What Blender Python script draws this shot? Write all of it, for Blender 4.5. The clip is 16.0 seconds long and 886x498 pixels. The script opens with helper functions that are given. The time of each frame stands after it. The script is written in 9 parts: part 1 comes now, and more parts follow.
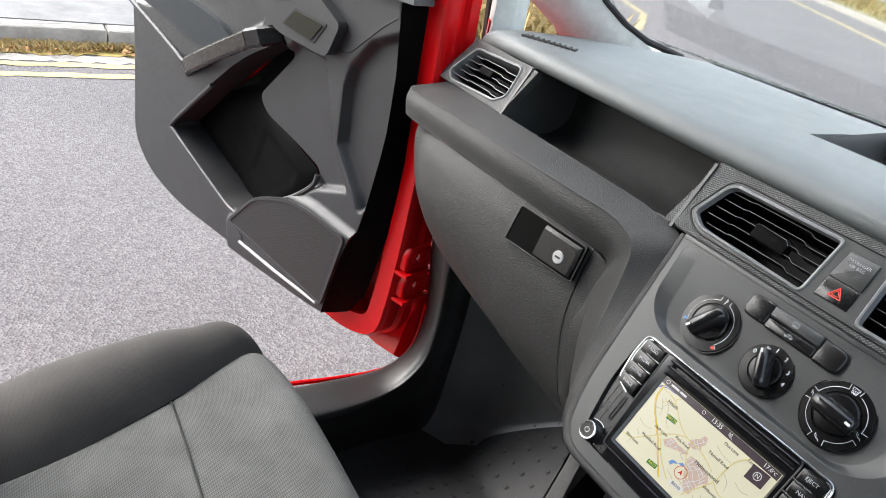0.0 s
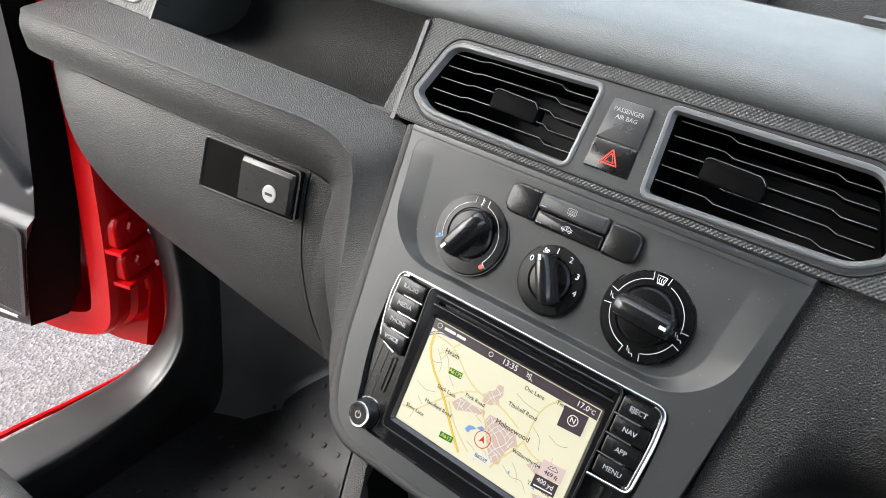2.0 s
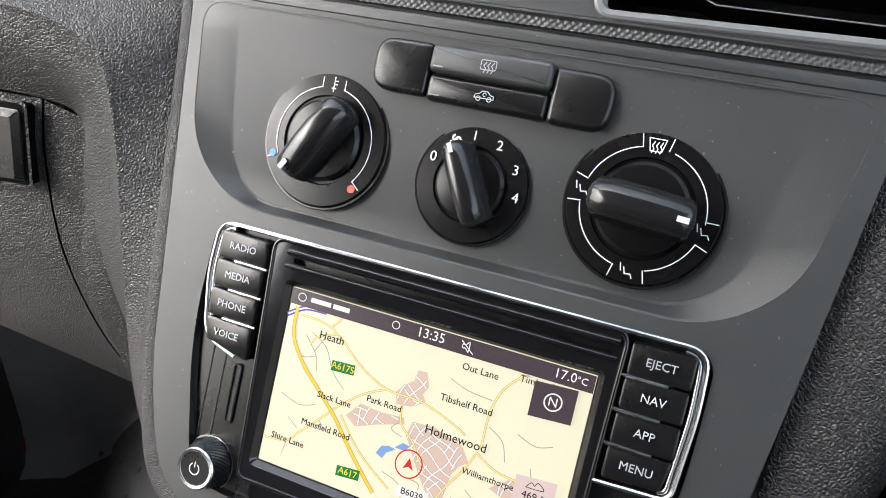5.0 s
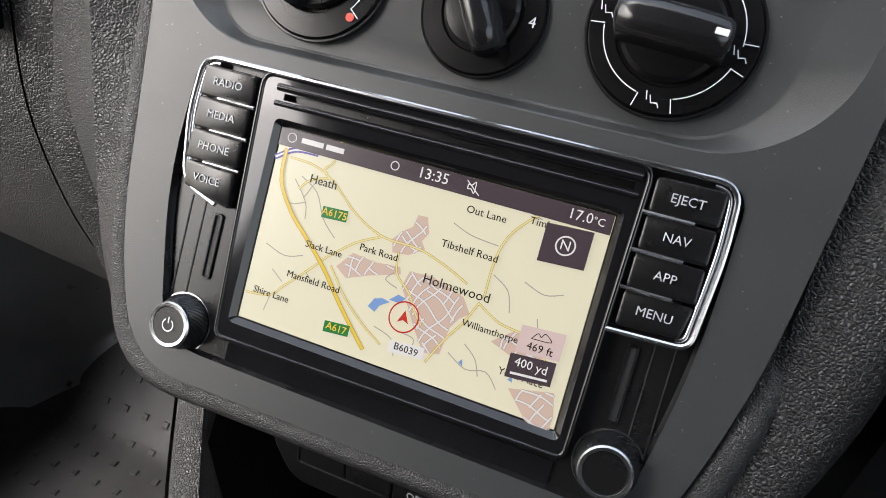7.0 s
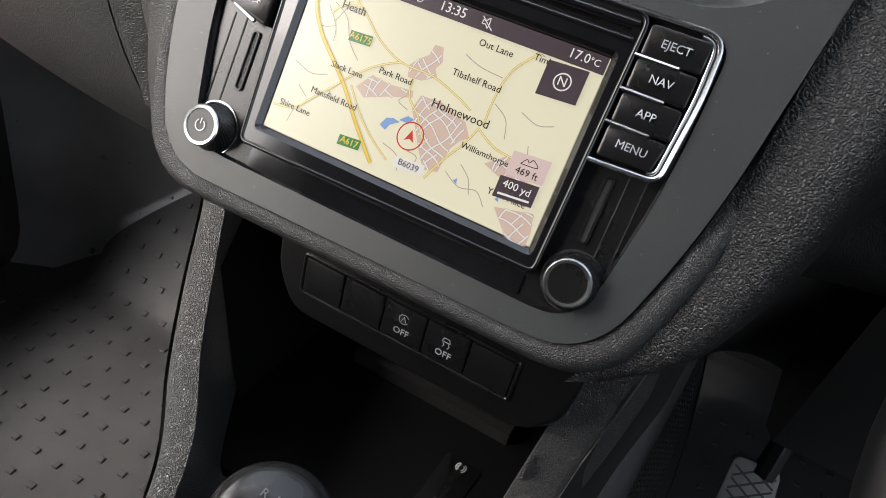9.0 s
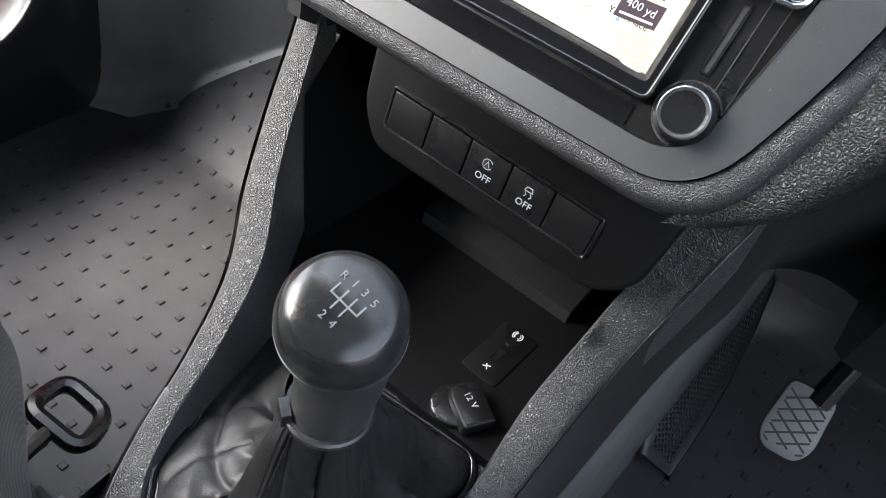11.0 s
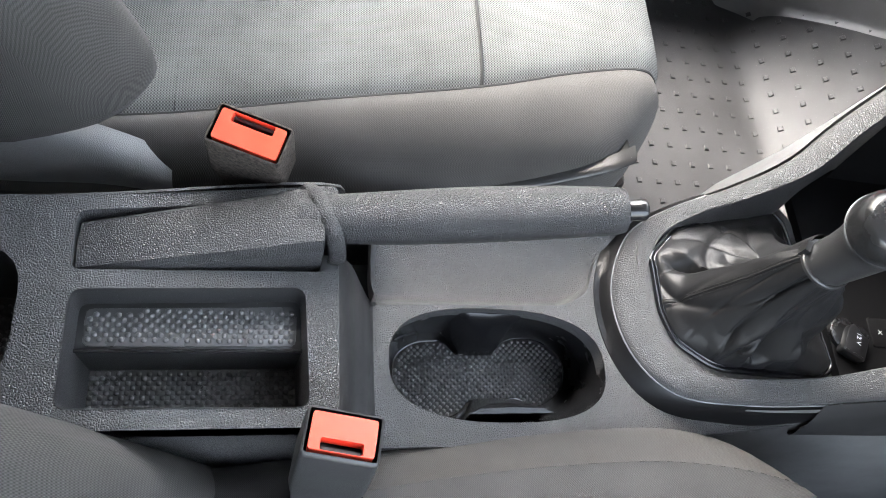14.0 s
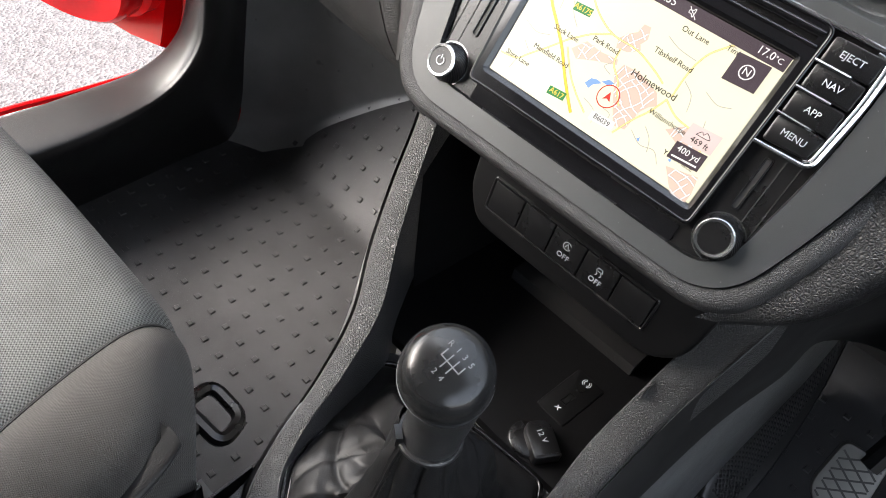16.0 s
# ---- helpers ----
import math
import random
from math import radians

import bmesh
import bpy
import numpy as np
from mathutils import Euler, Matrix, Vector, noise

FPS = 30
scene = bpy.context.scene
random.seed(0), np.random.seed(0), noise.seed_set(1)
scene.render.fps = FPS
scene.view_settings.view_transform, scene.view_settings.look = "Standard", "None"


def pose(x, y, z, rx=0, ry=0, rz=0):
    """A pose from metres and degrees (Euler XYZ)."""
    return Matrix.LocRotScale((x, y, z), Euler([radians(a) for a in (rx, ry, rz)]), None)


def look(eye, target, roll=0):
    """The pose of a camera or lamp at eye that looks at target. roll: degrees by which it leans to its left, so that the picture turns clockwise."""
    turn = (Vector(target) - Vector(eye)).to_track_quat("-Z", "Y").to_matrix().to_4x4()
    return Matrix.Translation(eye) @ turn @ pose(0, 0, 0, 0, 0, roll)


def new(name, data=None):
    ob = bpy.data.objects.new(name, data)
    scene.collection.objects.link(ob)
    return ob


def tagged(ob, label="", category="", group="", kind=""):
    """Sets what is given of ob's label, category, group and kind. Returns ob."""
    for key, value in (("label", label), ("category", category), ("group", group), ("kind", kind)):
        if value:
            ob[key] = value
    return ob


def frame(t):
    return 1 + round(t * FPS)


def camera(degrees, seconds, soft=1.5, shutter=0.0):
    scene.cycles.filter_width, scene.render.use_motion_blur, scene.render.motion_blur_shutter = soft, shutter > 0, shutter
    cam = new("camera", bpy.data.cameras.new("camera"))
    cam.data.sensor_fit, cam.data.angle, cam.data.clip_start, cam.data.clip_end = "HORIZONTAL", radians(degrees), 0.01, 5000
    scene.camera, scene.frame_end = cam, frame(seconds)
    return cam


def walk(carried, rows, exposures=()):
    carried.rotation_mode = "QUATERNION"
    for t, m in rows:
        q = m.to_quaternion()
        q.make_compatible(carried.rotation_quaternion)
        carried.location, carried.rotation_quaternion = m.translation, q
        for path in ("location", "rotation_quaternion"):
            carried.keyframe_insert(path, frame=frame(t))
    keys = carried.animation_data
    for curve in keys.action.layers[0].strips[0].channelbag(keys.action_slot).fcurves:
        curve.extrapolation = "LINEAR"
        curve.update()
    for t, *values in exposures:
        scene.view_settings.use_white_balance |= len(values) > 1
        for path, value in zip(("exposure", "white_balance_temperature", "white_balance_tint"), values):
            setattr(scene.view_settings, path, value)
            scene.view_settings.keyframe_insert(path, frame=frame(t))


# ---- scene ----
cam = camera(62.0, 16.0, 0.9)
PATH = [
    (0, (0.3004, 0.2790, 1.4910), (-1.1886, 1.2715, 0.5978), 10.98),
    (0.5, (0.2905, 0.2786, 1.4885), (-1.1731, 1.2558, 0.5384), 10.11),
    (1, (0.2671, 0.3202, 1.4888), (-1.1600, 1.3196, 0.5067), 6.35),
    (1.5, (0.2208, 0.4058, 1.4414), (-0.9958, 1.6001, 0.3957), 4.83),
    (2, (0.1937, 0.4750, 1.4310), (-0.8472, 1.8061, 0.3610), 3.56),
    (2.5, (0.1851, 0.4956, 1.4202), (-0.7778, 1.8814, 0.3467), 3.82),
    (3, (0.1546, 0.5561, 1.3806), (-0.7808, 1.9674, 0.3159), 0.64),
    (3.5, (0.1248, 0.5931, 1.3711), (-0.6920, 2.0728, 0.3018), -0.65),
    (4, (0.0981, 0.6038, 1.3427), (-0.6464, 2.1145, 0.2640), -0.48),
    (4.5, (0.0950, 0.6013, 1.3267), (-0.5941, 2.1198, 0.2225), 0.04),
    (5, (0.0924, 0.5939, 1.2993), (-0.5523, 2.1233, 0.1833), 1.12),
    (5.2, (0.0921, 0.5910, 1.2876), (-0.5451, 2.1295, 0.1798), 1.58),
    (7.3, (0.0887, 0.5812, 1.2382), (-0.4820, 2.0988, 0.0673), 4.72),
    (7.5, (0.0897, 0.5801, 1.2375), (-0.4800, 2.0987, 0.0674), 4.92),
    (8, (0.0918, 0.5770, 1.2371), (-0.4562, 2.0915, 0.0514), 5.75),
    (8.5, (0.1086, 0.5568, 1.2250), (-0.4404, 2.0597, 0.0250), 8.01),
    (9, (0.1253, 0.5342, 1.2162), (-0.4605, 1.9735, -0.0428), 11.21),
    (9.2, (0.1306, 0.5273, 1.2115), (-0.4647, 1.8824, -0.1336), 12.88),
    (11.3, (0.1288, 0.5099, 1.1716), (-0.4718, 1.7639, -0.2660), 17.65),
    (11.5, (0.1316, 0.5056, 1.1765), (-0.4724, 1.7471, -0.2705), 19.08),
    (12, (0.1553, 0.4580, 1.1893), (-0.5820, 1.5471, -0.3174), 25.81),
    (12.5, (0.1744, 0.3917, 1.2374), (-0.5502, 1.1912, -0.4466), 33.17),
    (13, (0.1903, 0.3319, 1.2689), (-0.5616, 0.9890, -0.4640), 35.21),
    (13.5, (0.2038, 0.2832, 1.2875), (-0.5745, 0.8511, -0.4651), 34.47),
    (14, (0.2144, 0.2576, 1.2982), (-0.5760, 0.7496, -0.4719), 31.40),
    (14.5, (0.2009, 0.3076, 1.2815), (-0.6034, 0.8177, -0.4772), 28.08),
    (15, (0.1922, 0.3806, 1.2633), (-0.6203, 1.0738, -0.4277), 23.22),
    (15.5, (0.1679, 0.4407, 1.2587), (-0.6551, 1.3829, -0.3017), 16.58),
    (16, (0.1445, 0.4666, 1.2625), (-0.6674, 1.5911, -0.1785), 12.98),
]
walk(cam, [(t, look(eye, target, roll)) for t, eye, target, roll in PATH],
     [(0, 2.35, 6300, 9), (1.5, 2.5, 6400, 9), (2.5, 2.8, 6350, 10), (5.2, 2.78, 6400, 11), (7.4, 2.3, 6500, 12), (8.2, 2.26, 6550, 12), (9.2, 2.45, 6550, 11), (11.3, 3.72, 6250, 10), (12.0, 3.9, 6250, 10), (12.5, 4.05, 6300, 9),
      (14, 4.38, 6450, 10), (15, 4.12, 6400, 10), (16, 3.12, 6550, 11)])

# ---- light ----
GROUND = 0.06
world = bpy.data.worlds.new("overcast_sky")
scene.world = world
world.use_nodes = True
wn = world.node_tree.nodes
sky = wn.new("ShaderNodeTexSky")
sky.sky_type = "NISHITA"
sky.sun_disc = False
sky.sun_elevation = radians(45)
sky.sun_rotation = radians(230)
sky.air_density = 1.4
sky.dust_density = 4.0
sat = wn.new("ShaderNodeHueSaturation")
sat.inputs["Saturation"].default_value = 0.5
world.node_tree.links.new(sky.outputs[0], sat.inputs["Color"])
world.node_tree.links.new(sat.outputs[0], wn["Background"].inputs[0])
wn["Background"].inputs[1].default_value = 0.15
sun_data = bpy.data.lights.new("sun", "SUN")
sun_data.energy = 0.38
sun_data.angle = radians(40)
sun_data.color = (1.0, 0.975, 0.95)
sun = new("sun", sun_data)
sun.matrix_world = look((-3.2, -2.2, 4.8), (0, 0.5, 0.8))


# ---- materials ----
def nodes_of(name, rough=0.5, metal=0.0, spec=0.5):
    m = bpy.data.materials.new(name)
    m.use_nodes = True
    t = m.node_tree
    b = t.nodes["Principled BSDF"]
    b.inputs["Roughness"].default_value = rough
    b.inputs["Metallic"].default_value = metal
    b.inputs["Specular IOR Level"].default_value = spec
    return m, t, b


def coords(t, scale, kind="Object"):
    c = t.nodes.new("ShaderNodeTexCoord")
    mp = t.nodes.new("ShaderNodeMapping")
    mp.inputs["Scale"].default_value = scale if hasattr(scale, "__len__") else (scale, scale, scale)
    t.links.new(c.outputs[kind], mp.inputs[0])
    return mp.outputs[0]


def ramp(t, fac, a, b, p0=0.3, p1=0.7):
    r = t.nodes.new("ShaderNodeValToRGB")
    r.color_ramp.elements[0].position, r.color_ramp.elements[1].position = p0, p1
    r.color_ramp.elements[0].color, r.color_ramp.elements[1].color = (*a, 1), (*b, 1)
    t.links.new(fac, r.inputs[0])
    return r.outputs[0]


def bump(t, b, height, strength, dist, below=None):
    n = t.nodes.new("ShaderNodeBump")
    n.inputs["Strength"].default_value, n.inputs["Distance"].default_value = strength, dist
    t.links.new(height, n.inputs["Height"])
    if below:
        t.links.new(below, n.inputs["Normal"])
    t.links.new(n.outputs[0], b.inputs["Normal"])
    return n.outputs[0]


def noise_tex(t, vec, scale, detail=4, rough=0.55):
    n = t.nodes.new("ShaderNodeTexNoise")
    n.inputs["Scale"].default_value, n.inputs["Detail"].default_value, n.inputs["Roughness"].default_value = scale, detail, rough
    t.links.new(vec, n.inputs["Vector"])
    return n.outputs["Fac"]


def voronoi(t, vec, scale, feature="F1"):
    v = t.nodes.new("ShaderNodeTexVoronoi")
    v.feature = feature
    v.inputs["Scale"].default_value = scale
    t.links.new(vec, v.inputs["Vector"])
    return v.outputs["Distance"]


def mathn(t, op, a, b=0.0, c=0.0):
    n = t.nodes.new("ShaderNodeMath")
    n.operation = op
    for i, v in enumerate((a, b, c)):
        if hasattr(v, "links"):
            t.links.new(v, n.inputs[i])
        else:
            n.inputs[i].default_value = v
    return n.outputs[0]


def grain_plastic(name, col, rough=0.5, grain=420.0, depth=0.0003, strength=0.5, spec=0.45, blot=0.12):
    """Moulded plastic with a pebbled leather-like grain, faint blotches, uneven gloss and dust specks."""
    m, t, b = nodes_of(name, rough, 0.0, spec)
    v = coords(t, 1.0)
    big = noise_tex(t, v, 9.0, 5)
    lo = tuple(c * (1 - blot) for c in col)
    hi = tuple(c * (1 + blot) for c in col)
    dust = ramp(t, noise_tex(t, v, 620.0, 1, 0.4), (0, 0, 0), (0.10, 0.10, 0.10), 0.76, 0.80)
    add = t.nodes.new("ShaderNodeMix")
    add.data_type, add.blend_type = "RGBA", "ADD"
    add.inputs[0].default_value = 1.0
    t.links.new(ramp(t, big, lo, hi), add.inputs[6])
    t.links.new(dust, add.inputs[7])
    t.links.new(add.outputs[2], b.inputs["Base Color"])
    rr = mathn(t, "MULTIPLY_ADD", noise_tex(t, v, 35.0, 6), 0.14, rough - 0.07)
    t.links.new(rr, b.inputs["Roughness"])
    # pebbles: warped cells, raised in the middle, with narrow valleys between
    warp = t.nodes.new("ShaderNodeTexNoise")
    warp.inputs["Scale"].default_value, warp.inputs["Detail"].default_value = grain * 0.7, 1
    t.links.new(v, warp.inputs["Vector"])
    vm = t.nodes.new("ShaderNodeVectorMath")
    vm.operation = "MULTIPLY_ADD"
    vm.inputs[1].default_value = (0.9 / grain,) * 3
    t.links.new(warp.outputs["Color"], vm.inputs[0])
    t.links.new(v, vm.inputs[2])
    edge = voronoi(t, vm.outputs[0], grain, "DISTANCE_TO_EDGE")
    low = mathn(t, "SUBTRACT", 1.0, mathn(t, "MINIMUM", mathn(t, "MULTIPLY", edge, 2.0), 1.0))
    fine = noise_tex(t, v, grain * 2.6, 2)
    h = mathn(t, "SUBTRACT", mathn(t, "MULTIPLY", fine, 0.2), mathn(t, "MULTIPLY", low, low))
    bump(t, b, h, strength, depth)
    return m


def plain(name, col, rough=0.4, metal=0.0, spec=0.5, wear=0.1):
    m, t, b = nodes_of(name, rough, metal, spec)
    v = coords(t, 1.0)
    n = noise_tex(t, v, 60.0, 5)
    t.links.new(ramp(t, n, tuple(c * (1 - wear) for c in col), tuple(min(1, c * (1 + wear)) for c in col)), b.inputs["Base Color"])
    t.links.new(mathn(t, "MULTIPLY_ADD", noise_tex(t, v, 25.0, 6), 0.2, rough - 0.1), b.inputs["Roughness"])
    return m


def glow(name, col, strength):
    m, t, b = nodes_of(name, 0.25, 0.0, 0.5)
    b.inputs["Base Color"].default_value = (*[c * 0.15 for c in col], 1)
    b.inputs["Emission Color"].default_value = (*col, 1)
    b.inputs["Emission Strength"].default_value = strength
    return m


DASH = grain_plastic("dash_soft_grain", (0.022, 0.0224, 0.0228), 0.43, 560, 0.00045, 1.0, 0.5)
# paler than the dash: light falling on top faces is put into the colour
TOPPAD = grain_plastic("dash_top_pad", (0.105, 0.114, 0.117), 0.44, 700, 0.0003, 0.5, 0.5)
SATIN = grain_plastic("stack_satin", (0.036, 0.0385, 0.0394), 0.38, 2000, 0.00010, 0.30, 0.45, 0.08)
CONSOLE = grain_plastic("console_grain", (0.042, 0.042, 0.0426), 0.34, 600, 0.00056, 1.0, 0.5, 0.05)
BLACK = plain("black_satin", (0.006, 0.006, 0.0065), 0.28, 0.0, 0.4)
KNOBM = plain("polished_black", (0.008, 0.008, 0.0085), 0.26, 0.0, 0.5)
GLOSS = plain("piano_black", (0.006, 0.006, 0.007), 0.09)
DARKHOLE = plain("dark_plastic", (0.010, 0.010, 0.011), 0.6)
CHROME = plain("satin_chrome", (0.50, 0.51, 0.52), 0.24, 1.0)
RINGM = plain("grey_vent_ring", (0.15, 0.156, 0.162), 0.32)
# dash grain darkened: shade on the driver's side and in the bin is in the colour
DASHSHADED = grain_plastic("shaded_leather_grain", (0.013, 0.013, 0.0135), 0.42, 620, 0.00045, 0.95, 0.40)
# black plastic, darkened further for the shade under the stack
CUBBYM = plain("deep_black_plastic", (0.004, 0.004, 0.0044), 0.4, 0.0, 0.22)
SURROUND = grain_plastic("surround_grain", (0.024, 0.024, 0.0246), 0.40, 800, 0.0003, 0.9, 0.45)
# near black without sheen: shade in vents and door hollows is put into it
SHADEDBLACK = plain("shaded_black", (0.0022, 0.0022, 0.0025), 0.6, 0.0, 0.04)
RED = plain("red_paint", (0.50, 0.003, 0.005), 0.20, 0.0, 0.3, 0.04)
PILLAR = plain("pale_pillar_trim", (0.55, 0.57, 0.55), 0.6)
DOORM = grain_plastic("door_grain", (0.026, 0.027, 0.030), 0.44, 900, 0.00022, 0.5, 0.5)
RINGM2 = plain("pale_grey_plastic", (0.34, 0.345, 0.35), 0.5)
RUBPAD = plain("worn_grey_rubber", (0.13, 0.127, 0.122), 0.5)
GREYWALL = plain("grey_lining", (0.10, 0.10, 0.10), 0.8)
BLACKTRIM = grain_plastic("black_fine_plastic", (0.018, 0.018, 0.0185), 0.36, 1600, 0.00012, 0.3, 0.5)
HBGRIP = grain_plastic("brake_grip_grain", (0.020, 0.020, 0.0204), 0.34, 600, 0.00042, 1.0, 0.45, 0.05)
CAPM = plain("satin_cap", (0.012, 0.0122, 0.0125), 0.24, 0.0, 0.42)
TUNNELM = grain_plastic("smooth_grey_plastic", (0.11, 0.11, 0.1105), 0.40, 1500, 0.0001, 0.3, 0.5, 0.3)
LINERM = grain_plastic("grey_moulded_liner", (0.16, 0.16, 0.161), 0.30, 1500, 0.0001, 0.3, 0.6, 0.2)
KEYPRINT = plain("key_print", (0.42, 0.43, 0.45), 0.5)
WHITE = plain("white_print", (0.75, 0.76, 0.78), 0.5)
GREYPRINT = plain("grey_print", (0.30, 0.31, 0.33), 0.5)
CAPPRINT = plain("worn_grey_print", (0.15, 0.153, 0.156), 0.4)
FAINT = plain("unlit_print", (0.085, 0.088, 0.092), 0.5)
REDPRINT = plain("red_print", (0.75, 0.06, 0.04), 0.4)
BLUEPRINT = plain("blue_print", (0.05, 0.22, 0.55), 0.4)
BUCKLE = plain("orange_red_plastic", (0.68, 0.055, 0.026), 0.35)


# ---- mesh helpers ----
def part(name, bm, material, parent=None, label="", smooth=35, kind=""):
    bmesh.ops.recalc_face_normals(bm, faces=bm.faces)
    me = bpy.data.meshes.new(name)
    bm.to_mesh(me)
    bm.free()
    me.materials.append(material)
    if smooth:
        me.shade_smooth()
        me.set_sharp_from_angle(angle=radians(smooth))
    ob = new(name, me)
    if parent:
        ob.parent = parent
        ob.matrix_parent_inverse = parent.matrix_world.inverted()
    if label or kind:
        tagged(ob, label, kind=kind)
    return ob


def thing(name, at, label, category, group="", kind=""):
    ob = new(name)
    ob.empty_display_size = 0.02
    ob.matrix_world = Matrix.Translation(at)
    bpy.context.view_layer.update()
    return tagged(ob, label, category, group, kind)


I4 = Matrix.Identity(4)


def soften(bm, geom, width, seg=2, angle=25):
    es = [e for e in {e for f in geom if isinstance(f, bmesh.types.BMFace) and f.is_valid for e in f.edges}
          if len(e.link_faces) == 2 and e.calc_face_angle(0) > radians(angle)]
    if width > 0 and es:
        bmesh.ops.bevel(bm, geom=es, offset=width, segments=seg, profile=0.5, affect="EDGES", clamp_overlap=True)


def box(bm, x, y, z, bev=0.0, xf=I4, seg=2):
    vs = [bm.verts.new(xf @ Vector((a, b, c))) for a in x for b in y for c in z]
    idx = ((0, 1, 3, 2), (4, 6, 7, 5), (0, 4, 5, 1), (2, 3, 7, 6), (0, 2, 6, 4), (1, 5, 7, 3))
    fs = [bm.faces.new([vs[i] for i in q]) for q in idx]
    soften(bm, fs, bev, seg)
    return bm


def rounded(pts, r, seg=5):
    """A polygon with its corners rounded; r is one radius or one for each corner."""
    out = []
    n = len(pts)
    for i in range(n):
        p, a, b = Vector(pts[i]), Vector(pts[i - 1]), Vector(pts[(i + 1) % n])
        rr = r[i] if hasattr(r, "__len__") else r
        da, db = (a - p), (b - p)
        la, lb = da.length, db.length
        k = min(rr, la * 0.49, lb * 0.49)
        s, e = p + da.normalized() * k, p + db.normalized() * k
        for j in range(seg + 1):
            u = j / seg
            out.append(((1 - u) ** 2 * s + 2 * u * (1 - u) * p + u * u * e).to_tuple())
    return out


def inset(pts, d):
    """A closed polygon moved inwards by d (outwards: minus)."""
    n = len(pts)
    area = sum(pts[i - 1][0] * pts[i][1] - pts[i][0] * pts[i - 1][1] for i in range(n))
    sgn = 1 if area > 0 else -1
    out = []
    for i in range(n):
        p, a, b = Vector(pts[i]), Vector(pts[i - 1]), Vector(pts[(i + 1) % n])
        u, w = (p - a), (b - p)
        if u.length < 1e-7 or w.length < 1e-7:
            u = w = b - a
        u.normalize()
        w.normalize()
        nrm = Vector((-(u.y + w.y), u.x + w.x)) * sgn
        if nrm.length < 1e-6:
            nrm = Vector((-u.y, u.x)) * sgn
        nrm.normalize()
        c = max(0.4, nrm.dot(Vector((-u.y, u.x)) * sgn))
        out.append((p + nrm * (d / c)).to_tuple())
    return out


def loft(bm, rings, cap0=True, cap1=True, closed=True, xf=I4):
    vr = [[bm.verts.new(xf @ Vector(p)) for p in ring] for ring in rings]
    n = len(vr[0])
    fs = []
    for a, b in zip(vr, vr[1:]):
        for i in range(n if closed else n - 1):
            j = (i + 1) % n
            fs.append(bm.faces.new((a[i], a[j], b[j], b[i])))
    if cap0:
        fs.append(bm.faces.new(vr[0][::-1]))
    if cap1:
        fs.append(bm.faces.new(vr[-1]))
    return fs


def slab(bm, pts, z0, z1, bev=0.0, xf=I4, seg=2):
    """An extruded polygon whose top rim (z1) is softened by stepped insets."""
    rings = [[(x, y, z0) for x, y in pts]]
    if bev > 0:
        s = 1 if z1 > z0 else -1
        for k in range(seg + 1):
            a = k / seg * math.pi / 2
            rings.append([(x, y, z1 - s * bev * (1 - math.sin(a))) for x, y in inset(pts, bev * (1 - math.cos(a)))])
    else:
        rings.append([(x, y, z1) for x, y in pts])
    return loft(bm, rings, xf=xf)


def ring(bm, outer, inner, z0, z1, bev=0.0, xf=I4):
    """A raised frame between two outlines with the same number of points."""
    rs = [[(x, y, z0) for x, y in outer], [(x, y, z1 - bev) for x, y in outer]]
    if bev:
        rs += [[(x, y, z1) for x, y in inset(outer, bev)], [(x, y, z1) for x, y in inset(inner, -bev)]]
        rs += [[(x, y, z1 - bev) for x, y in inner]]
    else:
        rs += [[(x, y, z1) for x, y in inner]]
    rs += [[(x, y, z0) for x, y in inner]]
    rs += [rs[0]]
    fs = loft(bm, rs, False, False, xf=xf)
    bmesh.ops.remove_doubles(bm, verts=bm.verts, dist=1e-6)
    return fs


def holed(bm, outer, holes, z0, z1, xf=I4):
    """A plate with holes through it."""
    es = []
    for loop in (outer, *holes):
        vs = [bm.verts.new((x, y, z1)) for x, y in loop]
        es += [bm.edges.new((vs[i - 1], vs[i])) for i in range(len(vs))]
    r = bmesh.ops.triangle_fill(bm, edges=es, use_beauty=True)
    fs = [f for f in r["geom"] if isinstance(f, bmesh.types.BMFace)]
    ex = bmesh.ops.extrude_face_region(bm, geom=fs)
    vs = [v for v in ex["geom"] if isinstance(v, bmesh.types.BMVert)]
    for v in vs:
        v.co.z = z0
    allv = set(vs) | {v for f in fs if f.is_valid for v in f.verts}
    for v in allv:
        v.co = xf @ v.co
    return bm


def lathe(bm, prof, seg=32, xf=I4, cap0=True, cap1=True):
    rings = [[(r * math.cos(2 * math.pi * i / seg), r * math.sin(2 * math.pi * i / seg), z) for i in range(seg)] for r, z in prof]
    return loft(bm, rings, cap0, cap1, xf=xf)


def tube(bm, pts, r, seg=10, xf=I4, caps=True):
    pts = [Vector(p) for p in pts]
    rings = []
    up = Vector((0.13, 0.31, 0.94))
    for i, p in enumerate(pts):
        d = (pts[min(i + 1, len(pts) - 1)] - pts[max(i - 1, 0)]).normalized()
        a = d.cross(up).normalized()
        b = a.cross(d)
        rr = r[i] if hasattr(r, "__len__") else r
        rings.append([p + (a * math.cos(2 * math.pi * k / seg) + b * math.sin(2 * math.pi * k / seg)) * rr for k in range(seg)])
    return loft(bm, rings, caps, caps, xf=xf)


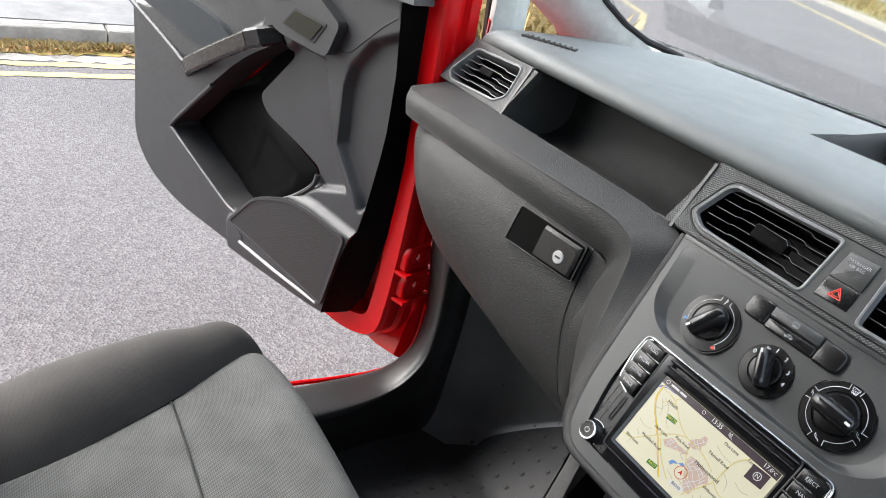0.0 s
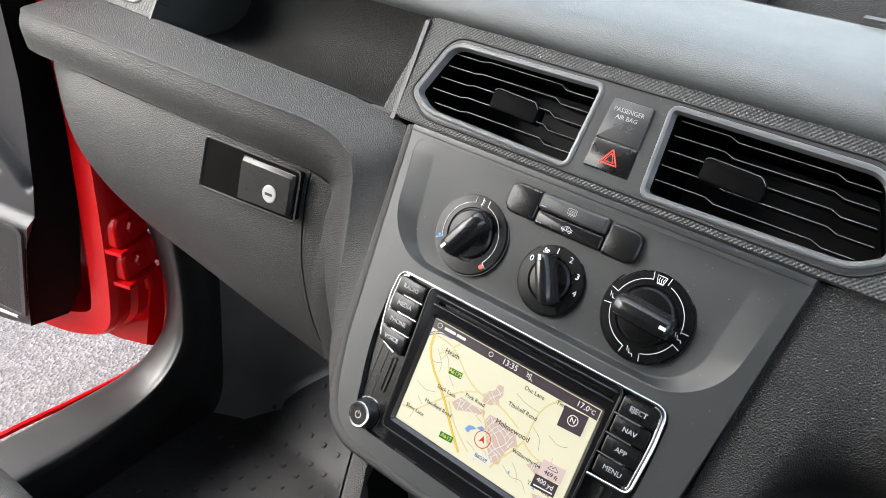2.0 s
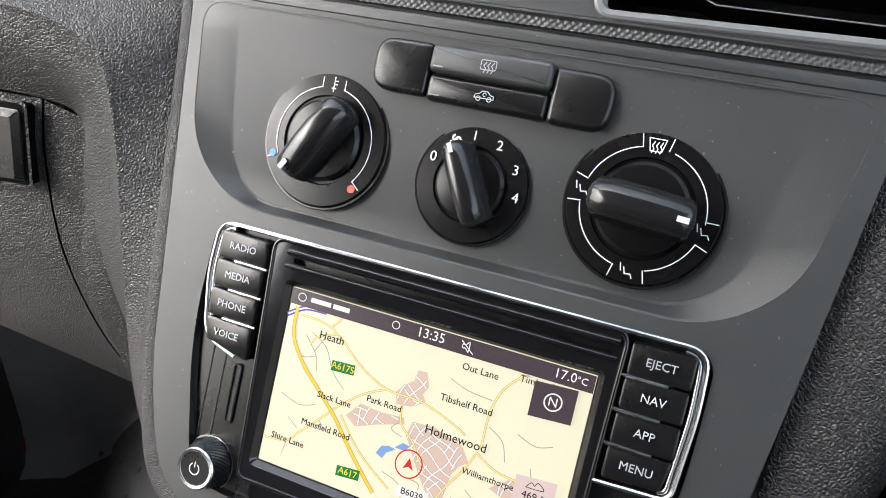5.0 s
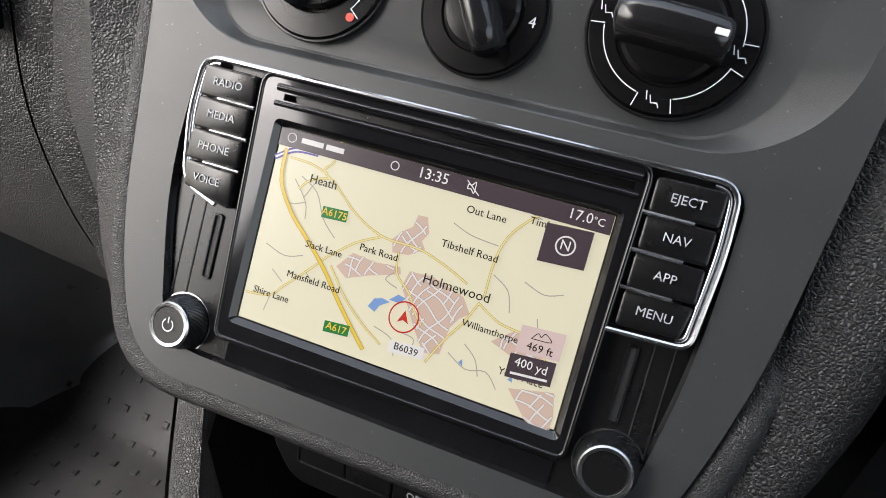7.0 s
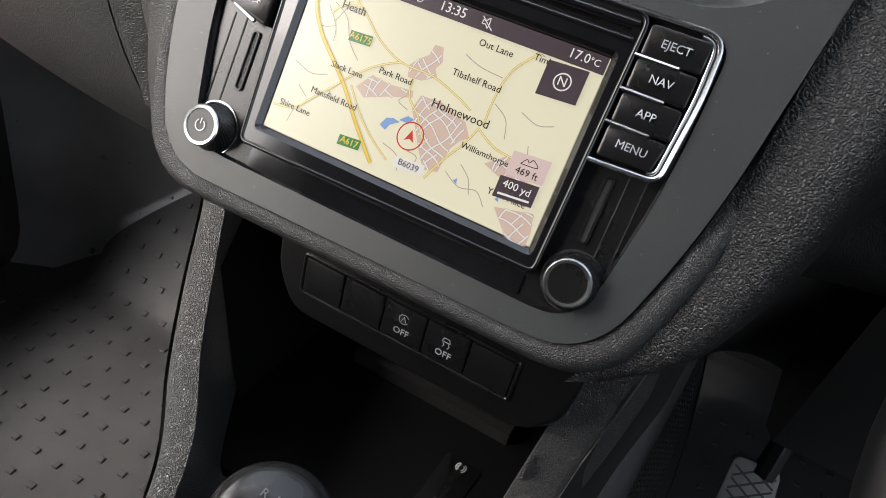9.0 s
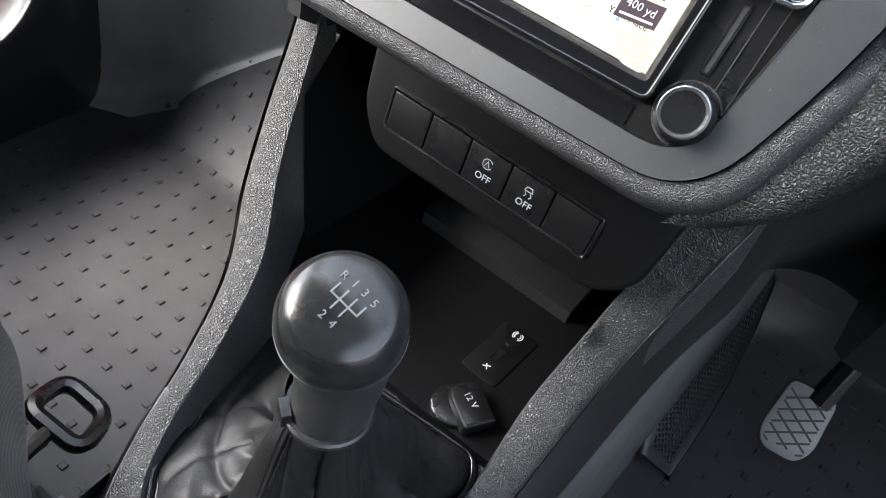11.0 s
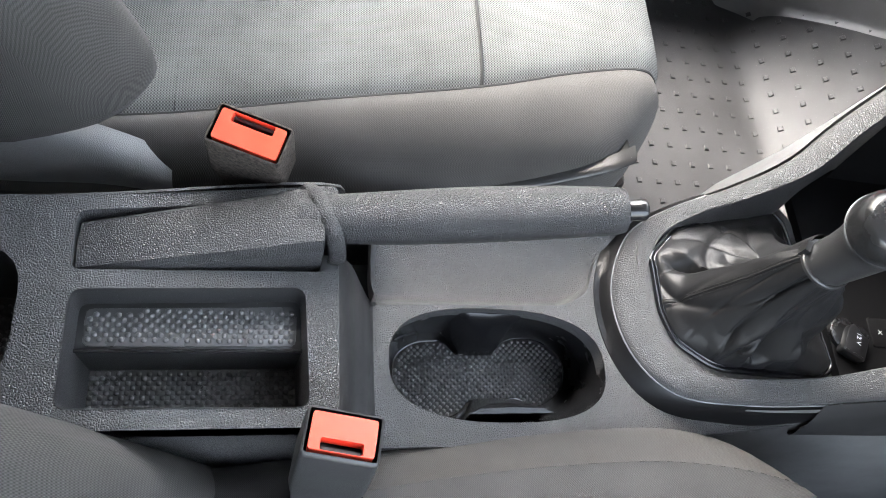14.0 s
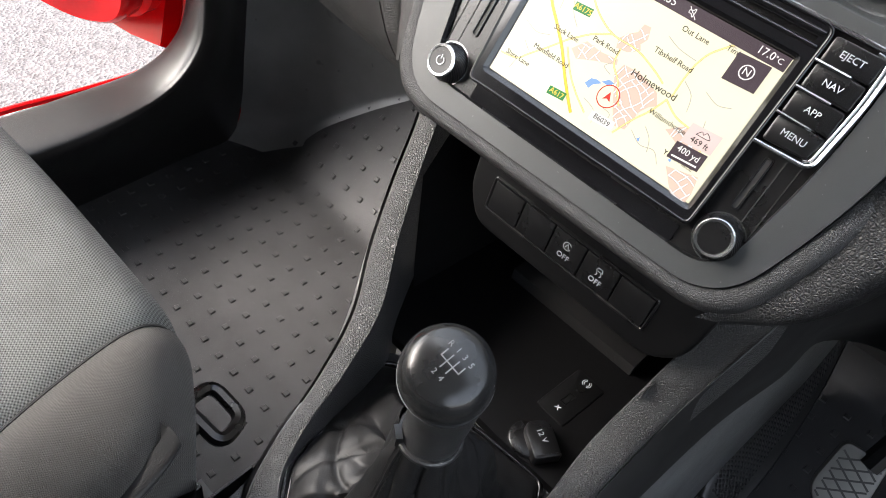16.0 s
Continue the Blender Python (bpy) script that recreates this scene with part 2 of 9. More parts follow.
def curve(pts, n=8):
    """Points on a smooth line through pts."""
    pts = [Vector(p) for p in pts]
    out = []
    for i in range(len(pts) - 1):
        p0, p1, p2, p3 = pts[max(i - 1, 0)], pts[i], pts[i + 1], pts[min(i + 2, len(pts) - 1)]
        for k in range(n):
            u = k / n
            out.append(0.5 * (2 * p1 + (p2 - p0) * u + (2 * p0 - 5 * p1 + 4 * p2 - p3) * u * u + (3 * p1 - p0 - 3 * p2 + p3) * u ** 3))
    return out + [pts[-1]]


def sheet(bm, nu, nv, f, thick=0.0, xf=I4):
    """A surface of points f(u, v), given a back at thick below it."""
    g = [[bm.verts.new(xf @ Vector(f(i / nu, j / nv))) for j in range(nv + 1)] for i in range(nu + 1)]
    fs = [bm.faces.new((g[i][j], g[i + 1][j], g[i + 1][j + 1], g[i][j + 1])) for i in range(nu) for j in range(nv)]
    if thick:
        bmesh.ops.solidify(bm, geom=fs, thickness=thick)
    return fs


def grid(bm, rows, n=5, m=5, thick=0.0, flip=False):
    """A smooth surface through rows of control points."""
    fine = [curve(r, m) for r in rows]
    cols = [curve([f[j] for f in fine], n) for j in range(len(fine[0]))]
    g = [[bm.verts.new(cols[j][i]) for j in range(len(cols))] for i in range(len(cols[0]))]
    fs = []
    for i in range(len(g) - 1):
        for j in range(len(g[0]) - 1):
            fs.append(bm.faces.new((g[i][j], g[i + 1][j], g[i + 1][j + 1], g[i][j + 1])))
    if thick:
        bmesh.ops.recalc_face_normals(bm, faces=fs)
        bmesh.ops.solidify(bm, geom=fs, thickness=thick)
    return fs


def lerp(table, x):
    """Piecewise linear look-up in rows of (x, value)."""
    if x <= table[0][0]:
        return table[0][1]
    for (a, p), (b, q) in zip(table, table[1:]):
        if x <= b:
            return p + (q - p) * (x - a) / (b - a)
    return table[-1][1]


def within(x, y, pts):
    """Whether a point of the plane lies in an outline."""
    odd = False
    for (x0, y0), (x1, y1) in zip(pts, pts[1:] + pts[:1]):
        if (y0 > y) != (y1 > y) and x < x0 + (y - y0) / (y1 - y0) * (x1 - x0):
            odd = not odd
    return odd


def words(text, size, material, parent, xf, name="lettering", lift=0.0004, align="CENTER"):
    cu = bpy.data.curves.new("text", "FONT")
    cu.body, cu.size, cu.align_x, cu.align_y = text, size, align, "CENTER"
    cu.extrude, cu.resolution_u = 0.00012, 2
    tmp = bpy.data.objects.new("text", cu)
    me = bpy.data.meshes.new_from_object(tmp)
    bpy.data.objects.remove(tmp)
    bpy.data.curves.remove(cu)
    me.transform(xf @ Matrix.Translation((0, 0, lift)))
    me.materials.clear()
    me.materials.append(material)
    ob = new(name, me)
    ob.parent = parent
    ob.matrix_parent_inverse = parent.matrix_world.inverted()
    return ob


# the centre stack's own frame: x to the right, y up along the face, z out of it
TILTED = radians(31)
STACK = Matrix(((1, 0, 0, 0), (0, math.sin(TILTED), -math.cos(TILTED), 0.8063), (0, math.cos(TILTED), math.sin(TILTED), 1.0995), (0, 0, 0, 1)))


def on_stack(x, y, z=0.0, turn=0.0):
    return STACK @ Matrix.Translation((x, y, z)) @ Matrix.Rotation(radians(turn), 4, "Z")


def rect(x0, x1, y0, y1):
    return [(x0, y0), (x1, y0), (x1, y1), (x0, y1)]


def stroke(bm, pts, w, z, h, xf=I4, closed=False):
    """A thin printed line of width w along pts, at height z."""
    pts = [Vector(p) for p in pts]
    n = len(pts)
    for i in range(n if closed else n - 1):
        a, b = pts[i], pts[(i + 1) % n]
        d = b - a
        if d.length < 1e-7:
            continue
        d.normalize()
        s = Vector((-d.y, d.x)) * w / 2
        e = d * w * 0.35
        q = [a - e + s, a - e - s, b + e - s, b + e + s]
        vs = [bm.verts.new(xf @ Vector((p.x, p.y, z + h))) for p in q]
        bm.faces.new(vs)
    return bm


def arc(r, a0, a1, n=20, x=0.0, y=0.0):
    return [(x + r * math.cos(radians(a0 + (a1 - a0) * i / n)), y + r * math.sin(radians(a0 + (a1 - a0) * i / n))) for i in range(n + 1)]


def prints(strokes, parent, xf, material, w=0.0005, z=0.0, name="marking"):
    bm = bmesh.new()
    for s in strokes:
        stroke(bm, s, w, z, 0.0002, xf)
    return part(name, bm, material, parent, smooth=0)


GLOSS2 = plain("soft_gloss_black", (0.010, 0.010, 0.011), 0.2)


# ---- more materials ----
def woven(name, c0, c1, pitch, rough=0.85, turn=0.0):
    """Ribbed seat cloth: two thread colours, with a slight nap."""
    m, t, b = nodes_of(name, rough, 0.0, 0.25)
    v = coords(t, 1.0)
    sep = t.nodes.new("ShaderNodeSeparateXYZ")
    t.links.new(v, sep.inputs[0])
    wob = mathn(t, "MULTIPLY", noise_tex(t, v, 30, 3), 0.002)
    ya = mathn(t, "SINE", mathn(t, "MULTIPLY", mathn(t, "ADD", sep.outputs[1], wob), 2 * math.pi / pitch))
    xa = mathn(t, "SINE", mathn(t, "MULTIPLY", sep.outputs[0], 2 * math.pi / pitch))
    h = mathn(t, "ADD", mathn(t, "MULTIPLY", ya, 0.22), mathn(t, "MULTIPLY", mathn(t, "MULTIPLY", xa, ya), 0.78))
    f = mathn(t, "MULTIPLY_ADD", h, 0.4, 0.5)
    mixn = mathn(t, "ADD", f, mathn(t, "MULTIPLY_ADD", noise_tex(t, v, 14, 5), 0.5, -0.25))
    t.links.new(ramp(t, mixn, c0, c1, 0.15, 0.85), b.inputs["Base Color"])
    bump(t, b, h, 0.5, pitch * 0.22)
    b.inputs["Sheen Weight"].default_value = 0.04
    return m


INSERT = woven("grey_ribbed_cloth", (0.014, 0.014, 0.014), (0.150, 0.153, 0.149), 0.0024)
BOLSTER = woven("dark_plain_cloth", (0.023, 0.0218, 0.0206), (0.066, 0.0620, 0.0582), 0.0013)
RUBBER = grain_plastic("black_floor_rubber", (0.046, 0.046, 0.0475), 0.44, 900, 0.0003, 0.4, 0.30, 0.25)
SILLM = grain_plastic("black_sill_plastic", (0.016, 0.016, 0.0165), 0.34, 900, 0.0002, 0.4, 0.5)
MESH, gt, gb_ = nodes_of("speaker_mesh", 0.5, 0.0, 0.4)
gv = coords(gt, 1.0)
cells = voronoi(gt, gv, 420.0)
gt.links.new(ramp(gt, cells, (0.003, 0.003, 0.003), (0.022, 0.022, 0.023), 0.25, 0.5), gb_.inputs["Base Color"])
bump(gt, gb_, cells, 0.6, 0.001)

ASPHALT, at, ab_ = nodes_of("tarmac", 0.85, 0.0, 0.3)
av = coords(at, 1.0)
chip = at.nodes.new("ShaderNodeTexVoronoi")
chip.inputs["Scale"].default_value = 120.0
at.links.new(av, chip.inputs["Vector"])
chipr = at.nodes.new("ShaderNodeSeparateColor")
at.links.new(chip.outputs["Color"], chipr.inputs[0])
stone = ramp(at, chipr.outputs[0], (0.078, 0.072, 0.072), (0.150, 0.141, 0.140), 0.05, 1.0)
patch = ramp(at, noise_tex(at, av, 0.7, 6), (0.88, 0.88, 0.89), (1.08, 1.06, 1.06), 0.3, 0.7)
mul = at.nodes.new("ShaderNodeMix")
mul.data_type, mul.blend_type = "RGBA", "MULTIPLY"
mul.inputs[0].default_value = 1.0
at.links.new(stone, mul.inputs[6])
at.links.new(patch, mul.inputs[7])
spots = ramp(at, noise_tex(at, av, 18.0, 3, 0.7), (0.92, 0.92, 0.92), (1.06, 1.06, 1.06), 0.35, 0.65)
mul2 = at.nodes.new("ShaderNodeMix")
mul2.data_type, mul2.blend_type = "RGBA", "MULTIPLY"
mul2.inputs[0].default_value = 1.0
at.links.new(mul.outputs[2], mul2.inputs[6])
at.links.new(spots, mul2.inputs[7])
at.links.new(mul2.outputs[2], ab_.inputs["Base Color"])
bump(at, ab_, chip.outputs["Distance"], 0.8, 0.006)


def rough_stone(name, a, b_, scale=6.0, rough=0.9):
    m, t, b = nodes_of(name, rough, 0.0, 0.3)
    v = coords(t, 1.0)
    n = noise_tex(t, v, scale, 8, 0.65)
    t.links.new(ramp(t, n, a, b_, 0.3, 0.72), b.inputs["Base Color"])
    bump(t, b, noise_tex(t, v, scale * 9, 5), 0.6, 0.01)
    return m


FUZZ = rough_stone("brown_fabric_sleeve", (0.008, 0.0066, 0.0054), (0.105, 0.086, 0.070), 330, 0.95)
KERB = rough_stone("kerb_concrete", (0.18, 0.165, 0.145), (0.32, 0.30, 0.265), 7)
PAVING = rough_stone("pavement_tarmac", (0.12, 0.118, 0.116), (0.20, 0.195, 0.19), 5)
PAINTY = rough_stone("worn_yellow_line", (0.24, 0.20, 0.11), (0.46, 0.37, 0.17), 9)
DRYGRASS = rough_stone("dry_grass", (0.10, 0.08, 0.02), (0.42, 0.30, 0.09), 14)
GREENGRASS = rough_stone("summer_grass", (0.06, 0.07, 0.02), (0.24, 0.20, 0.07), 9)
STRAW = plain("straw_blade", (0.36, 0.27, 0.12), 0.8, 0, 0.2, 0.4)

# ---- large structure ----
bm = bmesh.new()
sheet(bm, 24, 24, lambda u, v: ((u - 0.5) * 600, (v - 0.5) * 600, GROUND))
ground = tagged(part("ground", bm, ASPHALT, None, "", 0), "worn grey tarmac road with pale chippings", "road", kind="structure")


def floor_z(x, y):
    """The van floor: flat under foot, rising to the toe board and, at the left, to the wheel arch."""
    z = 0.453 + max(0.0, 0.60 - y) * 0.10
    if x < 0.05:
        # toe board of the passenger's footwell
        d = y - 1.005
        rise = 0.0 if d <= 0 else 0.8 * d * d / 0.06 if d < 0.03 else 0.8 * (d - 0.015)
        z += rise * min(1.0, (0.05 - x) / 0.12)
        z += 0.05 * max(0, (x + 0.24) / 0.12) ** 2 if -0.24 < x < -0.12 else 0
        return z
    edge = lerp([(-0.66, 0.955), (-0.60, 1.00), (-0.45, 1.10), (-0.33, 1.18), (-0.2, 1.26), (0.1, 1.28), (0.8, 1.28)], x)
    d = y - edge
    if d > 0:
        z += 0.0175 if d > 0.03 else d * d * 19
    # the part near the tunnel rises gently
    if y > 0.93:
        z += 0.22 * (y - 0.93)
    return z


bm = bmesh.new()
sheet(bm, 96, 130, lambda u, v: (-0.74 + u * 1.48, -0.4 + v * 1.95, floor_z(-0.74 + u * 1.48, -0.4 + v * 1.95)))
floor = tagged(part("floor", bm, RUBBER, None, smooth=70), "black rubber van floor covering with raised square studs", "floor", kind="structure")

# sill and kick trim on the passenger side
sill = thing("sill_trim", (-0.66, 0.6, 0.5), "black plastic sill trim that sweeps up to the door pillar", "trim", kind="structure")
rows = []
for y, z0 in ((-0.3, 0.0), (0.0, 0.0), (0.35, 0.0), (0.60, 0.0), (0.74, 0.0)):
    rows.append([(-0.715, y, 0.600), (-0.706, y, 0.626), (-0.690, y, 0.633), (-0.650, y, 0.633), (-0.628, y, 0.631), (-0.621, y, 0.624), (-0.628, y, 0.602), (-0.665, y, 0.53), (-0.697, y, 0.44)])
for pts in (((0.872, 0.608), (0.858, 0.632), (0.848, 0.641), (0.843, 0.643), (0.846, 0.643), (0.850, 0.640), (0.862, 0.615), (0.88, 0.53), (0.90, 0.44)),
            ((0.940, 0.650), (0.922, 0.672), (0.908, 0.683), (0.898, 0.690), (0.900, 0.690), (0.905, 0.688), (0.925, 0.660), (0.955, 0.57), (0.985, 0.44)),
            ((0.958, 0.730), (0.942, 0.742), (0.928, 0.748), (0.916, 0.752), (0.915, 0.753), (0.921, 0.752), (0.945, 0.735), (0.985, 0.68), (1.03, 0.60)),
            ((0.952, 0.820), (0.936, 0.822), (0.924, 0.824), (0.918, 0.825), (0.918, 0.826), (0.925, 0.826), (0.950, 0.82), (1.00, 0.81), (1.08, 0.79)),
            ((0.940, 0.930), (0.924, 0.930), (0.914, 0.930), (0.912, 0.930), (0.916, 0.930), (0.924, 0.930), (0.950, 0.93), (1.00, 0.93), (1.10, 0.93)),
            ((0.935, 1.120), (0.922, 1.120), (0.914, 1.120), (0.914, 1.120), (0.920, 1.120), (0.930, 1.120), (0.955, 1.12), (1.00, 1.12), (1.10, 1.12))):
    rows.append([(x, y, z) for x, (y, z) in zip((-0.715, -0.706, -0.690, -0.650, -0.634, -0.629, -0.640, -0.675, -0.705), pts)])
bm = bmesh.new()
grid(bm, rows, 8, 6)
part("cover", bm, SILLM, sill, smooth=70)
# wheel arch and footwell walls
bm = bmesh.new()
FOOT = [(-0.705, 0.965, 0.450), (-0.655, 1.000, 0.455), (-0.622, 1.032, 0.470), (-0.563, 1.081, 0.503), (-0.486, 1.154, 0.560), (-0.38, 1.235, 0.625), (-0.12, 1.310, 0.684)]
grid(bm, [[(x, y, z - 0.004), (x - 0.009, y + 0.009, z + 0.004), (x - 0.021, y + 0.019, z + 0.016), (x - 0.028, y + 0.026, z + 0.034), (x - 0.030, y + 0.028, z + 0.08), (x - 0.024, y + 0.024, 0.76), (x - 0.020, y + 0.020, 0.90)] for x, y, z in FOOT], 6, 6)
arch = tagged(part("footwell_liner", bm, LINERM, None, smooth=70), "dark grey moulded liner at the front of the footwell", "trim", kind="structure")
bm = bmesh.new()
box(bm, (-0.70, 0.8), (1.34, 1.36), (0.4, 1.26))
tagged(part("bulkhead", bm, DARKHOLE), "plain dark bulkhead behind the dashboard", "wall", kind="structure")

# ---- van body ----
van = thing("van_body", (0, 0.3, 0.3), "red panel van body with pale grey inner pillar trim", "van")
bm = bmesh.new()
box(bm, (-0.70, 0.86), (-0.9, 1.2), (0.30, 0.44), 0.02)
part("underbody", bm, DARKHOLE, van)
bm = bmesh.new()
loft(bm, [[(-0.735, -0.6, 0.30), (-0.735, -0.6, 0.585), (-0.735, 0.70, 0.583), (-0.735, 0.86, 0.590), (-0.738, 0.945, 0.635), (-0.742, 0.975, 0.74), (-0.742, 0.975, 1.30), (-0.742, 0.990, 1.30), (-0.742, 1.00, 1.20), (-0.742, 1.15, 1.18), (-0.742, 1.15, 0.30)],
          [(-0.708, -0.6, 0.30), (-0.708, -0.6, 0.602), (-0.708, 0.70, 0.600), (-0.708, 0.875, 0.606), (-0.708, 0.950, 0.650), (-0.708, 0.965, 0.74), (-0.708, 0.955, 1.30), (-0.708, 0.985, 1.30), (-0.708, 0.99, 1.20), (-0.708, 1.15, 1.18), (-0.708, 1.15, 0.30)]])
part("door_aperture", bm, RED, van, "glossy red door aperture")
bm = bmesh.new()
loft(bm, [[(-0.83, 0.990, 0.42), (-0.83, 0.990, 1.14), (-0.83, 1.03, 1.14), (-0.83, 1.06, 0.92), (-0.83, 1.35, 0.90), (-0.83, 1.35, 0.42)], [(-0.7425, 0.960, 0.42), (-0.7425, 0.960, 1.18), (-0.7425, 1.02, 1.16), (-0.7425, 1.05, 0.92), (-0.7425, 1.35, 0.90), (-0.7425, 1.35, 0.42)]])
part("front_wing", bm, RED, van, "glossy red front wing")
bm = bmesh.new()
box(bm, (-0.80, -0.735), (-0.6, 0.86), (0.27, 0.50), 0.02)
part("outer_sill", bm, RED, van)
bm = bmesh.new()
box(bm, (-0.8, 0.8), (-0.90, 0.62), (1.80, 1.84), 0.01)
part("roof", bm, plain("grey_headlining", (0.20, 0.203, 0.20), 0.85), van, "grey headlining under the roof")
bm = bmesh.new()
box(bm, (-0.8, 0.8), (-0.90, -0.86), (0.42, 1.80), 0)
part("rear_wall", bm, GREYWALL, van)
bm = bmesh.new()
box(bm, (-0.78, -0.72), (-0.90, -0.28), (0.42, 1.80), 0.01)
part("side_wall", bm, GREYWALL, van)
bm = bmesh.new()
box(bm, (0.74, 0.80), (-0.90, -0.20), (0.42, 1.80), 0.01)
part("side_wall", bm, GREYWALL, van)
# unseen panel, added to keep light from the driver's footwell
bm = bmesh.new()
box(bm, (0.74, 0.80), (0.85, 1.36), (0.30, 1.25), 0.01)
part("driver_side", bm, DOORM, van, "plain unseen driver side panel that blocks light")
bm = bmesh.new()
box(bm, (0.72, 0.80), (-0.198, 0.848), (0.28, 0.66), 0.01)
part("driver_sill", bm, SILLM, van)
bm = bmesh.new()
box(bm, (0.0, 0.06), (-1.00, 0.0), (0.50, 1.22), 0.015, Matrix.Translation((0.775, 0.850, 0)) @ Matrix.Rotation(radians(76), 4, "Z"))
part("driver_door", bm, DOORM, van, "plain dark inner side of the open driver door")


bm = bmesh.new()
loft(bm, [[(-0.725, 0.965, z), (-0.690, 0.950, z), (-0.676, 0.975, z + 0.01), (-0.690, 1.012, z + 0.01), (-0.730, 1.020, z)] for z in (1.22, 1.33)] + [[(x - 0.02, y - 0.06, z) for x, y, z in ((-0.72, 0.965, 1.80), (-0.69, 0.950, 1.80), (-0.676, 0.975, 1.80), (-0.69, 1.012, 1.80), (-0.73, 1.02, 1.80))]])
part("door_post_trim", bm, PILLAR, van, "pale grey door post trim", smooth=60)
bm = bmesh.new()
rings = []
for z, rx, ry, lx, ly in ((1.25, -0.660, 1.335, -0.785, 1.175), (1.285, -0.697, 1.288, -0.783, 1.145), (1.31, -0.714, 1.243, -0.781, 1.105), (1.345, -0.722, 1.190, -0.779, 1.045), (1.50, -0.700, 1.02, -0.755, 0.90), (1.80, -0.62, 0.70, -0.68, 0.60)):
    mx, my = (rx + lx) / 2 + 0.014, (ry + ly) / 2 - 0.008
    rings.append([(rx, ry, z), (rx * 0.6 + mx * 0.4, ry * 0.6 + my * 0.4 - 0.004, z), (mx, my, z), (lx * 0.6 + mx * 0.4, ly * 0.6 + my * 0.4 - 0.004, z), (lx, ly, z), (lx - 0.03, ly + 0.03, z), (rx - 0.05, ry + 0.05, z)])
loft(bm, rings)
part("windscreen_pillar", bm, PILLAR, van, "pale grey windscreen pillar trim", smooth=60)
bm = bmesh.new()
tube(bm, [(-0.655, 1.350, 1.272), (-0.697, 1.294, 1.288), (-0.714, 1.250, 1.31), (-0.722, 1.197, 1.345), (-0.700, 1.027, 1.50)], 0.006, 8)
part("windscreen_seal", bm, DARKHOLE, van, "black rubber windscreen seal")
bm = bmesh.new()
tube(bm, [(-0.742, 0.985, 1.24), (-0.748, 0.975, 1.45), (-0.75, 0.93, 1.80)], 0.012, 8)
part("door_seal", bm, DARKHOLE, van, "black rubber door seal")
bm = bmesh.new()
tube(bm, [(0.80, 1.42, 1.24), (0.66, 0.70, 1.80)], 0.05, 10)
part("windscreen_pillar", bm, PILLAR, van)
GLASS, xt, xb = nodes_of("windscreen_glass", 0.02, 0.0, 0.5)
xb.inputs["Transmission Weight"].default_value = 1.0
xb.inputs["IOR"].default_value = 1.45
xb.inputs["Base Color"].default_value = (0.93, 0.96, 0.95, 1)
bm = bmesh.new()
loft(bm, [[(-0.92, 1.46, 1.262), (0.92, 1.46, 1.262), (0.76, 0.66, 1.81), (-0.76, 0.66, 1.81)], [(-0.92, 1.464, 1.265), (0.92, 1.464, 1.265), (0.76, 0.664, 1.813), (-0.76, 0.664, 1.813)]])
ws = part("windscreen", bm, GLASS, van, "clear laminated windscreen")
ws.visible_shadow = False
# lower corner of the door aperture, swept up into the wing
bm = bmesh.new()
low = [(-0.742, 0.905, 0.632), (-0.775, 0.880, 0.642), (-0.805, 0.862, 0.655), (-0.832, 0.95, 0.76), (-0.835, 0.985, 0.84), (-0.742, 0.958, 0.84)]
loft(bm, [low, [(x, y + 0.03, z - 0.02) for x, y, z in low]])
part("aperture_corner", bm, RED, van, smooth=40)
# painted flange that shows along the sill trim
bm = bmesh.new()
tube(bm, curve([(-0.718, 0.0, 0.628), (-0.718, 0.35, 0.628), (-0.718, 0.652, 0.627), (-0.718, 0.768, 0.620), (-0.718, 0.872, 0.620), (-0.718, 0.918, 0.648), (-0.718, 0.937, 0.690), (-0.718, 0.945, 0.76)], 5), 0.0045, 8)
part("sill_flange", bm, RED, van)
# upper door hinge: two brackets with bolts and a lug below them
for px, py, z in ((-0.717, 0.900, 0.874), (-0.721, 0.904, 0.815)):
    HM = Matrix(((-0.31, 0, 0.95, px), (0.95, 0, 0.31, py), (0, 1, 0, z), (0, 0, 0, 1))) @ Matrix.Scale(1.35, 4)
    bm = bmesh.new()
    slab(bm, rounded([(-0.026, -0.017), (0.022, -0.017), (0.022, 0.012), (0.010, 0.019), (-0.020, 0.019), (-0.026, 0.008)], 0.005, 4), -0.006, 0.011, 0.004, HM, 3)
    hng = part("door_hinge", bm, RED, van, "red painted door hinge")
    bm = bmesh.new()
    box(bm, (-0.030, 0.024), (-0.022, -0.017), (-0.006, 0.017), 0.0015, HM)
    part("hinge_plate", bm, RED, hng)
    bm = bmesh.new()
    lathe(bm, [(0.0085, 0.010), (0.0085, 0.015), (0.0065, 0.017), (0.003, 0.0175)], 6, HM @ Matrix.Translation((-0.006, 0.004, 0)))
    part("bolt", bm, RED, hng)
bm = bmesh.new()
lathe(bm, [(0.007, -0.020), (0.007, 0.012), (0.005, 0.014)], 12, Matrix.Translation((-0.712, 0.915, 0.778)))
part("hinge_lug", bm, RED, van)


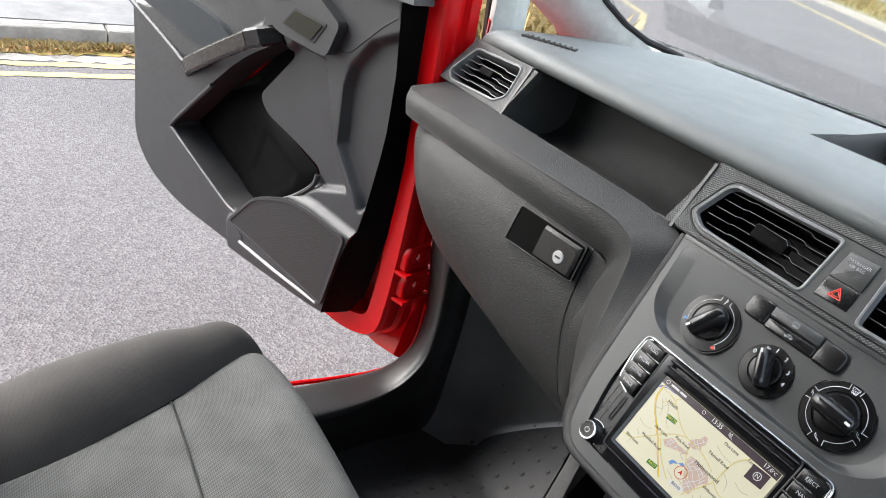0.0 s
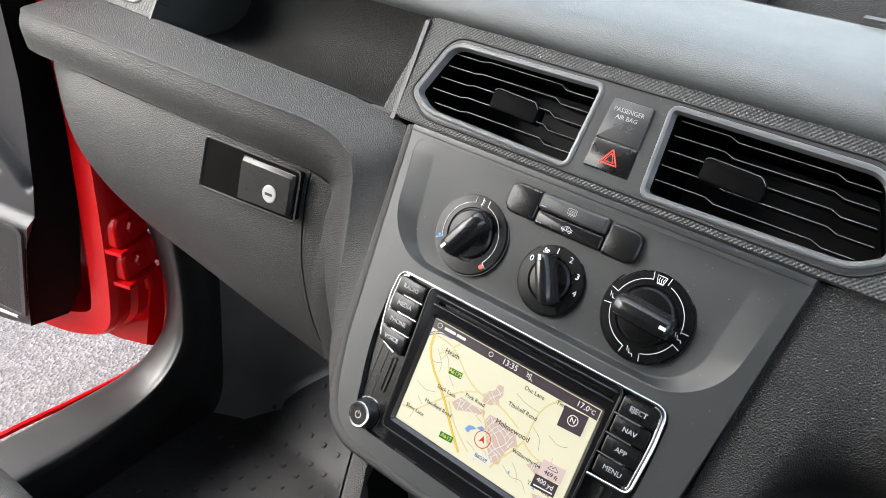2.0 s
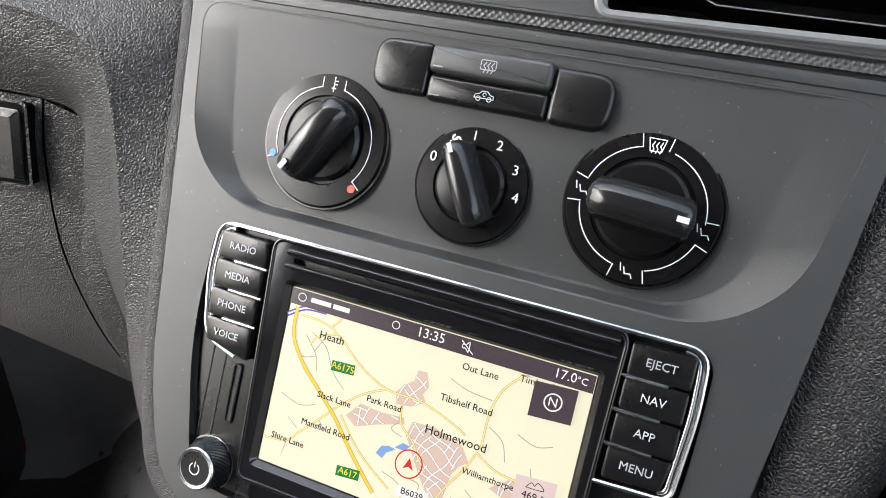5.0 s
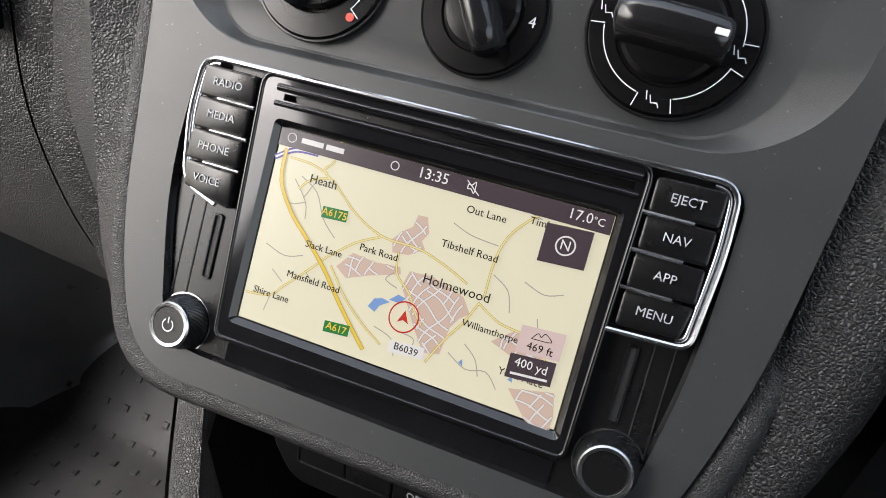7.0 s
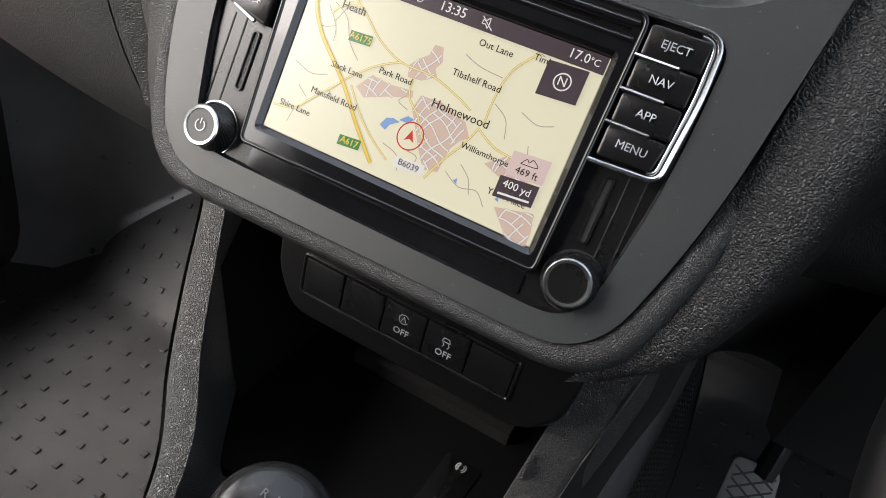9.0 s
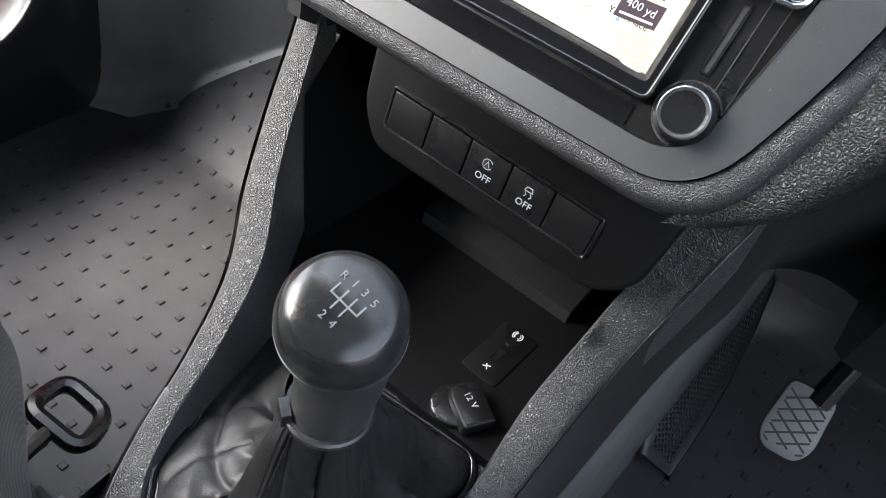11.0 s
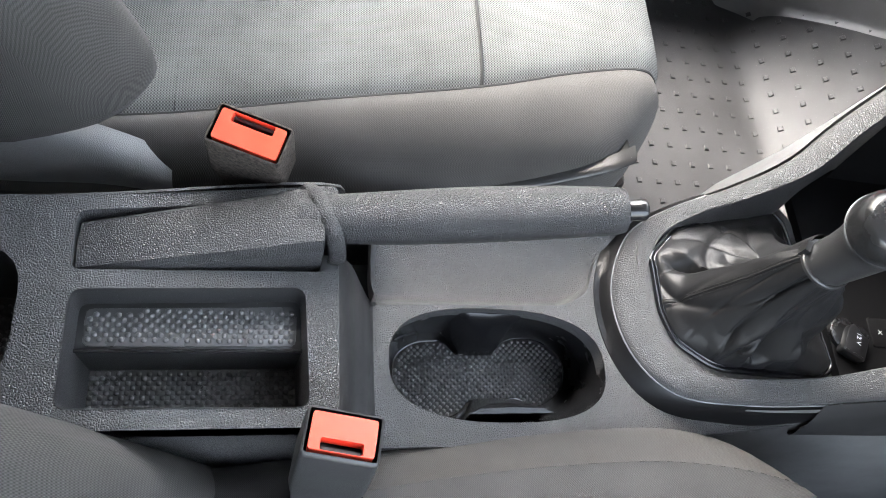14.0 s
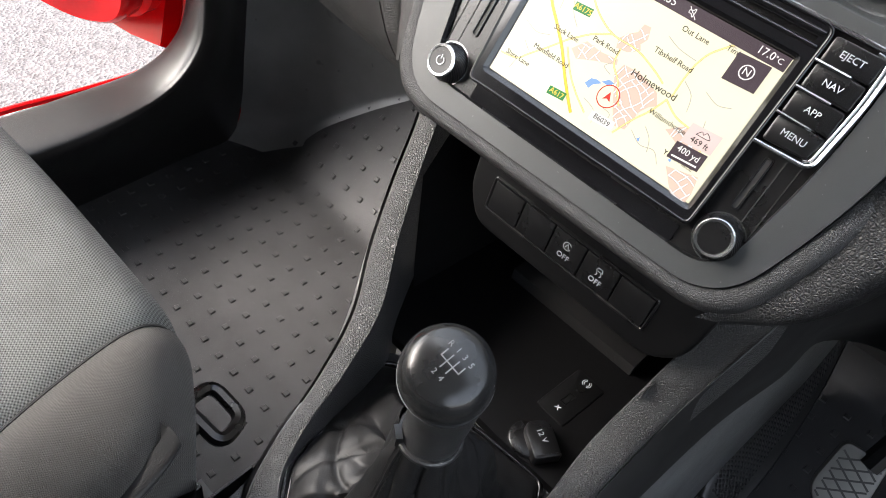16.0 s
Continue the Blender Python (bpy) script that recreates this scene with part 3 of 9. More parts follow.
# ---- centre stack ----
stack = thing("centre_stack", STACK @ Vector((0, -0.1, 0)), "satin dark grey plastic centre stack with a sunken control panel", "dashboard panel")
plate = rounded([(-0.1155, -0.1125), (0.107, -0.1095), (0.1265, -0.045), (0.147, 0.127), (-0.152, 0.127), (-0.1345, -0.060)],
                [0.03, 0.028, 0.05, 0.003, 0.003, 0.05], 8)
pan = rounded([(-0.109, 0.0315), (0.100, 0.0315), (0.127, 0.053), (0.139, 0.1215), (-0.145, 0.1215), (-0.1375, 0.056)],
              [0.020, 0.030, 0.024, 0.013, 0.013, 0.022], 8)
well = rounded([(-0.103, -0.0985), (0.0975, -0.0985), (0.107, -0.03), (0.107, 0.0245), (-0.114, 0.0245), (-0.117, -0.03)],
               [0.02, 0.02, 0.03, 0.011, 0.011, 0.03], 6)
bm = bmesh.new()
holed(bm, plate, [pan, well], -0.012, 0.0, STACK)
part("faceplate", bm, SATIN, stack, "satin dark grey face with a bevelled edge", smooth=20)
def panel_z(y):
    """Depth of the sloping control panel below the face."""
    return -0.0008 - 0.0062 * max(0.0, min(1.0, (0.118 - y) / 0.082))


pan_floor = rounded([(-0.104, 0.0365), (0.090, 0.0365), (0.108, 0.053), (0.119, 0.1205), (-0.125, 0.1205), (-0.1185, 0.055)],
                    [0.016, 0.024, 0.020, 0.012, 0.012, 0.018], 8)
bm = bmesh.new()
loft(bm, [[(x, y, -0.0002) for x, y in pan], [(x, y, panel_z(y) * 0.10) for x, y in inset(pan, 0.0008)], [(x, y, panel_z(y) * 0.94) for x, y in inset(pan_floor, -0.0012)], [(x, y, panel_z(y)) for x, y in pan_floor]], False, True, xf=STACK)
part("control_panel", bm, SATIN, stack, "satin control panel with a broad bevel", smooth=18)
# bright upper lip of the plate
bm = bmesh.new()
slab(bm, [(-0.1515, 0.1235), (0.1465, 0.1235), (0.1472, 0.1285), (-0.1525, 0.1285)], -0.012, 0.0012, 0.0016, STACK)
part("upper_lip", bm, SATIN, stack)
# grained surround that the plate sits in
outer = rounded([(-0.127, -0.1240), (0.118, -0.1205), (0.141, -0.045), (0.152, 0.127), (-0.162, 0.127), (-0.147, -0.062)],
                [0.034, 0.032, 0.05, 0.003, 0.003, 0.05], 8)
bm = bmesh.new()
def between_lines(k):
    return [(ax + (bx - ax) * k, ay + (by - ay) * k) for (ax, ay), (bx, by) in zip(outer, plate)]


def sunk(x, y):
    """The surround dips under the driver's side panel beside the upper plate."""
    return 0.007 * max(0.0, min(1.0, (x - 0.10) / 0.02)) * max(0.0, min(1.0, (y + 0.055) / 0.03))


rs = [[(x, y, -0.055) for x, y in inset(outer, -0.004)]] + [[(x, y, z - sunk(x, y)) for x, y in between_lines(k)] for k, z in ((0.0, -0.010), (0.10, -0.0055), (0.26, -0.0022), (0.48, -0.0008), (0.80, -0.0010), (0.95, -0.0020), (0.99, -0.005))]
loft(bm, rs, False, False, xf=STACK)
part("grained_surround", bm, SURROUND, stack, "black leather-grained surround", smooth=50)
bm = bmesh.new()
slab(bm, inset(outer, 0.006), -0.095, -0.030, 0, STACK)
part("backing", bm, DARKHOLE, stack)


DIALM = plain("dial_black", (0.004, 0.004, 0.0044), 0.26, 0.0, 0.3)


def rotary(x, y, r, turn, name, label, marks, texts=()):
    """A round heater control: bezel, dial plate and a bar grip."""
    k = thing(name, STACK @ Vector((x, y, -0.004)), label, "control knob", "heater controls")
    xf = on_stack(x, y, panel_z(y) - 0.0004)
    bm = bmesh.new()
    lathe(bm, [(r * 1.035, 0), (r * 1.035, 0.0010), (r * 1.02, 0.0018), (r * 0.995, 0.0018), (r * 0.985, 0.001)], 56, xf, True, False)
    part("trim_ring", bm, GLOSS2, k, "thin glossy trim ring")
    bm = bmesh.new()
    lathe(bm, [(r * 0.99, 0.0), (r * 0.988, 0.0016), (r * 0.965, 0.0030), (r * 0.66, 0.0034), (r * 0.64, 0.0024), (r * 0.60, 0.0024)], 56, xf)
    part("dial", bm, DIALM, k)
    bm = bmesh.new()
    lathe(bm, [(r * 0.60, 0.002), (r * 0.60, 0.0042), (r * 0.55, 0.0056), (r * 0.2, 0.0068)], 48, xf)
    part("hub", bm, DIALM, k)
    g = on_stack(x, y, panel_z(y) + 0.0046, turn)
    bm = bmesh.new()
    L, W = r * (0.60 if r > 0.027 else 0.645), r * 0.24
    secs = []
    for u in (-1.0, -0.97, -0.88, -0.6, -0.2, 0.2, 0.6, 0.85, 0.95, 1.0):
        w = W * (1 - 0.12 * abs(u) ** 2) * (1 if abs(u) < 0.9 else (0.86 if abs(u) < 0.96 else (0.66 if abs(u) < 0.99 else 0.3)))
        h = 0.0135 - 0.0025 * abs(u) ** 2
        if abs(u) > 0.9:
            h *= 0.94 if abs(u) < 0.96 else (0.86 if abs(u) < 0.99 else 0.7)
        cx = u * L * 1.12
        secs.append([(cx, -w * 1.25, 0), (cx, -w * 1.05, h * 0.5), (cx, -w * 0.72, h * 0.92), (cx, -w * 0.3, h), (cx, w * 0.3, h), (cx, w * 0.72, h * 0.92), (cx, w * 1.05, h * 0.5), (cx, w * 1.25, 0)])
    loft(bm, secs, xf=g)
    grip = part("grip", bm, GLOSS2, k, "glossy black bar grip", smooth=50)
    bm = bmesh.new()
    box(bm, (L * 0.78, L * 1.02), (-r * 0.035, r * 0.035), (0.0128, 0.0136), 0.0002, g)
    part("pointer", bm, WHITE, grip, "white pointer line")
    prints(marks, k, xf, WHITE, 0.00040, 0.0034, "scale_marking")
    for s, a, rr, size in texts:
        words(s, size, WHITE, k, xf @ Matrix.Translation((rr * math.cos(radians(a)), rr * math.sin(radians(a)), 0.0034)), "numeral")
    return k, xf


def seat_mark(x, y, s):
    """A small seated figure: head, back, thigh and shin."""
    return [(x - s, y + s * 0.7), (x - s * 0.6, y - s * 0.6), (x + s * 0.5, y - s * 0.45), (x + s * 0.9, y - s * 1.2)]


r1 = 0.0298
k, xf = rotary(-0.0705, 0.0695, r1, 238, "temperature_knob", "black rotary temperature knob with blue and red dots",
               [arc(r1 * 0.78, 103, 205, 20), [(r1 * 0.78 * math.cos(radians(205)), r1 * 0.78 * math.sin(radians(205))), (r1 * 0.96 * math.cos(radians(205)), r1 * 0.96 * math.sin(radians(205)))],
                arc(r1 * 0.78, 77, -40, 20), [(r1 * 0.78 * math.cos(radians(-40)), r1 * 0.78 * math.sin(radians(-40))), (r1 * 0.94 * math.cos(radians(-40)), r1 * 0.94 * math.sin(radians(-40)))],
                [(-0.0055, r1 * 0.77), (-0.0055, r1 * 0.9)], [(0.0055, r1 * 0.77), (0.0055, r1 * 0.9)],
                [(0, r1 * 0.72), (0, r1 * 0.92)], [(-0.0009, r1 * 0.76), (0.0009, r1 * 0.76)], [(0, r1 * 0.82), (0.0015, r1 * 0.82)], [(0, r1 * 0.87), (0.0015, r1 * 0.87)]])
for a, mat, nm in ((203, BLUEPRINT, "cold_dot"), (-45, REDPRINT, "hot_dot")):
    bm = bmesh.new()
    lathe(bm, [(0.0017, 0.0025), (0.0017, 0.0038)], 16, xf @ Matrix.Translation((r1 * 0.86 * math.cos(radians(a)), r1 * 0.86 * math.sin(radians(a)), 0)))
    part(nm, bm, mat, k, "printed blue dot" if nm == "cold_dot" else "printed red dot")
r2 = 0.0243
k, xf = rotary(-0.0005, 0.0642, r2, 118, "fan_speed_knob", "black rotary fan knob numbered nought to four", [],
               (("0", 155, r2 * 0.82, 0.0062), ("1", 96, r2 * 0.82, 0.0058), ("2", 63, r2 * 0.82, 0.0058), ("3", 28, r2 * 0.82, 0.0058), ("4", -4, r2 * 0.82, 0.0058)))
prints([arc(0.0010, b, b + 150, 6, r2 * 0.80 * math.cos(radians(121)) + 0.0011 * math.cos(radians(b)), r2 * 0.80 * math.sin(radians(121)) + 0.0011 * math.sin(radians(b))) for b in (20, 110, 200, 290)], k, xf, WHITE, 0.0009, 0.0036, "fan_symbol")
r3 = 0.0296
seatmk = []
for a in (-90, -8, 172):
    cx, cy = r3 * 0.80 * math.cos(radians(a)), r3 * 0.80 * math.sin(radians(a))
    seatmk += [seat_mark(cx + 0.0006, cy - 0.0004, 0.0019), [(cx - 0.0028, cy + 0.0022), (cx - 0.0022, cy - 0.0006)]]
seatmk += [arc(r3 * 0.79, 78, -2, 14)[1:], arc(r3 * 0.79, 102, 160, 14), arc(r3 * 0.79, 186, 254, 14), arc(r3 * 0.79, -74, -22, 14)]
for a in (78, 102, 162, 184, 256, -76, -22, 0):
    seatmk.append([(r3 * 0.79 * math.cos(radians(a)), r3 * 0.79 * math.sin(radians(a))), (r3 * 0.95 * math.cos(radians(a)), r3 * 0.95 * math.sin(radians(a)))])
seatmk += [[(-0.0032, r3 * 0.90), (0.0032, r3 * 0.90), (0.0021, r3 * 0.74), (-0.0021, r3 * 0.74), (-0.0032, r3 * 0.90)]]
seatmk += [[(dx, r3 * 0.72), (dx + 0.0006, r3 * 0.77), (dx - 0.0002, r3 * 0.81), (dx + 0.0005, r3 * 0.86)] for dx in (-0.0015, 0, 0.0015)]
k, xf = rotary(0.068, 0.0695, r3, -4, "air_flow_knob", "large black rotary knob with white air flow symbols", seatmk)

# switch bar over the fan knob
bar = thing("heater_switch_bar", STACK @ Vector((-0.002, 0.1055, -0.005)), "black switch bar with heated window and recirculation keys", "switch")
for x0, x1, y0, y1, rad, h, nm, lab in ((-0.0525, -0.0272, 0.0955, 0.1175, 0.0085, 0.0066, "end_cap", ""), (0.0246, 0.0490, 0.0940, 0.1160, 0.0085, 0.0066, "end_cap", ""),
                                        (-0.0268, 0.0242, 0.1058, 0.1170, 0.0026, 0.0088, "heated_window_key", "grey rocker key"), (-0.0268, 0.0242, 0.0945, 0.1054, 0.0026, 0.0064, "recirculation_key", "")):
    bm = bmesh.new()
    if nm == "end_cap":
        rr = [rad, 0.0026, 0.0026, rad] if x0 < -0.05 else [0.0026, rad, rad, 0.0026]
    else:
        rr = rad
    slab(bm, rounded(rect(x0, x1, y0, y1), rr, 5), -0.0056, h - 0.0040, 0.0022, STACK, 3)
    part(nm, bm, SATIN if nm == "heated_window_key" else BLACK, bar, lab)
hx, hy = -0.0015, 0.1112
prints([rounded(rect(hx - 0.0032, hx + 0.0032, hy - 0.0016, hy + 0.0022), 0.0008, 3) + [(hx - 0.0032, hy)]] +
       [[(hx + d, hy - 0.0027), (hx + d + 0.0006, hy - 0.0012), (hx + d - 0.0003, hy), (hx + d + 0.0006, hy + 0.0014)] for d in (-0.0016, 0, 0.0016)],
       bar, STACK, KEYPRINT, 0.00040, 0.0050, "window_symbol")
hx, hy = -0.0015, 0.0998
prints([[(hx - 0.004, hy - 0.001), (hx - 0.0036, hy + 0.0004), (hx - 0.002, hy + 0.0007), (hx - 0.001, hy + 0.0018), (hx + 0.0014, hy + 0.0018), (hx + 0.0026, hy + 0.0006), (hx + 0.004, hy + 0.0003), (hx + 0.0042, hy - 0.001), (hx - 0.004, hy - 0.001)],
        arc(0.0009, 0, 360, 10, hx - 0.0022, hy - 0.0012), arc(0.0009, 0, 360, 10, hx + 0.0024, hy - 0.0012), arc(0.0007, 0, 300, 8, hx + 0.0002, hy + 0.0005)],
       bar, STACK, KEYPRINT, 0.00036, 0.0026, "car_symbol")
bm = bmesh.new()
box(bm, (-0.0245, -0.0205), (0.1078, 0.1083), (0.0045, 0.0050), 0, STACK)
box(bm, (-0.0245, -0.0205), (0.0966, 0.0971), (0.0020, 0.0026), 0, STACK)
part("indicator", bm, GREYPRINT, bar)

# ---- vent panel above the plate ----
TEXTURED, tt, tb = nodes_of("knurled_panel", 0.42, 0.0, 0.5)
tb.inputs["Base Color"].default_value = (0.034, 0.036, 0.037, 1)
tv = coords(tt, (1, 1, 1))
tm = tt.nodes.new("ShaderNodeMapping")
tm.inputs["Rotation"].default_value = (radians(-59), 0, 0)
tt.links.new(tv, tm.inputs[0])
tm2 = tt.nodes.new("ShaderNodeMapping")
tm2.inputs["Rotation"].default_value = (0, 0, radians(45))
tt.links.new(tm.outputs[0], tm2.inputs[0])
tsep = tt.nodes.new("ShaderNodeSeparateXYZ")
tt.links.new(tm2.outputs[0], tsep.inputs[0])
sx = mathn(tt, "SINE", mathn(tt, "MULTIPLY", tsep.outputs[0], 2 * math.pi / 0.0021))
sy = mathn(tt, "SINE", mathn(tt, "MULTIPLY", tsep.outputs[1], 2 * math.pi / 0.0021))
bump(tt, tb, mathn(tt, "ADD", sx, sy), 0.5, 0.0003)
tt.links.new(mathn(tt, "MULTIPLY_ADD", noise_tex(tt, tv, 30), 0.2, 0.32), tb.inputs["Roughness"])

VC = 0.007


def vent_outline(side):
    pts = [(-0.142 - VC, 0.1925), (-0.0195 - VC, 0.1935), (-0.0225 - VC, 0.1400), (-0.144 - VC, 0.1425), (-0.1585 - VC, 0.1525)]
    if side > 0:
        pts = [(-x, y) for x, y in pts][::-1]
    return rounded([(x + VC, y) for x, y in pts], [0.010, 0.003, 0.004, 0.010, 0.004] if side < 0 else [0.004, 0.010, 0.004, 0.003, 0.010], 5)


vent_l, vent_r = vent_outline(-1), vent_outline(1)
bm = bmesh.new()
top_panel = rounded([(-0.186, 0.1302), (0.192, 0.1302), (0.176, 0.209), (-0.172, 0.209)], 0.004, 4)
holed(bm, top_panel, [vent_l, vent_r], -0.010, 0.001, STACK)
vent_panel = tagged(part("vent_panel", bm, TEXTURED, None, smooth=25), "knurled dark grey panel round the centre air vents", "dashboard panel")
bm = bmesh.new()
box(bm, (-0.18, 0.19), (0.128, 0.215), (-0.075, -0.070), 0, STACK)
part("duct_back", bm, DARKHOLE, vent_panel)
bm = bmesh.new()
slab(bm, [(-0.20, 0.1288), (0.20, 0.1288), (0.20, 0.1312), (-0.20, 0.1312)], -0.012, -0.002, 0, STACK)
part("shadow_gap", bm, DARKHOLE, vent_panel)


def centre_vent(outline, side, tab_x, nm, lab):
    c = VC + side * 0.085
    v = thing(nm, STACK @ Vector((c, 0.165, 0)), lab, "air vent", "dashboard air vents")
    bm = bmesh.new()
    rs = [[(x, y, 0.0010) for x, y in inset(outline, -0.0040)], [(x, y, 0.0024) for x, y in inset(outline, -0.0034)], [(x, y, 0.0030) for x, y in inset(outline, -0.0024)], [(x, y, 0.0027) for x, y in inset(outline, -0.0006)],
          [(x, y, 0.0012) for x, y in outline], [(x, y, -0.0035) for x, y in inset(outline, 0.0008)]]
    loft(bm, rs, False, False, xf=STACK)
    part("frame", bm, RINGM, v, "satin grey frame", smooth=22)
    bm = bmesh.new()
    loft(bm, [[(x, y, z) for x, y in inset(outline, d)] for d, z in ((0.0008, -0.0035), (0.004, -0.06))], False, False, xf=STACK)
    part("duct", bm, SHADEDBLACK, v, "duct with its shade put into black", smooth=22)
    xs = [p[0] for p in outline]
    lo, hi = min(xs), max(xs)
    for i in range(5):
        y = 0.1480 + i * 0.0098
        a, b = lo + 0.004 + (0.009 if i == 0 and side < 0 else 0.0), hi - 0.004 - (0.009 if i == 0 and side > 0 else 0.0)
        if side < 0:
            a += 0.0028 * i
        else:
            b -= 0.0028 * i
        bm = bmesh.new()
        s1 = a + (b - a) * (0.25 if side < 0 else 0.32)
        s2 = a + (b - a) * (0.78 if side < 0 else 0.80)
        d = 0.0
        path = [(a, 0.002), (s1 - 0.006, 0.002), (s1, -0.0004), (s2, -0.0004), (s2 + 0.006, -0.0028), (b, -0.0028)]
        if side < 0:
            path = [(a, 0.0005), (s1 - 0.005, 0.0005), (s1, 0.0018), (s2, 0.0018), (s2 + 0.005, -0.001), (b, -0.001)]
        secs = []
        for px, py in path:
            secs.append([(px, y + py + 0.0004, -0.0250), (px, y + py - 0.0000, -0.0045), (px, y + py + 0.0007, -0.0045), (px, y + py + 0.0012, -0.0250)])
        loft(bm, secs, xf=STACK)
        slat = part("slat", bm, SHADEDBLACK, v, smooth=30)
        bm = bmesh.new()
        loft(bm, [[(px, y + py + 0.0001, -0.0046), (px, y + py + 0.0002, -0.0040), (px, y + py + 0.0006, -0.0040), (px, y + py + 0.0007, -0.0046)] for px, py in path], xf=STACK)
        part("slat_edge", bm, RINGM, slat, "pale front edge", smooth=0)
    tab = rounded([(tab_x - 0.0190, 0.1590), (tab_x + 0.0205, 0.1575), (tab_x + 0.0205, 0.1680), (tab_x + 0.0160, 0.1725), (tab_x - 0.0160, 0.1740), (tab_x - 0.0190, 0.1725)], 0.002, 4)
    bm = bmesh.new()
    slab(bm, tab, -0.012, -0.0012, 0.0012, STACK)
    tb_ = part("slider_tab", bm, SHADEDBLACK, v, "black slider tab")
    # thin pale line that paints the highlight on the tab's edge
    bm = bmesh.new()
    n_t = len(tab)
    tube(bm, [(x, y, -0.0013) for x, y in inset(tab, 0.0005)][int(n_t * 0.42):n_t - 1], 0.00035, 6, STACK)
    part("tab_glint", bm, FAINT, tb_, "edge highlight painted in pale grey")
    return v


UN = [(-0.1455, 0.1988), (0.1455 + 2 * VC, 0.1988), (0.1655 + 2 * VC, 0.1512), (0.1475 + 2 * VC, 0.1363), (-0.1475, 0.1363), (-0.1655, 0.1512)]
UN = rounded(UN, [0.014, 0.014, 0.006, 0.012, 0.012, 0.006], 5)
bm = bmesh.new()
holed(bm, UN, [inset(vent_l, -0.0035), inset(vent_r, -0.0035)], 0.0004, 0.0014, STACK)
part("vent_surround", bm, SATIN, vent_panel, "satin grey surround of both vents", smooth=20)
bm = bmesh.new()
gl = [(x, y, 0.0012) for x, y in inset(UN, -0.0012)]
tube(bm, gl + [gl[0]], 0.0011, 6, STACK)
part("surround_groove", bm, DARKHOLE, vent_panel)
centre_vent(vent_l, -1, -0.078, "centre_vent", "black louvred air vent with a satin grey frame")
centre_vent(vent_r, 1, 0.081, "centre_vent", "black louvred air vent with a satin grey frame")
# airbag plate and hazard switch
ab = thing("airbag_indicator", STACK @ Vector((VC, 0.177, 0)), "dark satin plate lettered passenger air bag", "indicator")
bm = bmesh.new()
slab(bm, rounded([(VC - 0.0160, 0.1635), (VC + 0.0152, 0.1635), (VC + 0.0148, 0.1905), (VC - 0.0140, 0.1905)], 0.0012, 3), -0.004, 0.0030, 0.0010, STACK)
part("plate", bm, SATIN, ab)
words("PASSENGER", 0.0041, KEYPRINT, ab, on_stack(VC - 0.0002, 0.1838, 0.003))
words("AIR BAG", 0.0041, KEYPRINT, ab, on_stack(VC - 0.0002, 0.1792, 0.003))
words("OFF", 0.0040, FAINT, ab, on_stack(VC - 0.0038, 0.1735, 0.003))
prints([arc(0.0013, 0, 360, 10, VC + 0.004, 0.1748), [(VC + 0.002, 0.1715), (VC + 0.0065, 0.1715)], [(VC + 0.0075, 0.1755), (VC + 0.0025, 0.1715)]], ab, STACK, FAINT, 0.0005, 0.003, "airbag_symbol")
hz = thing("hazard_switch", STACK @ Vector((VC, 0.153, 0)), "black hazard warning switch with a red triangle", "switch")
bm = bmesh.new()
slab(bm, rounded([(VC - 0.0172, 0.1432), (VC + 0.0160, 0.1432), (VC + 0.0152, 0.1628), (VC - 0.0162, 0.1628)], 0.0015, 3), -0.004, 0.0022, 0.0012, STACK)
part("button", bm, BLACK, hz)
tri3 = [(VC - 0.0062, 0.1488), (VC + 0.0056, 0.1488), (VC - 0.0003, 0.1585)]
prints([tri3 + [tri3[0]]], hz, STACK, REDPRINT, 0.0010, 0.0024, "red_triangle")
ti = [(VC - 0.0036, 0.1503), (VC + 0.0030, 0.1503), (VC - 0.0003, 0.1560)]
prints([ti + [ti[0]]], hz, STACK, REDPRINT, 0.0005, 0.0024, "inner_triangle")

# ---- radio ----
radio = thing("car_radio", STACK @ Vector((-0.002, -0.1, 0)), "black touch screen car radio showing a cream road map", "radio")
bm = bmesh.new()
loft(bm, [[(x, y, 0.0002) for x, y in well], [(x, y, -0.004) for x, y in inset(well, 0.0012)]], False, False, xf=STACK)
slab(bm, inset(well, 0.0006), -0.030, -0.0035, 0.0, STACK)
part("fascia", bm, BLACK, radio)
glass = rounded([(-0.0775, -0.0875), (0.0735, -0.0855), (0.0755, 0.0235), (-0.0825, 0.0235)], [0.004, 0.004, 0.006, 0.006], 4)
SX0, SX1, SY0, SY1 = -0.0697, 0.0670, -0.0768, 0.0035
opening = rounded(rect(SX0 - 0.003, SX1 + 0.003, SY0 - 0.003, SY1 + 0.003), 0.003, 4)
bm = bmesh.new()
holed(bm, glass, [opening, rect(-0.071, 0.0705, 0.0138, 0.0165)], -0.004, 0.0012, STACK)
part("glossy_frame", bm, GLOSS, radio, "glossy black screen frame", smooth=20)
bm = bmesh.new()
box(bm, (-0.072, 0.072), (0.0135, 0.0168), (-0.006, -0.0045), 0, STACK)
part("disc_slot", bm, DARKHOLE, radio)
bm = bmesh.new()
loft(bm, [[(x, y, 0.0012) for x, y in opening], [(x, y, -0.0012) for x, y in rounded(rect(SX0 - 0.0006, SX1 + 0.0006, SY0 - 0.0006, SY1 + 0.0006), 0.001, 4)]], False, False, xf=STACK)
part("screen_bevel", bm, GLOSS, radio)
bm = bmesh.new()
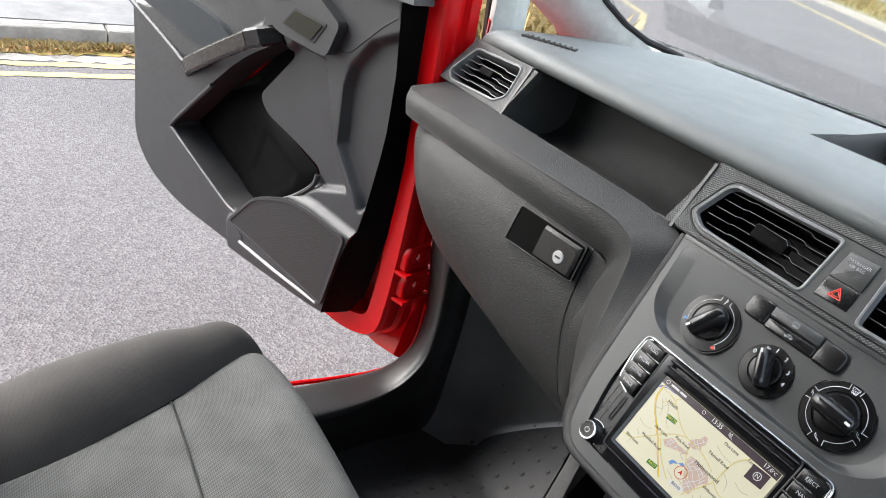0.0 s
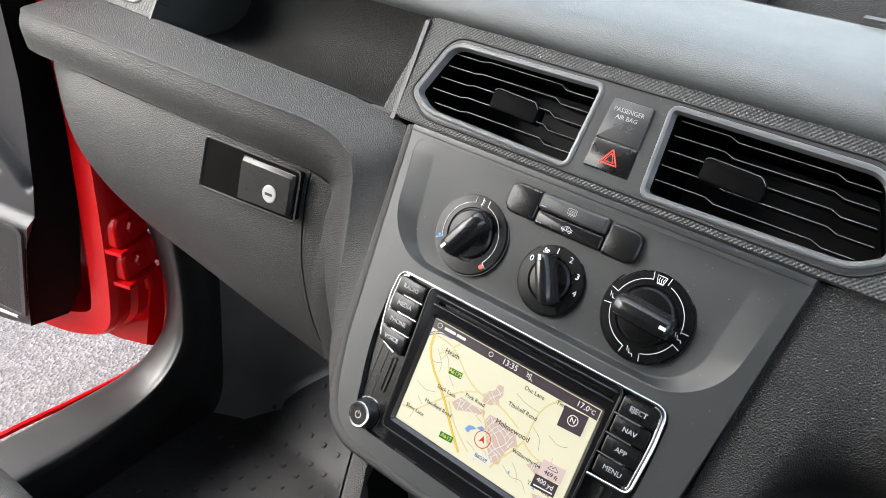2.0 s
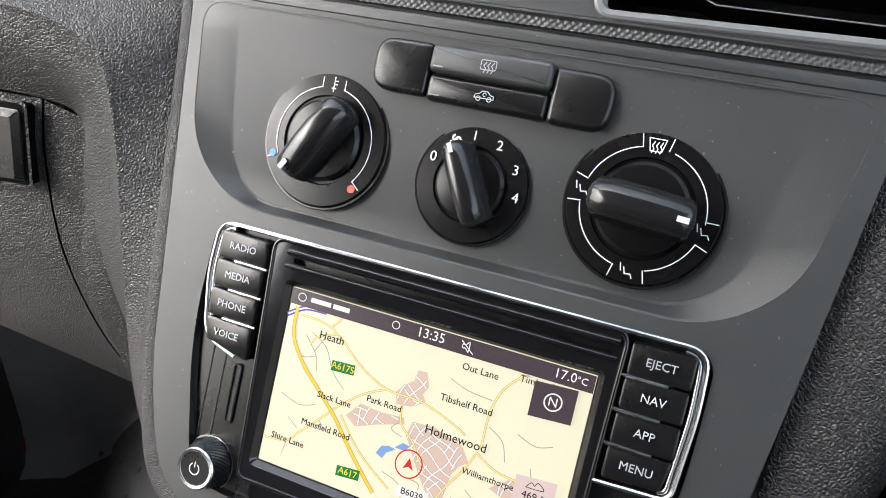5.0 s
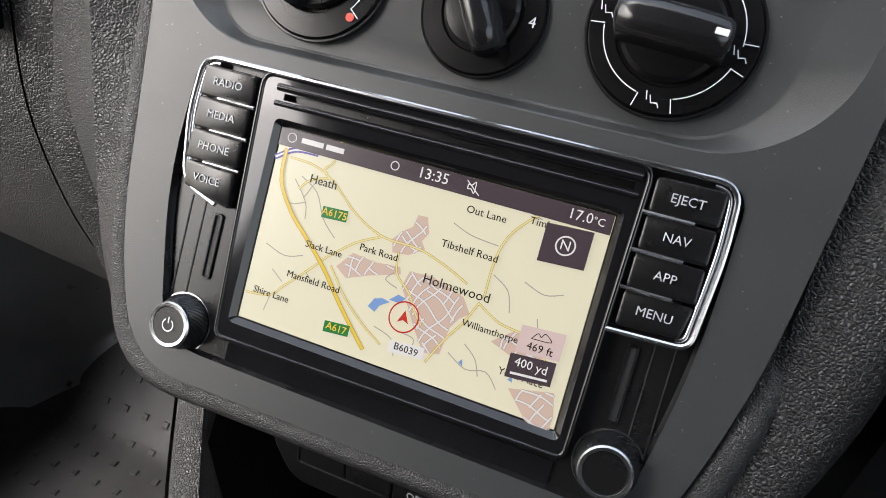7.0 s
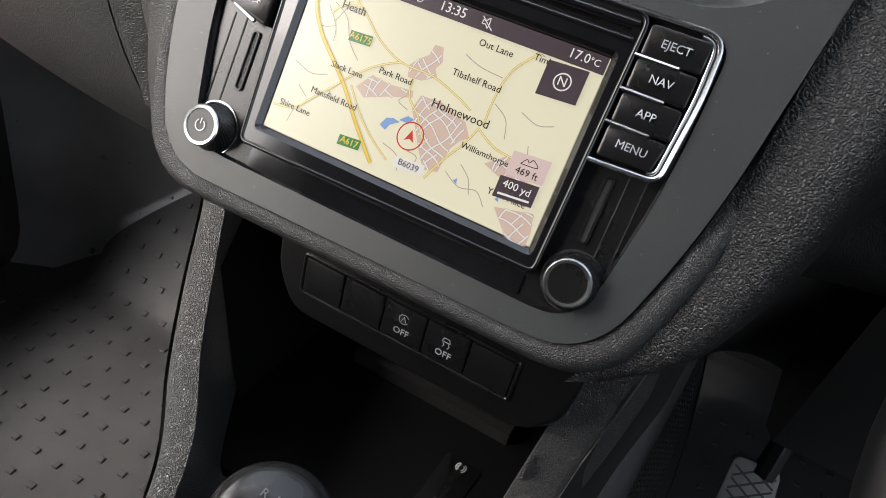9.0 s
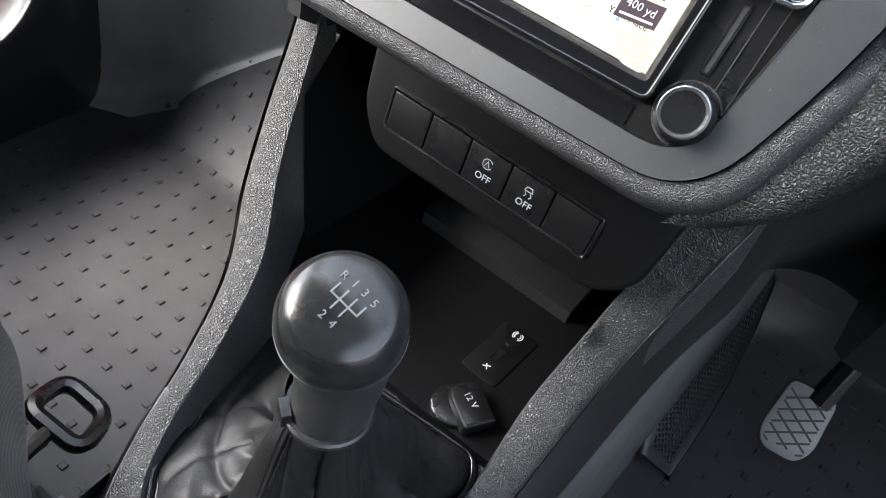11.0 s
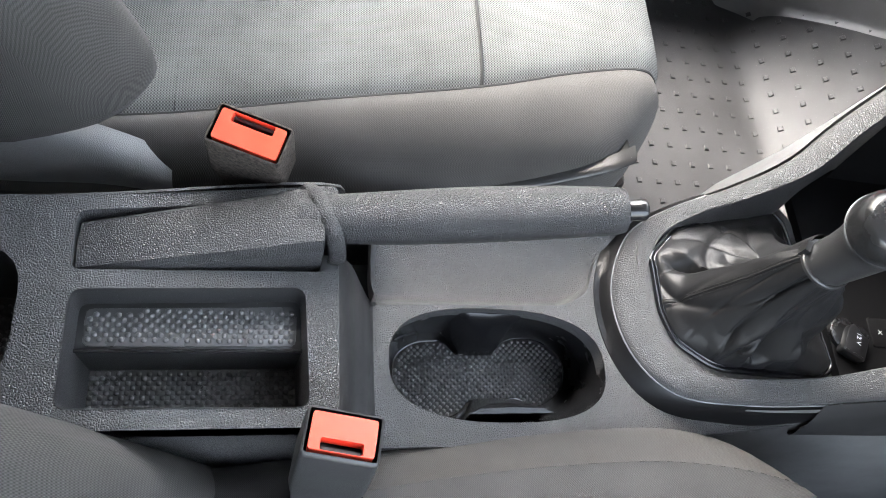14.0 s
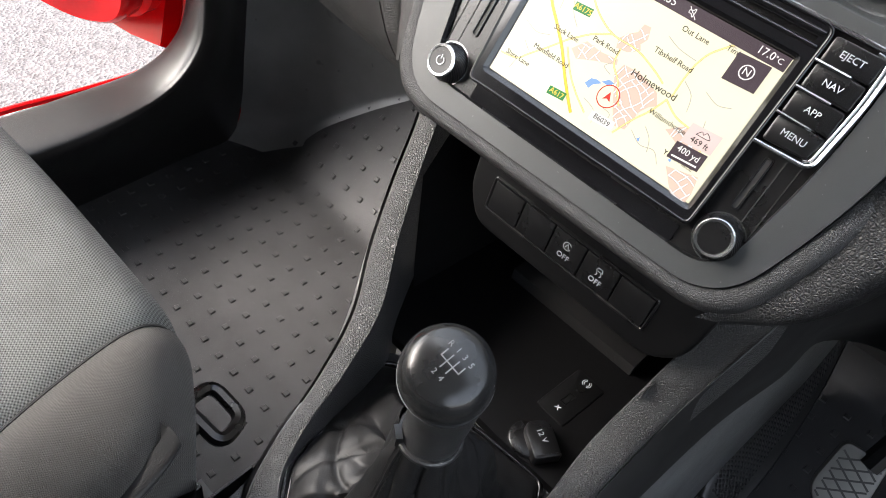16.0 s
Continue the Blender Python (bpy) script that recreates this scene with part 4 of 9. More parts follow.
for y_, r_ in ((0.0186, 0.0016), (0.0122, 0.0012)):
    tube(bm, [(-0.0745, y_, 0.0008), (0.0725, y_, 0.0008)], r_, 10, STACK)
part("slot_lip", bm, GLOSS, radio, "rounded glossy lip of the disc slot", smooth=60)
bm = bmesh.new()
gq = [(x, y, 0.0010) for x, y in inset(glass, 0.0004)]
tube(bm, gq + [gq[0]], 0.0011, 8, STACK)
part("frame_edge", bm, GLOSS, radio, "rounded glossy edge of the screen frame", smooth=60)
bm = bmesh.new()
box(bm, (-0.072, 0.070), (-0.1, -0.0885), (-0.004, -0.0026), 0.0006, STACK)
part("lower_strip", bm, GLOSS, radio)
# chrome outline of the key columns
def chrome_path(pts, w, z, nm):
    bm = bmesh.new()
    tube(bm, [(x, y, z) for x, y in pts], w, 8, STACK)
    return part(nm, bm, CHROME, radio, "satin chrome trim line")


topline = rounded([(-0.0835, -0.0372), (-0.1085, -0.0290), (-0.1130, 0.0), (-0.1115, 0.0240), (0.1040, 0.0240), (0.1052, 0.0), (0.1030, -0.0338), (0.0745, -0.0352)], [0.008, 0.008, 0.008, 0.008, 0.008, 0.008, 0.005, 0.0005], 6)
chrome_path(topline[6:-3], 0.0011, 0.0010, "chrome_outline")
side_l = [p for p in inset(topline, 0.0022) if p[0] < -0.095]
side_r = [p for p in inset(topline, 0.0022) if p[0] > 0.094]
for pts in (side_l, side_r):
    bm = bmesh.new()
    tube(bm, [(x, y, 0.0004) for x, y in pts], 0.0010, 8, STACK)
    part("inner_outline", bm, CHROME, radio, "inner satin chrome line", smooth=60)
keys = (("RADIO", "MEDIA", "PHONE", "VOICE"), ("EJECT", "NAV", "APP", "MENU"))
for sd, col in zip((-1, 1), keys):
    for i, word in enumerate(col):
        y1, y0 = 0.0208 - i * 0.0134, 0.0208 - (i + 1) * 0.0134 + 0.0006
        if sd < 0:
            o0, o1 = -0.1095 + 0.0, -0.0842
            pts = [(o0 + (0.002 if i == 3 else 0), y0 + (0.0 if i < 3 else 0.002)), (o1, y0 - (0.0 if i < 3 else 0.003)), (o1, y1 - 0.0003), (o0, y1)]
        else:
            o0, o1 = 0.0770, 0.1010
            pts = [(o0, y0 - (0.0 if i < 3 else 0.0005)), (o1 - (0.002 if i == 3 else 0), y0 + (0 if i < 3 else 0.001)), (o1, y1), (o0, y1 - 0.0003)]
        bm = bmesh.new()
        slab(bm, rounded(pts, 0.0018, 3), -0.004, 0.0022, 0.0010, STACK)
        kk = part("key", bm, BLACK, radio, "black key lettered " + word.lower())
        cx = (o0 + o1) / 2
        words(word, 0.0046, KEYPRINT, kk, on_stack(cx, (y0 + y1) / 2, 0.0022))
        if i < 3:
            bm = bmesh.new()
            if sd < 0:
                tube(bm, [(o1 - 0.016, y0 - 0.0003, 0.0022), (o1 + 0.0016, y0 - 0.0003, 0.0022)], 0.0008, 6, STACK)
            else:
                tube(bm, [(o0 - 0.0016, y0 - 0.0003, 0.0022), (o0 + 0.016, y0 - 0.0003, 0.0022)], 0.0008, 6, STACK)
            part("chrome_dash", bm, CHROME, radio)
    cx = -0.0905 if sd < 0 else 0.0855
    bm = bmesh.new()
    ring(bm, rounded(rect(cx - 0.0022, cx + 0.0022, -0.0672, -0.0385), 0.0015, 4), rounded(rect(cx - 0.0013, cx + 0.0013, -0.0662, -0.0395), 0.001, 4), -0.0036, -0.0022, 0.0003, STACK)
    sl = part("card_slot", bm, BLACK, radio)
    bm = bmesh.new()
    box(bm, (cx - 0.0013, cx + 0.0013), (-0.0662, -0.0395), (-0.0034, -0.0032), 0, STACK)
    part("slot_gap", bm, DARKHOLE, sl)
    gx = -0.1055 if sd < 0 else 0.0995
    for g, yy in ((gx, -0.082), ((-0.0985 if sd < 0 else 0.0925), -0.076)):
        bm = bmesh.new()
        box(bm, (g - 0.0003, g + 0.0003), (yy, -0.034), (-0.0036, -0.0031), 0, STACK)
        part("panel_groove", bm, DARKHOLE, radio)
    kx, ky = (-0.0955, -0.0880) if sd < 0 else (0.0885, -0.0825)
    xf = on_stack(kx, ky, -0.0035) @ Matrix.Diagonal((0.92, 0.92, 0.78, 1.0))
    bm = bmesh.new()
    lathe(bm, [(0.0142, 0), (0.0141, 0.0010), (0.0136, 0.0010), (0.0135, 0.0006)], 40, xf)
    part("knob_base", bm, CHROME, radio, "thin chrome base ring")
    bm = bmesh.new()
    seg = 72
    rings = []
    for j in range(9):
        z = 0.0015 + j * 0.0014
        rings.append([((0.0130 - j * 0.00038 + (0.0004 if (i + j) % 2 else -0.0001)) * math.cos(2 * math.pi * i / seg), (0.0130 - j * 0.00038 + (0.0004 if (i + j) % 2 else -0.0001)) * math.sin(2 * math.pi * i / seg), z) for i in range(seg)])
    loft(bm, rings, xf=xf)
    kn = part("volume_knob" if sd < 0 else "tuning_knob", bm, BLACK, radio, "black knurled knob with a chrome rim", smooth=0)
    bm = bmesh.new()
    lathe(bm, [(0.0106, 0.0122), (0.0106, 0.0138), (0.0099, 0.0147), (0.0086, 0.0145), (0.0083, 0.0136)], 48, xf, False, False)
    part("chrome_rim", bm, CHROME, kn, "chrome rim")
    bm = bmesh.new()
    lathe(bm, [(0.0086, 0.0134), (0.0082, 0.0140), (0.004, 0.0139)], 40, xf)
    part("cap", bm, BLACK, kn)
    if sd < 0:
        prints([arc(0.0028, 125, 415, 20), [(0, 0.001), (0, 0.0036)]], kn, xf, WHITE, 0.0005, 0.0146, "power_symbol")

# map on the screen: plain shapes of its roads, built-up areas and water
SCREEN_LIGHT = 0.125
CREAM = glow("map_cream", (0.88, 0.83, 0.61), SCREEN_LIGHT)
DUSK = glow("map_header", (0.075, 0.055, 0.065), SCREEN_LIGHT)
TAN = glow("map_town", (0.72, 0.53, 0.43), SCREEN_LIGHT)
YEL = glow("map_main_road", (0.90, 0.62, 0.06), SCREEN_LIGHT)
PALE = glow("map_road_casing", (0.52, 0.40, 0.12), SCREEN_LIGHT)
BLUE = glow("map_water", (0.22, 0.38, 0.70), SCREEN_LIGHT)
GRN = glow("map_sign", (0.02, 0.22, 0.05), SCREEN_LIGHT)
INK = glow("map_ink", (0.03, 0.025, 0.02), SCREEN_LIGHT)
LIT = glow("map_white", (0.85, 0.83, 0.80), SCREEN_LIGHT)
PINK = glow("map_pink", (0.75, 0.58, 0.55), SCREEN_LIGHT)
MRED = glow("map_red", (0.62, 0.04, 0.03), SCREEN_LIGHT)
PURP = glow("map_motorway", (0.12, 0.10, 0.42), SCREEN_LIGHT)
display = part("display", box(bmesh.new(), (SX0, SX1), (SY0, SY1), (-0.003, -0.0014), 0, STACK), CREAM, radio, "lit cream road map display", smooth=0)
SW, SH = SX1 - SX0, SY1 - SY0


def onmap(u, v, flat=False):
    """A place on the display: u to the right, v down, both 0 to 1."""
    if v > 0.1 and not flat:
        u, v = 0.976 * u + 0.013 * v - 0.014 * u * v, -0.025 - 0.072 * u + 1.031 * v - 0.086 * u * v
    return (SX0 + u * SW, SY1 - v * SH)


def shape(name, pts, mat, z):
    bm = bmesh.new()
    vs = [bm.verts.new(STACK @ Vector((*onmap(*p), z))) for p in pts]
    bm.faces.new(vs)
    return part(name, bm, mat, display, smooth=0)


def roads(name, lines, mat, w, z):
    bm = bmesh.new()
    for i, ln in enumerate(lines):
        q = [Vector((*onmap(*p), 0)) for p in ln]
        stroke(bm, [(p.x, p.y) for p in curve(q, 4)], w, z + i * 2e-6, 0, STACK)
    part(name, bm, mat, display, kind="stuff", smooth=0)


Z0 = -0.00115
TOWNS = ([(0.49, 0.30), (0.52, 0.30), (0.535, 0.375), (0.52, 0.42), (0.535, 0.455), (0.49, 0.50), (0.44, 0.505), (0.43, 0.44), (0.458, 0.39), (0.483, 0.36)],
         [(0.276, 0.634), (0.32, 0.55), (0.395, 0.57), (0.475, 0.565), (0.482, 0.60), (0.389, 0.64), (0.316, 0.68)],
         [(0.493, 0.654), (0.507, 0.575), (0.578, 0.576), (0.682, 0.638), (0.712, 0.713), (0.685, 0.747), (0.665, 0.80), (0.655, 0.94), (0.605, 0.95), (0.565, 0.853), (0.517, 0.72)],
         [(0.79, 0.817), (0.854, 0.734), (0.949, 0.80), (0.94, 0.854), (0.862, 0.869)],
         [(0.873, 1.02), (1.0, 0.99), (1.015, 1.10), (1.015, 1.18), (0.958, 1.185)])
for pts in TOWNS:
    shape("town_area", pts, TAN, Z0)


def lanes(pts, gap, seed):
    """Crooked streets in two directions over a built-up area, clipped to it."""
    rnd = random.Random(seed)
    res, cu, cv = [], sum(p[0] for p in pts) / len(pts), sum(p[1] for p in pts) / len(pts)
    turn = rnd.uniform(0.2, 0.6)
    for way in (turn, turn + 1.5):
        du, dv = math.cos(way), math.sin(way) * 1.6
        nu, nv = -math.sin(way), math.cos(way) * 1.6
        for k in range(-9, 10):
            off = (k + rnd.uniform(-0.3, 0.3)) * gap
            run = []
            for j in range(-30, 31):
                wob = 0.006 * math.sin(j * 0.5 + k)
                u, v = cu + du * j * 0.012 + nu * (off + wob), cv + dv * j * 0.012 + nv * (off + wob)
                if within(u, v, pts) and rnd.random() > 0.07:
                    run.append((u, v))
                else:
                    if len(run) > 2:
                        res.append(run)
                    run = []
            if len(run) > 2:
                res.append(run)
    return res


for pts in ([(0.405, 0.79), (0.42, 0.745), (0.445, 0.735), (0.47, 0.745), (0.44, 0.775), (0.43, 0.81)], [(0.465, 0.735), (0.49, 0.70), (0.515, 0.71), (0.50, 0.74)], [(0.715, 0.955), (0.725, 0.935), (0.73, 0.97)], [(0.865, 0.98), (0.875, 0.96), (0.88, 0.99)]):
    shape("water_area", pts, BLUE, Z0)
big = [[(0.03, 0.13), (0.035, 0.28), (0.09, 0.42), (0.16, 0.53), (0.24, 0.66), (0.31, 0.80), (0.38, 0.93), (0.42, 1.0)]]
mid_roads = [[(0.05, 0.16), (0.12, 0.17), (0.18, 0.20)], [(0.20, 0.0), (0.19, 0.10), (0.17, 0.19), (0.22, 0.25), (0.30, 0.36), (0.40, 0.44), (0.52, 0.46), (0.62, 0.52), (0.68, 0.57)],
             [(0.10, 0.30), (0.13, 0.25), (0.19, 0.22)], [(0.24, 0.60), (0.32, 0.50), (0.40, 0.44)], [(0.0, 0.86), (0.08, 0.85), (0.12, 0.79), (0.18, 0.70), (0.24, 0.60)],
             [(0.74, 0.62), (0.74, 0.48), (0.75, 0.36), (0.78, 0.26), (0.86, 0.14), (0.90, 0.08)], [(0.73, 0.65), (0.70, 0.76), (0.66, 0.86), (0.62, 0.99)], [(0.46, 0.50), (0.47, 0.60), (0.52, 0.68), (0.55, 0.76), (0.58, 0.82)],
             [(0.73, 0.65), (0.80, 0.72), (0.88, 0.75), (0.93, 0.80), (0.97, 0.9)], [(0.26, 0.64), (0.33, 0.78), (0.40, 0.88), (0.47, 0.96)]]
thin = [[(0.08, 0.26), (0.13, 0.36), (0.14, 0.44)], [(0.15, 0.25), (0.12, 0.34)], [(0.82, 0.10), (0.70, 0.12), (0.66, 0.06)], [(0.07, 0.72), (0.11, 0.77)], [(0.18, 0.69), (0.21, 0.74)], [(0.46, 0.60), (0.44, 0.64), (0.48, 0.67)],
        [(0.56, 0.98), (0.57, 0.90), (0.53, 0.88)], [(0.90, 0.66), (0.91, 0.74), (0.88, 0.80)], [(0.72, 0.86), (0.76, 0.92), (0.78, 1.0)], [(0.08, 0.86), (0.07, 0.93)], [(0.90, 0.09), (0.97, 0.02)],
        [(0.10, 0.24), (0.16, 0.30), (0.20, 0.42), (0.25, 0.50)], [(0.13, 0.36), (0.08, 0.38), (0.05, 0.33)], [(0.03, 0.60), (0.10, 0.64), (0.16, 0.62)], [(0.60, 0.30), (0.66, 0.34), (0.74, 0.36)], [(0.75, 0.50), (0.80, 0.56), (0.82, 0.66)],
        [(0.44, 0.88), (0.50, 0.92), (0.52, 1.0)], [(0.68, 0.92), (0.74, 0.98), (0.80, 0.97), (0.84, 1.04)], [(0.84, 0.50), (0.90, 0.54), (0.95, 0.52)]]
street = [ln for k, pts in enumerate(TOWNS) for ln in lanes(pts, 0.030, k)]
roads("motorway", [[(0.0, 0.17), (0.06, 0.12), (0.13, 0.085)]], PURP, 0.0022, Z0 + 0.00008)
roads("motorway_centre", [[(0.0, 0.17), (0.06, 0.12), (0.13, 0.085)]], LIT, 0.0007, Z0 + 0.00016)
roads("side_road", thin, glow("map_grey", (0.45, 0.42, 0.36), SCREEN_LIGHT), 0.0004, Z0 + 0.00010)
roads("street_casing", street, glow("map_street_edge", (0.42, 0.33, 0.30), SCREEN_LIGHT), 0.0010, Z0 + 0.00006)
roads("street", street, LIT, 0.0007, Z0 + 0.00014)
roads("main_road_casing", mid_roads, PALE, 0.00095, Z0 + 0.00020)
roads("main_road", mid_roads, glow("map_minor_yellow", (0.92, 0.78, 0.34), SCREEN_LIGHT), 0.0006, Z0 + 0.00028)
roads("trunk_road_casing", big, PALE, 0.0018, Z0 + 0.00036)
roads("trunk_road", big, YEL, 0.0012, Z0 + 0.00044)
shape("header", [(0, 0), (1, 0), (1, 0.088), (0, 0.088)], DUSK, Z0 + 0.0006)


def maptext(s, u, v, size, mat=None, z=0.0, turn=0.0):
    x, y = onmap(u, v)
    words(s, size, mat or INK, display, on_stack(x, y, Z0 + 0.00055 + z, turn), "map_lettering", 0.0)


for s, u, v, size in (("Heath", 0.175, 0.245, 0.0056), ("Slack Lane", 0.225, 0.565, 0.0044), ("Park Road", 0.40, 0.52, 0.0044), ("Mansfield Road", 0.215, 0.735, 0.0044), ("Shire Lane", 0.085, 0.845, 0.0044),
                      ("Out Lane", 0.685, 0.225, 0.0046), ("Tibshelf Road", 0.665, 0.415, 0.0046), ("Holmewood", 0.655, 0.605, 0.0060), ("Williamthorpe Road", 0.815, 0.775, 0.0042), ("York Place", 0.90, 0.955, 0.0044), ("Timber Lane", 0.885, 0.215, 0.0044)):
    maptext(s, u, v, size * 0.9, None, -0.0001)
for u0, u1, v, mat, hh in ((0.075, 0.215, 0.040, LIT, 0.013),):
    shape("unread_line", [(u0, v - hh), (u0 + (u1 - u0) * 0.52, v - hh), (u0 + (u1 - u0) * 0.52, v + hh), (u0, v + hh)], mat, Z0 + 0.0008)
    shape("unread_line", [(u0 + (u1 - u0) * 0.58, v - hh), (u1, v - hh), (u1, v + hh), (u0 + (u1 - u0) * 0.58, v + hh)], mat, Z0 + 0.0008)
maptext("13:35", 0.496, 0.040, 0.0058, LIT, 0.0003)
maptext("17.0", 0.915, 0.040, 0.0054, LIT, 0.0003)
maptext("°C", 0.965, 0.044, 0.0040, LIT, 0.0003)
roads("header_symbol", [arcs for arcs in ([(0.042 + 0.014 * math.cos(a / 3), 0.040 + 0.022 * math.sin(a / 3)) for a in range(20)], [(0.378 + 0.012 * math.cos(a / 3), 0.040 + 0.02 * math.sin(a / 3)) for a in range(20)],
                                          [(0.60, 0.032), (0.61, 0.032), (0.62, 0.017), (0.62, 0.067), (0.61, 0.052), (0.60, 0.052), (0.60, 0.032)], [(0.595, 0.017), (0.635, 0.072)])], LIT, 0.0004, Z0 + 0.0008)
for s, u, v in (("A6175", 0.235, 0.385), ("A617", 0.325, 0.935)):
    shape("road_sign", [(u - 0.042, v - 0.028), (u + 0.042, v - 0.028), (u + 0.042, v + 0.028), (u - 0.042, v + 0.028)], GRN, Z0 + 0.0006)
    maptext(s, u, v, 0.0042, YEL, 0.0001)
shape("road_sign", [(0.50, 0.925), (0.61, 0.925), (0.61, 0.985), (0.50, 0.985)], LIT, Z0 + 0.0006)
maptext("B6039", 0.555, 0.955, 0.0040, INK, 0.0001)
shape("north_key", [(0.855, 0.20), (0.985, 0.20), (0.985, 0.385), (0.855, 0.385)], DUSK, Z0 + 0.00075)
roads("north_ring", [[(0.92 + 0.026 * math.cos(a / 4), 0.29 + 0.044 * math.sin(a / 4)) for a in range(26)]], LIT, 0.0006, Z0 + 0.0008)
maptext("N", 0.92, 0.29, 0.0052, LIT, 0.0004)
shape("altitude_box", [(0.865, 0.70), (0.99, 0.70), (0.99, 0.835), (0.865, 0.835)], PINK, Z0 + 0.00075)
roads("hill_symbol", [[(0.90, 0.755), (0.915, 0.725), (0.925, 0.74), (0.935, 0.72), (0.955, 0.755), (0.90, 0.755)]], INK, 0.0003, Z0 + 0.0008)
maptext("469 ft", 0.93, 0.798, 0.0042, INK, 0.0004)
shape("scale_box", [(0.855, 0.845), (0.985, 0.845), (0.985, 0.965), (0.855, 0.965)], DUSK, Z0 + 0.00075)
maptext("400 yd", 0.92, 0.888, 0.0046, LIT, 0.0004)
roads("scale_line", [[(0.87, 0.94), (0.97, 0.94)]], LIT, 0.0009, Z0 + 0.0008)
roads("position_ring", [[(0.525 + 0.045 * math.cos(a / 4), 0.80 + 0.076 * math.sin(a / 4)) for a in range(26)]], MRED, 0.0006, Z0 + 0.0008)
shape("position_arrow", [(0.525, 0.765), (0.543, 0.83), (0.525, 0.815), (0.507, 0.83)], MRED, Z0 + 0.0008)


# ---- dashboard ----
dash = thing("dashboard", (-0.2, 1.0, 1.1), "dark grey grained plastic dashboard with an open storage tray", "dashboard")
PADY = [(0.9230, 1.2745), (0.9135, 1.2790), (0.9105, 1.2870), (0.9150, 1.2965), (0.9290, 1.3035), (0.97, 1.3060), (1.068, 1.3015), (1.072, 1.3012), (1.16, 1.2955), (1.25, 1.288), (1.306, 1.283), (1.31, 1.2827), (1.38, 1.275), (1.47, 1.266)]
PADX = [-0.700, -0.690, -0.675, -0.655, -0.62, -0.56, -0.50, -0.45, -0.40, -0.35, -0.30, -0.25, -0.196, -0.190, -0.12, -0.06, 0.0, 0.06, 0.12, 0.19, 0.196, 0.30, 0.42, 0.54, 0.66, 0.80]


def pad_point(i, j):
    x, (y, z) = PADX[i], PADY[j]
    if 10 <= i <= 14 and 6 <= j <= 11:
        x -= 0.035 * (y - 1.068) / 0.24 * (1 if i in (12, 13) else 0.5)
    if x < -0.6:
        z -= 0.03 * ((-0.6 - x) / 0.1) ** 2.2
        y += (0.10 if j < 6 else 0.0) * max(0, (-0.64 - x) / 0.06) ** 2 * 0.4
    return (x, y, z)


bm = bmesh.new()
g = [[bm.verts.new(pad_point(i, j)) for j in range(len(PADY))] for i in range(len(PADX))]
fs = []
for i in range(len(PADX) - 1):
    for j in range(len(PADY) - 1):
        if 13 <= i < 19 and 7 <= j < 10:
            continue
        fs.append(bm.faces.new((g[i][j], g[i + 1][j], g[i + 1][j + 1], g[i][j + 1])))
bmesh.ops.recalc_face_normals(bm, faces=fs)
bmesh.ops.solidify(bm, geom=fs, thickness=0.012)
part("top_pad", bm, TOPPAD, dash, "soft dash top with its light put into pale grey", smooth=60)
# storage bin in the top
bm = bmesh.new()
rs = []
for d, z in ((-0.001, 1.290), (0.003, 1.284), (0.010, 1.235), (0.014, 1.228)):
    rs.append([(-0.190 + d, 1.072 + d, z + 0.006), (0.19 - d, 1.072 + d, z + 0.006), (0.19 - d, 1.306 - d, z), (-0.223 + d, 1.306 - d, z)])
loft(bm, rs, False, True)
part("top_bin", bm, DASHSHADED, dash, "bottom of the top bin, shade put into its colour")
bm = bmesh.new()
sheet(bm, 24, 2, lambda u, v: (-0.186 + u * 0.372, 1.080 + v * 0.018, 1.2965 - v * 0.0035), 0.002)
part("bin_band", bm, TEXTURED, dash, "knurled band along the bin")
bm = bmesh.new()
tube(bm, [(-0.188, 1.076, 1.2985), (0.19, 1.076, 1.2985)], 0.0028, 6)
part("bin_lip", bm, DASH, dash)
for x in (-0.055, 0.10):
    bm = bmesh.new()
    box(bm, (x - 0.012, x + 0.012), (1.074, 1.084), (1.29, 1.306), 0.003)
    part("bin_clip", bm, DASH, dash)
bm = bmesh.new()
box(bm, (-0.05, -0.044), (1.08, 1.30), (1.232, 1.279), 0.001)
part("bin_divider", bm, DASH, dash)
# grille at the left end of the top and the strip at the windscreen
for i in range(10):
    u = i / 9
    a = Vector((-0.588 + u * 0.080, 0.945 + u * 0.030, 0))
    a.z = lerp(PADY, a.y) - (0.03 * ((-0.6 - a.x) / 0.1) ** 2.2 if a.x < -0.6 else 0) + 0.0002
    bm = bmesh.new()
    slab(bm, [(-0.0040, -0.009), (0.0040, -0.009), (-0.0040, 0.009)], -0.004, 0.0022, 0, Matrix.Translation(a) @ Matrix.Rotation(radians(17), 4, "Z"))
    part("demister_gap", bm, DARKHOLE, dash, smooth=0)
bm = bmesh.new()
sheet(bm, 20, 2, lambda u, v: (-0.80 + u * 1.6, 1.395 + v * 0.06 - 0.03 * (2 * u - 1) ** 2, 1.2765 - v * 0.006), 0.003)
part("demister_strip", bm, BLACK, dash)

